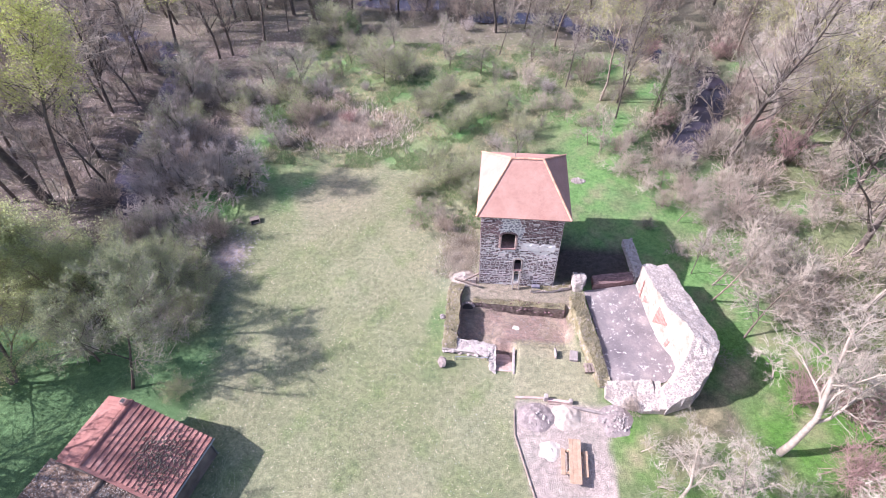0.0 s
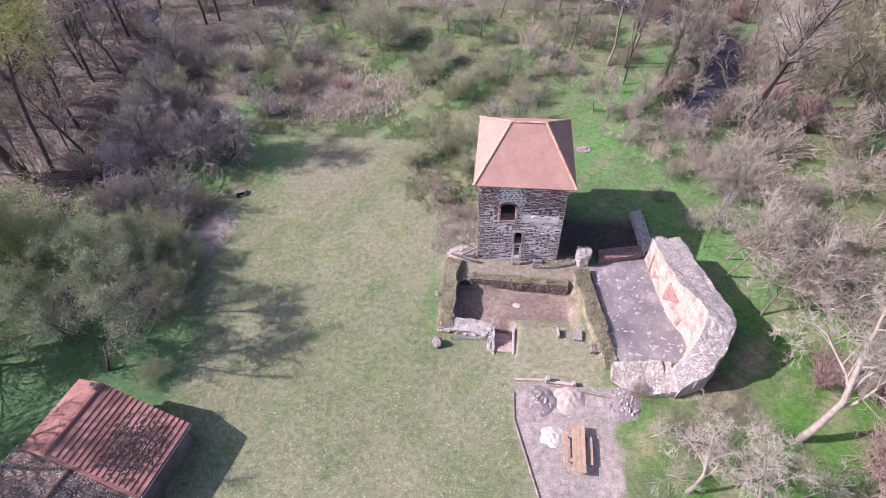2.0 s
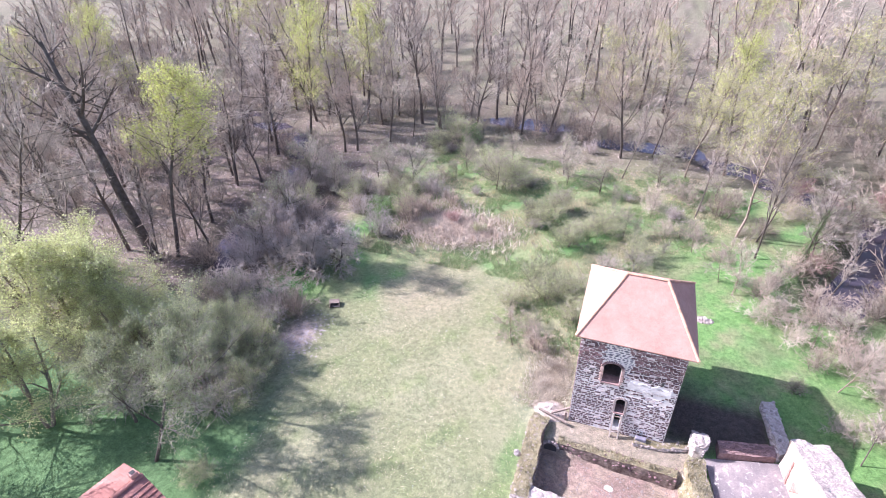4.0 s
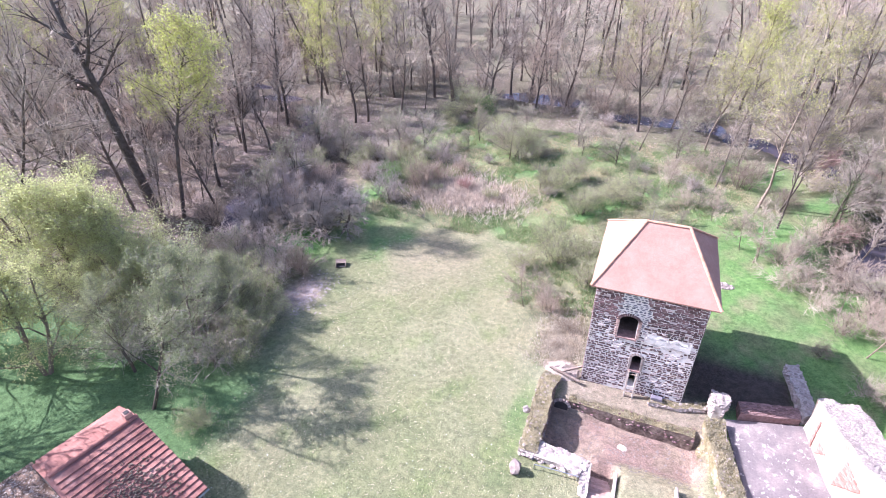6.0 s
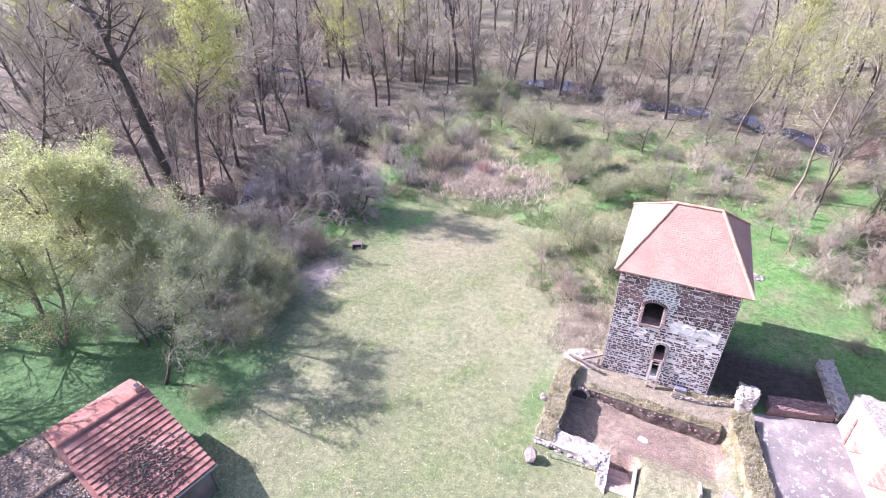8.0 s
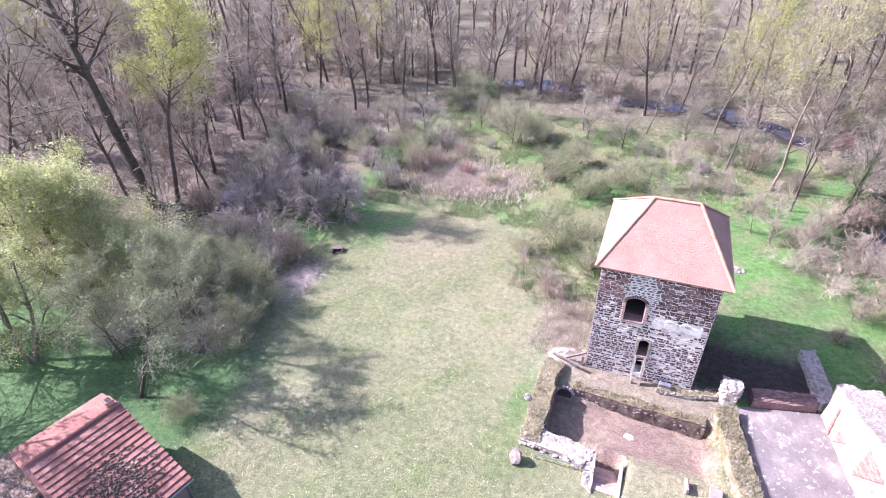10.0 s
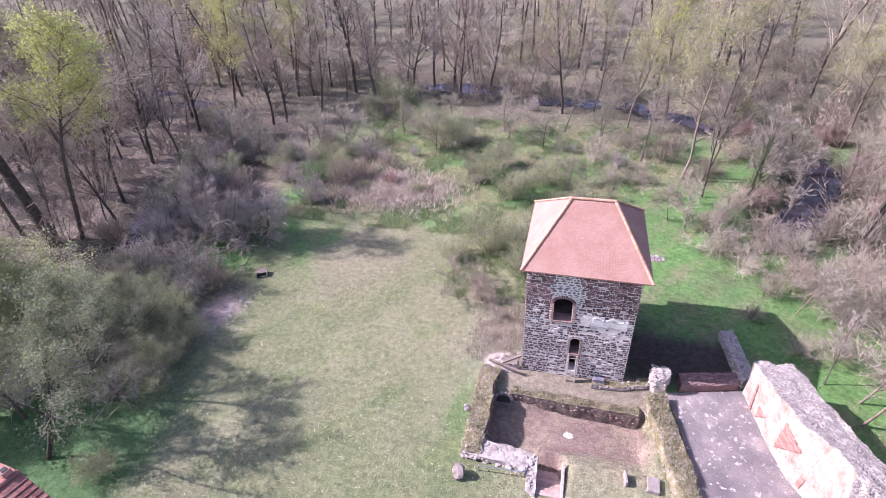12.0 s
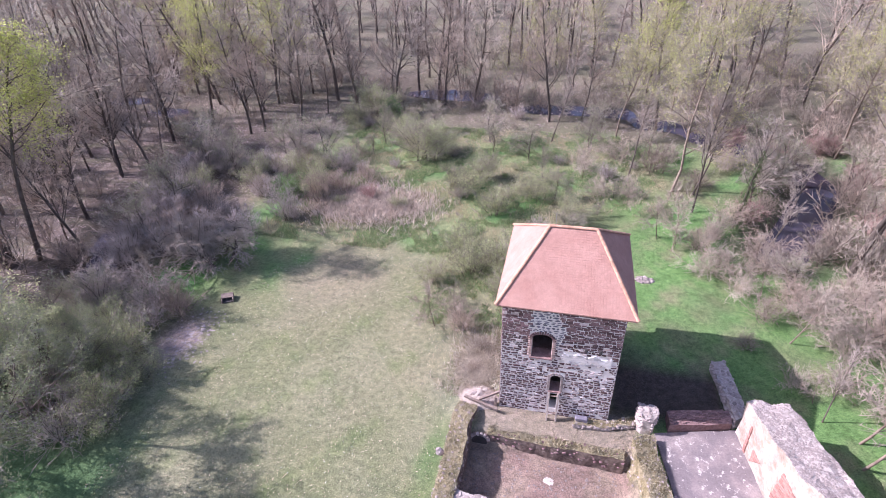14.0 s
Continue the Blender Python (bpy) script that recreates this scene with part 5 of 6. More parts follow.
class Wood:
    """Collects tapered branch pieces and leaves, and turns them into meshes."""

    def __init__(self, seed):
        self.rng = random.Random(seed)
        self.limbs, self.twigs, self.tips, self.leaves = [], [], [], []

    @staticmethod
    def rings(pieces, sides):
        p = np.array([(*a, *b, ra, rb) for a, b, ra, rb in pieces], np.float64)
        a, b, ra, rb = p[:, :3], p[:, 3:6], p[:, 6], p[:, 7]
        d = b - a
        d /= np.linalg.norm(d, axis=1)[:, None] + 1e-9
        ref = np.where(np.abs(d[:, 2:3]) < 0.9, [[0, 0, 1.0]], [[1.0, 0, 0]])
        u = np.cross(d, ref)
        u /= np.linalg.norm(u, axis=1)[:, None]
        v = np.cross(d, u)
        ang = np.arange(sides) * 2 * math.pi / sides
        if sides == 1:
            ph = np.random.default_rng(3).uniform(0, 2 * math.pi, len(p))[:, None]
            u, v = u * np.cos(ph) + v * np.sin(ph), v
        ring = u[:, None] * np.cos(ang)[None, :, None] + v[:, None] * np.sin(ang)[None, :, None]
        return a, b, ra, rb, ring

    def tubes(self, name, groups, material):
        """One mesh of tapered tubes and of pointed twigs: groups of (pieces, sides, pointed)."""
        verts, loops, sizes, n0 = [], [], [], 0
        for pieces, sides, pointed in groups:
            if not pieces:
                continue
            a, b, ra, rb, ring = self.rings(pieces, sides)
            n, i = len(a), np.arange(sides)
            k = (i + 1) % sides
            low = a[:, None] + ring * ra[:, None, None]
            if pointed and sides == 1:
                vs, per = np.stack((a - ring[:, 0] * ra[:, None], a + ring[:, 0] * ra[:, None], b), 1), 3
                q = np.array([[0, 1, 2]])
            elif pointed:
                vs, per = np.concatenate((low, b[:, None]), 1), sides + 1
                q = np.stack((i, k, np.full(sides, sides)), -1)
            else:
                vs, per = np.concatenate((low, b[:, None] + ring * rb[:, None, None]), 1), 2 * sides
                q = np.stack((i, k, k + sides, i + sides), -1)
            q = q[None] + (n0 + np.arange(n) * per)[:, None, None]
            verts.append(vs.reshape(-1, 3))
            loops.append(q.ravel())
            sizes.append(np.full(n * sides, q.shape[-1]))
            n0 += n * per
        return mesh_np(name, np.concatenate(verts), np.concatenate(loops), np.concatenate(sizes), material, True)

    def leaf_mesh(self, name, material):
        p = np.array([(*a, *b, *c) for a, b, c in self.leaves])
        o, d, w = p[:, :3], p[:, 3:6], p[:, 6:9]
        verts = np.stack((o, o + d + w, o + d - w), 1)
        n = len(p)
        return mesh_np(name, verts.reshape(-1, 3), np.arange(n * 3), np.full(n, 3), material)

    def turn(self, d, degrees):
        """A direction that leaves d by about so many degrees, to any side."""
        r = self.rng
        side = d.cross(Vector((r.gauss(0, 1), r.gauss(0, 1), r.gauss(0, 1)))).normalized()
        a = radians(degrees)
        return (d * math.cos(a) + side * math.sin(a)).normalized()

    def branch(self, p, d, length, radius, level, spec):
        r = self.rng
        last = level >= len(spec["kids"])
        n = 1 if last else spec["pieces"][level]
        start = spec["bare"] if level == 0 else 0.15
        path = [(p, d, radius)]
        if last:
            q = p + (d + Vector((0, 0, spec["lift"] - spec.get("droop", 0)))).normalized() * length
            self.tips.append((p, q, spec["tip"] * r.uniform(0.8, 1.2), 0))
            path.append((q, d, 0))
            self.leaf_along(path, spec)
            return
        for i in range(n):
            bend = spec["bend"] * (0.5 if level == 0 else 1)
            d = self.turn(d, abs(r.gauss(0, bend)))
            d = (d + Vector((0, 0, spec["lift"] if level else 0.06)) + Vector((0, 0, -spec.get("droop", 0) * (i / n) * (level >= 1)))).normalized()
            q = p + d * (length / n)
            r1 = path[-1][2]
            r2 = max(radius * (1 - 0.75 * (i + 1) / n), spec["tip"])
            (self.limbs if level <= spec["limb_level"] else self.twigs).append((p, q, r1, r2))
            path.append((q, d, r2))
            p = q
        kids = spec["kids"][level]
        for k in range(kids):
            f = start + (1 - start) * ((k + r.random()) / kids)
            j = min(int(f * n), n - 1)
            a, b = path[j], path[j + 1]
            t = f * n - j
            at = a[0].lerp(b[0], t)
            shrink = spec["ratio"][level] * (1.2 - 0.75 * f if level == 0 else 1.1 - 0.5 * f) * (r.uniform(0.7, 1.25) if level + 1 < len(spec["kids"]) else r.uniform(0.4, 1.45))
            self.branch(at, self.turn(a[1], r.gauss(spec["angle"], 11 if level < 1 else spec.get("loose", 22))), length * shrink, max(a[2] * spec["thin"], spec["tip"] * 1.3), level + 1, spec)

    def leaf_along(self, path, spec):
        r = self.rng
        for _ in range(spec.get("leaves", 0)):
            j = r.randrange(1, len(path))
            o = path[j - 1][0].lerp(path[j][0], r.random())
            o = o + Vector((r.gauss(0, 1), r.gauss(0, 1), r.gauss(0, 1))) * spec.get("spread", 0.08)
            s = spec["leaf"] * r.uniform(0.6, 1.3)
            d = Vector((r.gauss(0, 1), r.gauss(0, 1), r.gauss(0, 0.8) - spec.get("hang", 0))).normalized()
            w = d.cross(Vector((r.gauss(0, 1), r.gauss(0, 1), r.gauss(0, 1)))).normalized()
            self.leaves.append((o, d * s, w * s * spec.get("slim", 0.35)))


PLANTS = {}


def plant(key, seed, spec, bark, twig, leaf=None, stems=1):
    """Meshes of one kind of plant at its natural size: trunk with limbs, and the crown of twigs (and leaves)."""
    w = Wood(seed)
    for s in range(stems):
        lean = spec.get("lean", 4 if stems == 1 else 50)
        d = w.turn(Vector((0, 0, 1)), abs(w.rng.gauss(0, lean)) if stems == 1 else w.rng.uniform(4, lean))
        off = Vector((w.rng.gauss(0, 1), w.rng.gauss(0, 1), 0)) * (0.0 if stems == 1 else spec.get("clump", 0.35))
        w.branch(off + Vector((0, 0, -0.25)), d, spec["height"] * w.rng.uniform(0.75, 1.1), spec["radius"], 0, spec)
    for _ in range(spec.get("ivy", 0)):
        a, b, ra, rb = w.limbs[min(int(w.rng.random() ** 1.4 * 6), 5)]
        d = w.turn(Vector((0, 0, 1)), w.rng.uniform(60, 110))
        o = a.lerp(b, w.rng.random()) + d * (ra + abs(w.rng.gauss(0, 0.22)))
        w.leaves.append((o, w.turn(d, 60) * 0.13, w.turn(d, 90) * 0.06))
    PLANTS[key] = (w.tubes("trunk", [(w.limbs, 5, False)], bark), w.tubes("crown", [(w.twigs, 3, False), (w.tips, spec.get("tip_sides", 1), True)], twig), w.leaf_mesh("foliage", leaf) if leaf and w.leaves else None, stems)


ASH = dict(height=19, radius=0.26, pieces=[8, 4, 2], kids=[24, 9, 12], bare=0.28, bend=10, lift=0.09, ratio=[0.33, 0.42, 0.62], angle=50, thin=0.42, limb_level=1, tip=0.022)
TALL = dict(ASH, height=22, radius=0.33, bare=0.38, ratio=[0.28, 0.42, 0.62])
POLE = dict(ASH, height=15, radius=0.12, bare=0.35, kids=[18, 7, 12], ratio=[0.25, 0.45, 0.7], angle=38, thin=0.5)
FAR = dict(ASH, bare=0.25, bend=13, kids=[19, 8, 14], pieces=[6, 3, 1], ratio=[0.36, 0.5, 0.62], tip=0.021, loose=32)
OAK = dict(ASH, tip_sides=3, height=14, radius=0.34, pieces=[7, 6, 4, 2], kids=[10, 8, 7, 5], bare=0.2, bend=15, lift=0.04, ratio=[0.6, 0.5, 0.5, 0.6], angle=50, thin=0.55, limb_level=2, tip=0.016)
FRUIT = dict(height=4.2, radius=0.10, pieces=[5, 4, 2], kids=[10, 8, 11], bare=0.25, bend=16, lift=0.02, ratio=[0.62, 0.5, 0.6], angle=48, thin=0.5, limb_level=1, tip=0.011)
plant("great_oak", 31, dict(OAK, tip_sides=1, height=30, radius=0.68, bend=8, bare=0.5, kids=[13, 8, 7, 9], ratio=[0.36, 0.5, 0.45, 0.5], tip=0.02), BARK, TWIG)
plant("ash_a", 1, ASH, BARK, TWIG)
plant("ash_b", 2, dict(ASH, bend=11), BARK, TWIG_GREY)
plant("tall_a", 3, TALL, BARK, TWIG)
plant("tall_b", 4, dict(TALL, lean=8), BARK, TWIG_GREY)
plant("pole_a", 5, POLE, BARK, TWIG)
plant("pole_b", 6, dict(POLE, lean=9), BARK, TWIG_GREY)
plant("far_a", 25, FAR, BARK, TWIG)
plant("far_b", 26, dict(FAR, height=21), BARK, TWIG_PALE)
plant("far_c", 27, dict(FAR, bend=12), BARK, TWIG_GREY)
plant("oak_pale", 7, dict(OAK, height=15, radius=0.3, bare=0.36, bend=19, thin=0.55, kids=[10, 8, 8, 8], ratio=[0.52, 0.5, 0.5, 0.6], tip=0.011, tip_sides=1), BARK_PALE, TWIG_WHITE)
plant("oak_grey", 8, dict(OAK, height=12), BARK, TWIG_PALE)
plant("yellow", 9, dict(FAR, bare=0.3, kids=[20, 7, 9], leaves=7, leaf=0.18, spread=0.32), BARK, TWIG, LEAF_YELLOW)
plant("yellow_high", 45, dict(FAR, height=26, bare=0.5, kids=[24, 8, 9], ratio=[0.3, 0.5, 0.6], leaves=8, leaf=0.17, spread=0.3), BARK, TWIG, LEAF_YELLOW)
plant("budding", 10, dict(FAR, radius=0.17, kids=[19, 8, 11], leaves=5, leaf=0.125, spread=0.34), BARK_BROWN, TWIG_GREY, LEAF_PALE)
WILLOW = dict(height=8.0, radius=0.16, pieces=[6, 5, 3], kids=[11, 9, 14], bare=0.12, bend=15, lift=0.06, ratio=[0.55, 0.5, 0.6], angle=46, thin=0.5, droop=0.12, limb_level=1, tip=0.012, leaves=13, leaf=0.105, spread=0.14, slim=0.3, hang=-0.1)
plant("willow", 11, dict(WILLOW, kids=[10, 8, 12], leaves=14, leaf=0.105, spread=0.19), BARK_BROWN, TWIG_OLIVE, LEAF_WILLOW, 2)
plant("willow_b", 12, dict(WILLOW, height=7.0, leaves=4, leaf=0.09, kids=[9, 8, 15]), BARK, TWIG_OLIVE, LEAF_OLIVE, 3)
SHRUB = dict(height=3.0, radius=0.026, pieces=[5, 3], kids=[9, 11], bare=0.12, bend=24, lift=0.05, ratio=[0.55, 0.62], angle=44, thin=0.55, limb_level=0, tip=0.0115, loose=36)
plant("shrub_grey", 13, SHRUB, BARK, TWIG_SILVER, None, 14)
plant("shrub_grey_b", 28, dict(SHRUB, kids=[9, 11], bend=28), BARK, TWIG_SILVER, None, 16)
plant("shrub_brown", 14, SHRUB, BARK, TWIG, None, 14)
plant("shrub_pale", 15, dict(SHRUB, bend=28, kids=[9, 13]), BARK_PALE, TWIG_PALE, None, 12)
plant("shrub_red", 16, SHRUB, BARK, TWIG_RED, None, 15)
plant("shrub_green", 17, dict(SHRUB, kids=[8, 7], leaves=5, leaf=0.17, spread=0.1), BARK, TWIG_GREY, LEAF_GREEN, 13)
plant("shrub_olive", 18, dict(SHRUB, kids=[8, 9], leaves=5, leaf=0.085, spread=0.16), BARK, TWIG_GREY, LEAF_OLIVE, 14)
plant("weeping", 19, dict(FRUIT, height=3.6, kids=[11, 12, 13], ratio=[0.85, 0.5, 0.7], droop=0.5, lift=0.0, angle=55, tip=0.014), BARK, TWIG_GREY, None, 2)
plant("fruit", 20, dict(FRUIT, radius=0.062, bend=20, thin=0.42, kids=[12, 9, 14]), BARK_BROWN, TWIG_PALE)
plant("fruit_pale", 22, dict(FRUIT, radius=0.075, bend=28, kids=[10, 8, 11], tip=0.0115), BARK_PALE, TWIG_WHITE)
SALLOW = dict(WILLOW, height=7.6, radius=0.12, kids=[10, 9, 16], ratio=[0.6, 0.5, 0.55], leaves=8, leaf=0.09, spread=0.15, droop=0.02, bare=0.3)
plant("sallow", 41, dict(SALLOW, tip=0.0095, lean=3), BARK, TWIG_DUSK, LEAF_GREYGREEN)
plant("hazy", 42, dict(FRUIT, height=4.6, kids=[12, 10, 13], bare=0.15, leaves=1, leaf=0.10, spread=0.12, ratio=[0.7, 0.5, 0.6], tip=0.013), BARK, TWIG_GREY, LEAF_GREYGREEN)
plant("brush_a", 43, dict(SHRUB, height=5.0, pieces=[3, 1], kids=[9, 7], ratio=[0.4, 0.6], tip=0.02, lean=28, clump=0.9), BARK, TWIG, None, 7)
plant("brush_b", 44, dict(SHRUB, height=4.2, pieces=[3, 1], kids=[9, 8], ratio=[0.45, 0.6], tip=0.019, lean=35, clump=1.0), BARK, TWIG_PALE, None, 7)
STAND = dict(FAR, height=19, kids=[16, 5, 10], pieces=[5, 2, 1], angle=40, bare=0.32, tip=0.032, limb_level=0)
plant("stand_a", 46, STAND, BARK, TWIG)
plant("stand_b", 47, dict(STAND, height=17, lean=7), BARK, TWIG_GREY)
plant("stand_c", 48, dict(STAND, height=21), BARK, TWIG_PALE)
plant("ivy_tree", 21, dict(POLE, height=13, radius=0.2, ivy=2600), BARK, TWIG_GREY, LEAF_IVY)

LABELS = {
    "ash": ("tree", "tall bare ash tree with brown twigs", "tree"), "tall": ("tree", "very tall bare woodland tree", "tree"), "pole": ("tree", "slender bare young woodland tree", "tree"),
    "oak": ("tree", "old spreading bare tree with pale branches", "tree"), "yellow": ("tree", "tall tree in fresh yellow-green leaf", "tree"), "budding": ("tree", "tall tree with pale opening buds", "tree"),
    "willow": ("tree", "broad willow in young pale green leaf", "tree"), "weeping": ("tree", "small weeping bare tree with grey hanging twigs", "tree"), "fruit": ("tree", "small gnarled bare fruit tree", "tree"), "great": ("tree", "huge old leaning tree with a thick dark trunk", "tree"), "far": ("tree", "bare woodland tree in a dense stand", "tree"), "ivy": ("tree", "bare tree with an ivy-covered trunk", "tree"),
    "sallow": ("tree", "spreading grey sallow with fine twigs in bud", "tree"), "hazy": ("tree", "round grey-green small tree in bud", "tree"), "brush": ("shrub", "leafless thicket of thin saplings", "shrub"),
    "stand": ("tree", "slim bare tree deep in the wood", "tree"),
    "shrub_grey": ("shrub", "dense bare grey shrub", "shrub"), "shrub_brown": ("shrub", "dense bare brown shrub", "shrub"), "shrub_pale": ("shrub", "pale bare tangled shrub", "shrub"), "shrub_red": ("shrub", "bare shrub with reddish twigs", "shrub"),
    "shrub_green": ("shrub", "shrub in fresh green leaf", "shrub"), "shrub_olive": ("shrub", "shrub with olive-green opening buds", "shrub"),
}
MADE = {}
plant_rng = random.Random(77)


def put(key, x, y, scale=1.0, lean=0.0, towards=0.0, group=""):
    r = plant_rng
    name, label, cat = LABELS.get(key) or LABELS.get(key[:-2]) or LABELS[key.split("_")[0]]
    s = scale * r.uniform(0.92, 1.08)
    m = Matrix.Translation((x, y, float(height(x, y)))) @ Matrix.Rotation(radians(towards), 4, "Z") @ Matrix.Rotation(radians(lean), 4, "Y") @ Matrix.Rotation(r.uniform(0, 6.28), 4, "Z")
    if key in MADE:
        ob = copy_thing(MADE[key], m)
    else:
        ob = thing(name, label, cat)
        trunk, crown, leaves, stems = PLANTS[key]
        if stems > 4:
            part("wood", trunk, ob, kind="stuff")
        else:
            part("trunk", trunk, ob)
        if crown:
            cr = part("crown", crown, ob)
            if leaves:
                part("foliage", leaves, cr)
        ob.matrix_basis = m
        MADE[key] = ob
    ob.scale = (s, s, s)
    if group:
        ob["group"] = group
    return ob


def on_isle(x, y):
    """Inside the cleared castle island."""
    return ((x + 12) / 38) ** 2 + ((y - 46) / 46) ** 2 < 1


# trees that stand out, one by one
for key, x, y, s, lean, to in (
        ("great_oak", -52.0, 39.0, 1.0, 17, 165), ("ash_a", -47.5, 43.5, 0.75, 3, 180), ("ash_b", -57, 39.6, 1.0, 4, 150), ("tall_b", -86, 45.6, 1.0, 5, 180), ("ash_a", -76, 45, 0.9, 4, 180),
        ("tall_a", -78, 58, 1.0, 5, 170), ("ash_b", -53.5, 62, 0.8, 10, 200), ("ash_b", -56, 59.5, 0.75, 4, 100), ("yellow_high", -49.9, 40.4, 1.0, 8, 0), ("yellow", -62, 98, 1.2, 0, 0), ("yellow", -57.5, 82.5, 1.15, 0, 0), ("yellow", 14.5, 86.5, .95, 3, 0),
        ("pole_b", -58, 70, 0.9, 5, 40), ("yellow", -100, 60, 1.0, 2, 0), ("yellow", -97, 74, 1.0, 2, 0),
        ("willow", -45.6, 24.6, 1.8, 0, 0), ("willow", -42.2, 27.2, 1.45, 0, 0), ("willow", -39.4, 25.8, 1.1, 0, 0), ("willow", -40.7, 16.2, 1.3, 0, 0), ("sallow", -30.0, 16.8, 1.45, 17, 60), ("sallow", -30.4, 21.6, 1.3, 4, 20), ("sallow", -34.5, 19.2, 1.15, 0, 0), ("sallow", -31.5, 27.5, 0.8, 0, 0), ("willow_b", -35, 27, 1.0, 0, 0), ("willow", -54, 17, 1.2, 0, 0),
        ("tall_b", -39.5, 94.9, 1.0, 1, 0), ("ash_a", -35.3, 93.4, .9, 4, 0), ("tall_a", -27, 105, 1.0, 1, 0), ("tall_b", -25.3, 117, 1.0, 0, 0), ("pole_a", -31.8, 102.5, 1.1, 1, 0),
        ("ash_b", -46.8, 92.1, .9, 0, 0), ("ash_a", -50.3, 87.5, .95, 3, 180), ("ash_b", -47, 77.2, .9, 3, 180), ("pole_b", -17.7, 100.3, 1.1, 0, 0), ("hazy", -33.0, 65.8, 1.25, 0, 0), ("hazy", -29.6, 67.2, 1.15, 5, 90), ("hazy", -39.5, 61.5, 1.1, 0, 0), ("hazy", -36.5, 69, 1.0, 0, 0), ("hazy", -17.5, 70, 1.0, 0, 0), ("hazy", -9, 79, 1.1, 0, 0), ("hazy", -3, 74, 0.9, 0, 0), ("hazy", 5, 78, 1.0, 0, 0), ("hazy", -24, 76, 0.9, 0, 0), ("hazy", -38.5, 31.5, 1.1, 0, 0), ("hazy", -36.0, 34.0, 0.9, 0, 0),
        ("ash_a", -1.2, 88.8, .9, 2, 10), ("pole_a", 3.8, 90.7, 1.1, 5, 10), ("budding", 8.8, 83.8, .95, 6, 20), ("pole_b", -0.3, 80.6, .95, 12, 30), ("pole_b", 9.9, 70.7, .9, 12, 20), ("budding", 14.6, 67.1, 1.05, 8, 20), ("pole_b", 16.2, 62.3, 1.0, 10, 40),
        ("budding", 18, 97, 1.0, 3, 0), ("budding", 28, 97, 1.05, 3, 0), ("budding", 37, 90, 1.0, 4, 20), ("budding", 44, 86, 1.1, 4, 0), ("budding", 2, 105, 1.0, 0, 0), ("budding", 36, 80, 1.0, 5, 10), ("fruit", 4.2, 68.4, .9, 0, 0), ("budding", -7.1, 97.6, .95, 0, 0), ("pole_a", 16.9, 66.8, 1.0, 7, 20), ("pole_b", 22, 55.6, .8, 5, 30), ("ivy_tree", 20.3, 60.5, .85, 3, 20),
        ("tall_a", 28.7, 53.0, 1.0, 5, 20), ("tall_b", 28.1, 52.2, .85, 3, 20), ("tall_b", 30.5, 56, .9, 8, 10), ("oak_grey", 40, 47, 1.0, 6, 0), ("oak_pale", 23.0, 16.0, 1.0, 5, 15), ("oak_pale", 14.5, 11.6, 0.55, 6, 10), ("oak_pale", 16.9, 9.3, 0.66, 8, 15), ("oak_grey", 37.2, 38.0, 1.15, 5, 15), ("oak_pale", 22.9, 7.7, 0.75, 14, 15), ("oak_pale", 28.7, 20.0, 0.85, 5, 0), ("fruit_pale", 13.4, 12.6, .75, 0, 0), ("fruit_pale", 15.4, 15.2, .8, 0, 0), ("fruit_pale", 17.8, 13.4, .9, 0, 0), ("fruit_pale", 19.6, 16.2, .9, 0, 0), ("fruit_pale", 22.0, 12.0, .9, 0, 0), ("fruit_pale", 26.5, 12.5, 1.0, 0, 0), ("fruit_pale", 24.5, 22.5, .9, 0, 0), ("fruit_pale", 12.6, 15.2, .6, 0, 0), ("fruit_pale", 29.0, 25, 1.0, 0, 0), ("fruit_pale", 16.6, 17.0, .6, 0, 0), ("fruit", 23.4, 26.6, 1.7, 24, 15), ("oak_pale", 34, 30, .95, 10, 0),
        ("fruit", 22.0, 32.9, 1.6, 6, 20), ("fruit", 21.5, 30.9, 1.6, 8, 20), ("pole_b", 20.35, 34.2, .45, 8, 45), ("fruit", 20.4, 41.8, 1.0, 8, 20), ("oak_grey", 30, 12, .8, 10, 0), ("oak_pale", 41, 22, 1.0, 6, 0), ("oak_grey", 46, 36, 1.0, 6, 0), ("oak_pale", 36, 62, 1.0, 4, 0),
        ("weeping", -30.2, 43.4, 1.7, 0, 0), ("weeping", -31.2, 44.6, 1.3, 0, 0), ("fruit", -32.2, 36.4, 1.1, 22, 150), ("fruit_pale", -31.3, 32.5, .75, 10, 0), ("fruit", -7.2, 38.4, .85, 0, 0), ("fruit", 9.3, 61.5, .8, 0, 0), ("fruit", 15.6, 52, .9, 10, 60), ("fruit", 11.9, 55.9, .8, 0, 0)):
    put(key, x, y, s, lean, to)

# tall trees west of the barn, which shade its roof and the meadow
for key, x, y, s in (("far_a", -43, 4, 1.05), ("far_c", -46, 9, 1.1), ("far_a", -41, -1, 1.1), ("far_b", -50, 6, 1.1), ("far_c", -40, -6, 1.0), ("far_a", -47, 14, 0.9), ("far_b", -44, 1.5, 1.1), ("far_c", -42, 7, 1.0), ("far_a", -45, -4, 1.1), ("far_b", -38, -9, 1.0), ("budding", -46, 4, 1.05), ("budding", -41, -3, 1.0)):
    put(key, x, y, s)

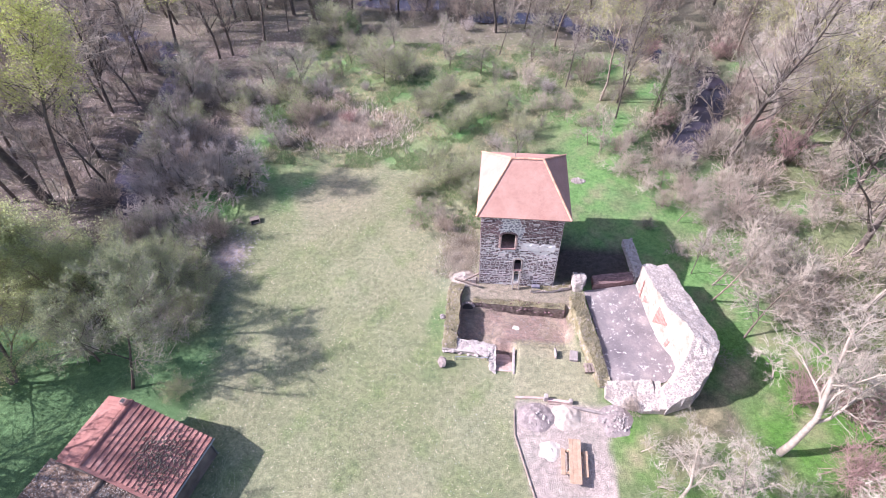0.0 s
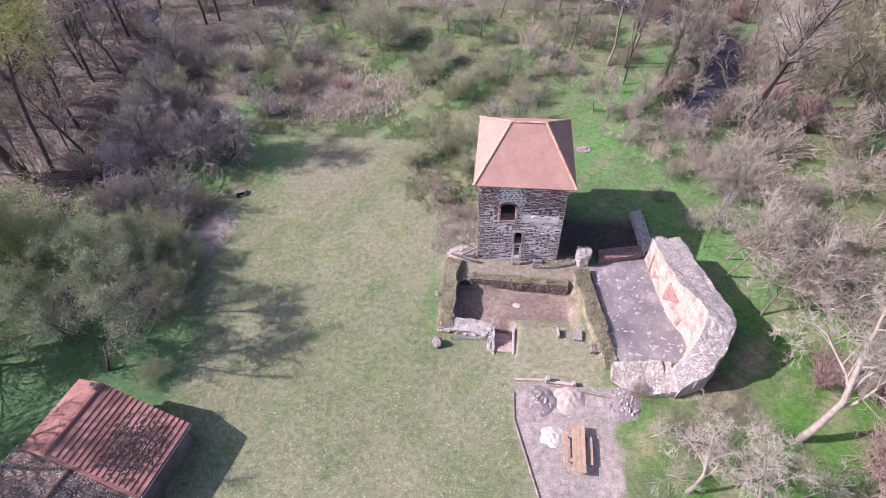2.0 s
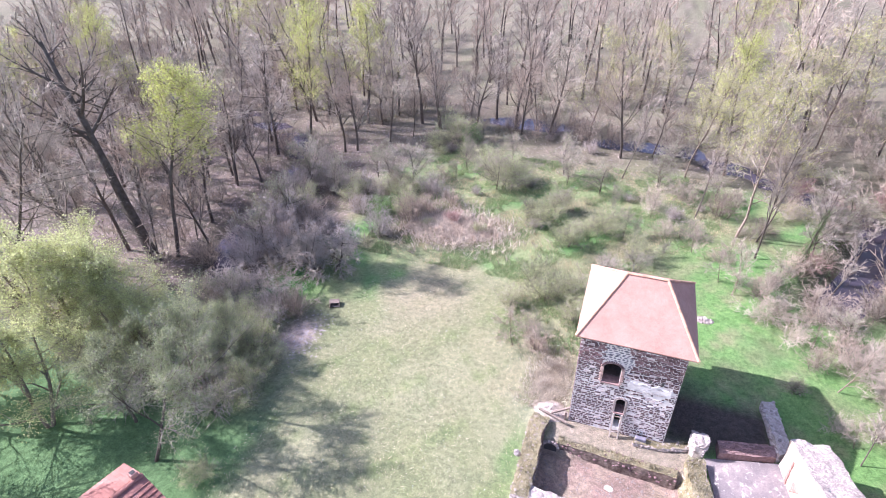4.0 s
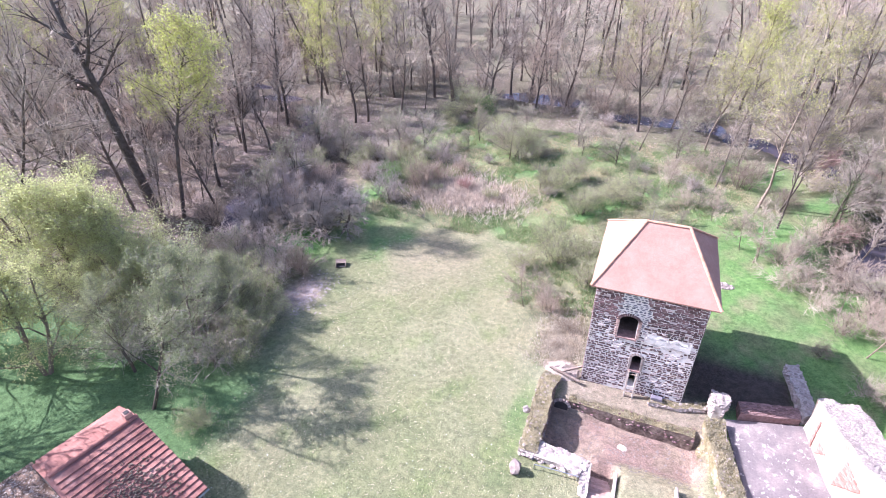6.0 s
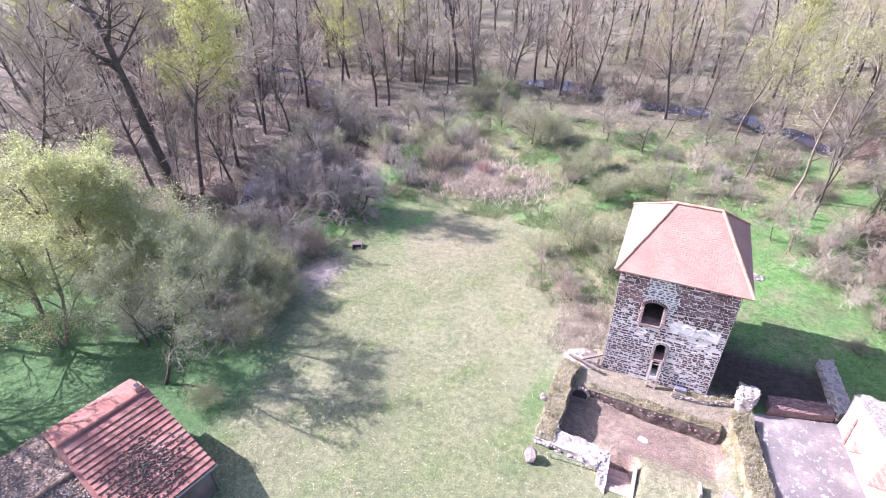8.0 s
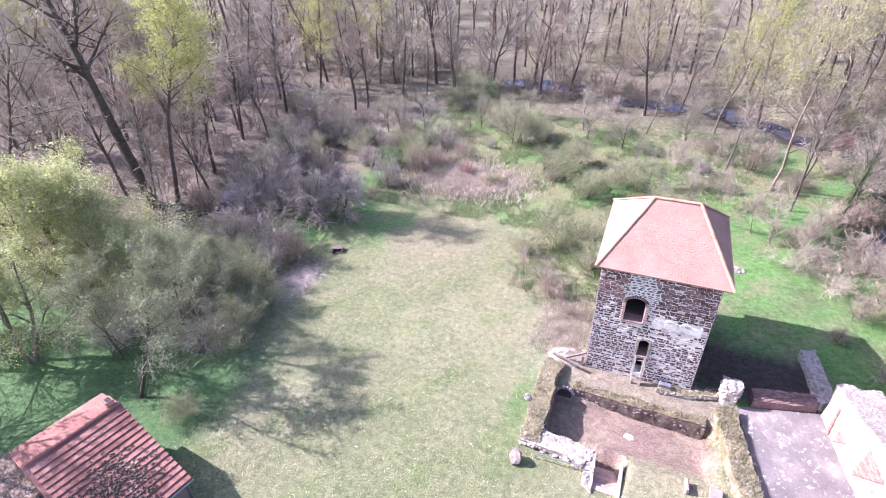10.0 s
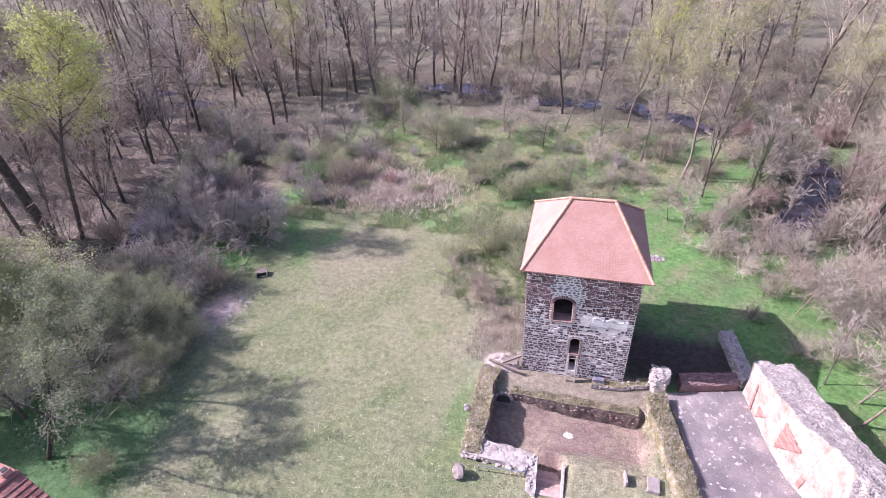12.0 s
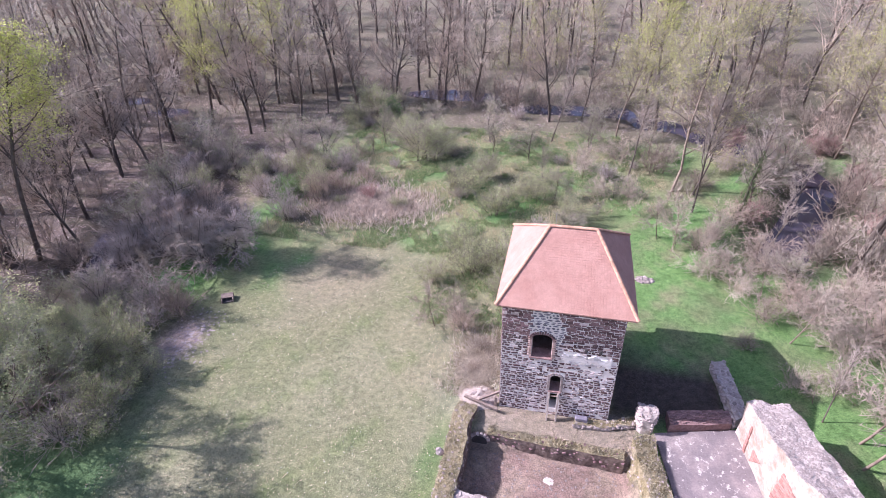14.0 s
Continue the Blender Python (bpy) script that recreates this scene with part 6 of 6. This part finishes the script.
# shrubs
for key, x, y, s in (
        ("shrub_grey", -36.5, 44.0, 1.5), ("shrub_grey_b", -40, 41, 1.4), ("shrub_grey", -43, 45, 1.5), ("shrub_brown", -46, 41, 1.3), ("shrub_grey", -33, 44.5, 1.3), ("shrub_grey", -38.5, 37, 1.2),
        ("shrub_brown", -41, 35.5, 1.5), ("shrub_grey", -36.5, 34.2, 1.2), ("shrub_olive", -33, 31.5, 1.3), ("shrub_olive", -37.5, 29, 1.4), ("shrub_grey", -31, 33.5, 1.0), ("shrub_olive", -31.0, 28.5, 1.2), ("shrub_brown", -31.5, 24.0, 1.4), ("shrub_grey", -29, 22.5, 1.2),
        ("shrub_grey", -43, 52, 1.6), ("shrub_grey", -40, 49, 1.5), ("shrub_grey", -45, 58, 1.5), ("shrub_brown", -38, 53, 1.2), ("shrub_grey", -41, 62, 1.3), ("shrub_olive", -36, 60, 1.2), ("shrub_green", -30, 58, .9), ("shrub_olive", -28, 61, 1.0),
        ("shrub_brown", -24, 60, 1.0), ("shrub_brown", -22, 63, .9), ("shrub_red", -20.2, 58.8, .7), ("shrub_olive", -16.5, 57.5, .5), ("shrub_olive", -23.5, 57, .45), ("shrub_olive", -16.5, 71, 1.6), ("shrub_olive", -19, 74, 1.6), ("shrub_olive", -14.5, 74, 1.3), ("shrub_olive", -30, 88.5, 1.7), ("shrub_green", -27, 88, 1.0), ("shrub_olive", -32, 84, 1.2), ("shrub_olive", -22, 79, 1.2),
        ("shrub_olive", -10, 62, 1.2), ("shrub_olive", -8, 66, 1.2), ("shrub_olive", -5, 58, 1.1), ("shrub_olive", -5.5, 46.5, 1.2), ("shrub_olive", -2.5, 48, 1.2), ("shrub_olive", -7.5, 50, 1.0), ("shrub_olive", -2.5, 44, .9), ("shrub_olive", -9.0, 44.5, .8), ("shrub_pale", -6.2, 41.0, .8), ("shrub_brown", -5, 38.5, .7),
        ("shrub_pale", 1, 52.8, .8), ("shrub_olive", 3, 58, 1.0), ("shrub_olive", -1, 62, 1.1), ("shrub_pale", 6, 64, 1.0), ("shrub_pale", 4, 72, 1.3), ("shrub_pale", 9, 75, 1.4), ("shrub_brown", 13, 72, 1.3), ("shrub_red", 34.5, 68, 1.2), ("shrub_brown", 28.5, 57, 1.0), ("shrub_brown", 33.5, 67, 1.2), ("shrub_red", 35.5, 53.8, 1.6), ("shrub_red", 33, 58, 1.4),
        ("shrub_brown", 31, 48.6, 1.4), ("shrub_pale", 27, 47, 1.2), ("shrub_pale", 23.5, 46, 1.1), ("shrub_brown", 27, 43, 1.2), ("shrub_pale", 24, 40.5, 1.1), ("shrub_pale", 28, 38, 1.3), ("shrub_brown", 31, 34, 1.2), ("shrub_pale", 19.5, 37.5, .55), ("shrub_pale", 25.5, 33.5, 1.0), ("shrub_brown", 21, 53, 1.1), ("shrub_pale", 18, 48, .9),
        ("shrub_pale", 20.0, 24.0, .6), ("shrub_red", 27.8, 14.8, 1.5), ("shrub_red", 25.8, 20.5, 1.3), ("shrub_red", 30, 19, 1.4), ("shrub_pale", 31, 25, 1.3), ("shrub_pale", 28.5, 28.5, 1.1), ("shrub_brown", 33, 15, 1.4),
        ("shrub_pale", -3.2, 34.2, .4), ("shrub_pale", -2.6, 36.5, .5), ("shrub_grey", -36, 20, 1.2), ("shrub_olive", -25.5, 16.8, .7), ("shrub_brown", 12.3, 18.6, .4)):
    put(key, x, y, s)

# thickets along the edge of the clearing
hedge = random.Random(14)
n_hedge = 0
while n_hedge < 62:
    x, y = hedge.uniform(-46, -24), hedge.uniform(19, 66)
    if x > -27.5 - 1.5 * math.sin(y * 0.4) + max(0, y - 52) * 0.5 or (y < 24 and x > -31) or (y < 21 and x < -32):
        continue
    if ((x + 33.2) / 4) ** 2 + ((y - 39.6) / 3.4) ** 2 < 1 or math.hypot(x + 27, y - 38.5) < 3.2:
        continue
    n_hedge += 1
    put(hedge.choice(["shrub_grey", "shrub_grey_b", "shrub_grey_b", "shrub_brown", "shrub_olive"] if y > 33 else ["shrub_olive", "shrub_olive", "shrub_grey_b", "shrub_green"]), x, y, hedge.uniform(0.75, 1.25))
n_hedge = 0
while n_hedge < 64:
    x, y = hedge.uniform(13, 48), hedge.uniform(9, 78)
    if (y < 26 and x < 33) or (x < 21.5 and 17.5 < y < 45) or (x < 26 and 22 < y < 34) or x > 24 + 0.55 * y or (x < 20 and y > 40 and hedge.random() < 0.6) or float(to_line(x, y, MOAT_EAST)) < 4.5:
        continue
    n_hedge += 1
    put(hedge.choice(["shrub_pale", "fruit_pale", "shrub_brown", "shrub_pale", "shrub_red", "fruit_pale", "hazy"] if y < 32 else ["shrub_brown", "shrub_pale", "fruit", "shrub_brown", "hazy", "fruit"]), x, y, hedge.uniform(0.7, 1.2))
n_hedge = 0
while n_hedge < 26:
    x, y = hedge.uniform(16, 31), hedge.uniform(35, 58)
    if (x < 20 and y < 40) or float(to_line(x, y, MOAT_EAST)) < 4:
        continue
    n_hedge += 1
    put(hedge.choice(["shrub_brown", "fruit", "hazy", "fruit", "shrub_brown"]), x, y, hedge.uniform(0.4, 0.85))
n_hedge = 0
while n_hedge < 22:
    x, y = hedge.uniform(18, 40), hedge.uniform(50, 84)
    if not 2.3 < float(to_line(x, y, MOAT_EAST)) < 5.5:
        continue
    n_hedge += 1
    put(hedge.choice(["shrub_red", "hazy", "shrub_brown", "shrub_brown"]), x, y, hedge.uniform(0.6, 1.15))
n_hedge = 0
while n_hedge < 22:
    x, y = hedge.uniform(-56, -36), hedge.uniform(30, 72)
    if not 2.2 < float(to_line(x, y, MOAT_WEST)) < 6.0 or float(to_line(x + 1, y, MOAT_WEST)) < float(to_line(x, y, MOAT_WEST)):
        continue
    n_hedge += 1
    put(hedge.choice(["shrub_grey", "shrub_grey_b", "hazy", "shrub_grey"]), x, y, hedge.uniform(0.9, 1.5))
n_hedge = 0
while n_hedge < 70:
    x, y = hedge.uniform(-36, 18), hedge.uniform(52, 94)
    if float(to_line(x, y, MOAT_EAST)) < 3 or ((x + 19) / 9) ** 2 + ((y - 56) / 5) ** 2 < 1 or (y < 58 and -16 < x < -6):
        continue
    n_hedge += 1
    put(hedge.choice(["shrub_olive", "hazy", "shrub_grey_b", "shrub_pale", "hazy", "shrub_grey"]), x, y, hedge.uniform(0.3, 0.8))

# the wood beyond the moat
wood = random.Random(4)
spots, far_stand = [], []
tries = 0
while len(spots) < 330 and tries < 30000:
    tries += 1
    x, y = wood.uniform(-190, 130), wood.uniform(20, 200)
    if on_isle(x, y) or abs(x + 5) > 24 + (0.95 if x > 0 else 1.2) * y or (y > 150 and wood.random() < 0.3) or (x > -44 and y < 80 and x < 34) or (x < -60 and y < 31) or (x >= 34 and y < 24):
        continue
    if float(np.minimum(to_line(x, y, MOAT_WEST), to_line(x, y, MOAT_EAST))) < 4.5:
        continue
    if any((x - a) ** 2 + (y - b) ** 2 < (9.5 if y < 105 else 16) for a, b in spots):
        continue
    spots.append((x, y))
    r = wood.random()
    if x > 0 and y < 95:
        key = wood.choice(["budding", "budding", "far_b", "far_b", "far_c", "pole_b"])
    else:
        key = "yellow" if r < 0.035 else wood.choice(["far_a", "far_b", "far_c", "far_a", "pole_a", "pole_b"])
    if (y > 100 or x < -95) and key.startswith(("far", "pole")):
        key = wood.choice(["stand_a", "stand_b", "stand_c", "stand_a"])
        far_stand.append((key, Matrix.Translation((x, y, float(height(x, y)))) @ Matrix.Rotation(wood.uniform(0, 6.28), 4, "Z") @ Matrix.Diagonal((*[wood.uniform(0.9, 1.2)] * 3, 1))))
        continue
    put(key, x, y, wood.uniform(0.85, 1.2), wood.uniform(0, 5), wood.uniform(0, 360))
woodland = thing("woodland", "dense stand of bare brown trees far off", "woodland", kind="stuff")
for key in sorted({k for k, _ in far_stand}):
    joined("trunk_mass", [(PLANTS[key][0], m) for k, m in far_stand if k == key], woodland, PLANTS[key][0].materials[0])
    joined("crown_mass", [(PLANTS[key][1], m) for k, m in far_stand if k == key], woodland, PLANTS[key][1].materials[0])
n_west = 0
while n_west < 84:
    x, y = wood.uniform(-160, -52), wood.uniform(41, 100)
    if abs(x + 5) > 48 + 1.3 * y or float(to_line(x, y, MOAT_WEST)) < 3.5 or any((x - a) ** 2 + (y - b) ** 2 < 8 for a, b in spots):
        continue
    n_west += 1
    spots.append((x, y))
    put("yellow" if wood.random() < 0.04 else wood.choice(["stand_a", "stand_b"] if x < -85 else ["far_a", "far_c", "pole_a", "pole_b", "far_a"]), x, y, wood.uniform(0.7, 1.1), wood.uniform(0, 7), wood.uniform(0, 360))
count, thicket = 0, []
while count < 480:
    x, y = wood.uniform(-170, 85), wood.uniform(24, 135)
    if on_isle(x, y) or abs(x + 5) > 34 + (1.0 if x > 0 else 1.3) * y or (x > -46 and y < 90 and x < 26) or (x < -60 and y < 28) or float(np.minimum(to_line(x, y, MOAT_WEST), to_line(x, y, MOAT_EAST))) < 2.6:
        continue
    if float(wave(x, y, 0.21, 5.0)) < -0.35:
        continue
    count += 1
    thicket.append(("brush_b" if (x > 0 and wood.random() < 0.7) or wood.random() < 0.2 else "brush_a", x, y, wood.uniform(0.6, 1.35)))
count = 0
while count < 90:
    x, y = wood.uniform(24, 80), wood.uniform(50, 112)
    if abs(x + 5) > 30 + 1.0 * y or float(to_line(x, y, MOAT_EAST)) < 2.6:
        continue
    count += 1
    thicket.append(("brush_b" if wood.random() < 0.7 else "brush_a", x, y, wood.uniform(0.6, 1.2)))
count = 0
while count < 70:
    x, y = wood.uniform(-110, 70), wood.uniform(40, 130)
    if on_isle(x, y) or abs(x + 5) > 26 + 0.98 * y or (x > -44 and y < 78 and x < 30):
        continue
    count += 1
    thicket.append((wood.choice(["brush_a", "brush_b"]), x, y, wood.uniform(0.6, 0.9)))
undergrowth = thing("undergrowth", "leafless undergrowth of thin saplings between the trees", "undergrowth", kind="stuff")
for key in ("brush_a", "brush_b"):
    at = [Matrix.Translation((x, y, float(height(x, y)))) @ Matrix.Rotation(wood.uniform(0, 6.28), 4, "Z") @ Matrix.Scale(s, 4) for k, x, y, s in thicket if k == key]
    for k, name in ((0, "stem_mass"), (1, "twig_mass")):
        joined(name, [(PLANTS[key][k], m) for m in at], undergrowth, PLANTS[key][k].materials[0])


# ---------------------------------------------------------------- grass, reeds, litter and flowers


def tufts(name, label, category, seed, count, where, material, size, wide, blades=3, flat=False):
    """Many small blades or leaves scattered where the plan allows."""
    r = np.random.default_rng(seed)
    out = []
    got = 0
    while got < count:
        x, y, keep = where(r, count)
        x, y = x[keep], y[keep]
        out.append(np.stack((x, y), -1))
        got += len(x)
        if not len(x):
            break
    p = np.concatenate(out)[:count]
    p = np.repeat(p, blades, 0) + r.normal(0, size * 0.35, (len(p) * blades, 2)) * (blades > 1)
    n = len(p)
    z = height(p[:, 0], p[:, 1])
    a = r.uniform(0, 2 * math.pi, n)
    s = size * r.uniform(0.5, 1.4, n)
    side = np.stack((np.cos(a), np.sin(a), np.zeros(n)), -1) * (s * wide)[:, None]
    tip_xy = r.normal(0, 0.45 if not flat else 1.0, (n, 2)) * s[:, None]
    base = np.stack((p[:, 0], p[:, 1], z + (0.02 if flat else -0.01)), -1)
    tip = base + np.concatenate((tip_xy, (s * (0.12 if flat else 0.8))[:, None]), 1)
    midp = (base + tip) / 2 + np.array([0, 0, 1]) * (s * 0.12)[:, None]
    verts = np.stack((base - side * .6, base + side * .6, midp + side, tip, midp - side), 1).reshape(-1, 3)
    return tagged(new(name, mesh_np(name, verts, np.arange(n * 5), np.full(n, 5), material)), label, category, kind="stuff")


def lawn_spot(r, n):
    x, y = r.uniform(-30, 3, n), r.uniform(6, 52, n)
    return x, y, (x > -25 + 0.5 * np.maximum(y - 44, 0)) & ~((x > -4.2) & (y > 22.5)) & ~((x > 2.5) & (y < 22))


def lush_spot(r, n):
    x, y = r.uniform(6, 34, n), r.uniform(6, 64, n)
    ruin = (x < 19.2) & (y < 34) & (y > 18)
    return x, y, ~ruin & ~((x < 11) & (y < 20)) & ~((x < 15) & (y < 37)) & (wave(x, y, 0.23, 0.7) > -0.45)


def rough_spot(r, n):
    x, y = r.uniform(-30, 14, n), r.uniform(38, 84, n)
    return x, y, ~((y < 49) & (x < -9)) & ~((x > -2) & (y < 39)) & ~((x > 5) & (y < 60)) & (wave(x, y, 0.71, 2.0) > -0.3)


def green_spot(r, n):
    x, y, keep = rough_spot(r, n)
    return x, y, keep & (wave(x, y, 0.33, 6.1) > 0)


def reed_spot(r, n):
    x, y = r.normal(-20, 3.6, n), r.normal(57.5, 2.2, n)
    return x, y, y > 49


def ruin_spot(r, n):
    x, y = r.uniform(-6.5, 10, n), r.uniform(19, 40, n)
    a = (x > 2.9) & (x < 9.6) & (y > 19.2) & (y < 25.4)
    b = (x > -1.5) & (x < 8) & (y > 29.3) & (y < 31.6)
    c = (x < -1.2) & (y > 31.5) & (x > -5)
    return x, y, a | b | c


def straw_spot(r, n):
    x, y = r.normal(-3.0, 1.0, n), r.normal(34.5, 2.0, n)
    return x, y, (x < -1.2) & (y > 31.5)


def litter_spot(r, n):
    x, y = r.uniform(-95, -34, n), r.uniform(28, 92, n)
    return x, y, to_line(x, y, MOAT_WEST) > 3.5


def far_spot(r, n):
    x, y = r.uniform(-70, 30, n), r.uniform(78, 130, n)
    return x, y, to_line(x, y, MOAT_EAST) > 4


tufts("grass", "short pale meadow grass", "grass", 1, 16000, lawn_spot, GRASS_BLADE, 0.075, 0.25, 2)
tufts("dry_grass", "bleached dry blades in short meadow grass", "grass", 13, 15000, lawn_spot, GRASS_DRY, 0.08, 0.3, 1, True)
tufts("daisies", "small white meadow flowers", "flowers", 2, 1500, lawn_spot, PETAL, 0.04, 0.5, 1, True)
tufts("lush_grass", "lush bright green spring grass", "grass", 3, 16000, lush_spot, GRASS_GREEN, 0.09, 0.25, 2)
tufts("rough_grass", "dry bleached tussock grass", "grass", 4, 24000, rough_spot, GRASS_DRY, 0.26, 0.06, 2)
tufts("rough_green", "green weeds among dry grass", "grass", 5, 30000, green_spot, GRASS_WEED, 0.26, 0.14, 2)
tufts("reeds", "flattened reddish dry reeds", "reeds", 6, 3200, reed_spot, REED, 0.75, 0.05)
tufts("bank_grass", "yellow dry grass on ruin banks", "grass", 7, 6000, ruin_spot, GRASS_BANK, 0.085, 0.18, 2)
tufts("leaf_litter", "fallen brown leaves on the wood floor", "leaf litter", 8, 32000, litter_spot, LITTER, 0.17, 0.4, 1, True)
tufts("leaf_litter", "fallen leaves on the far wood floor", "leaf litter", 9, 9000, far_spot, LITTER, 0.22, 0.4, 1, True)
tufts("straw", "pale dry straw and weeds at a tower foot", "grass", 12, 2600, straw_spot, STRAW, 0.34, 0.06, 3)
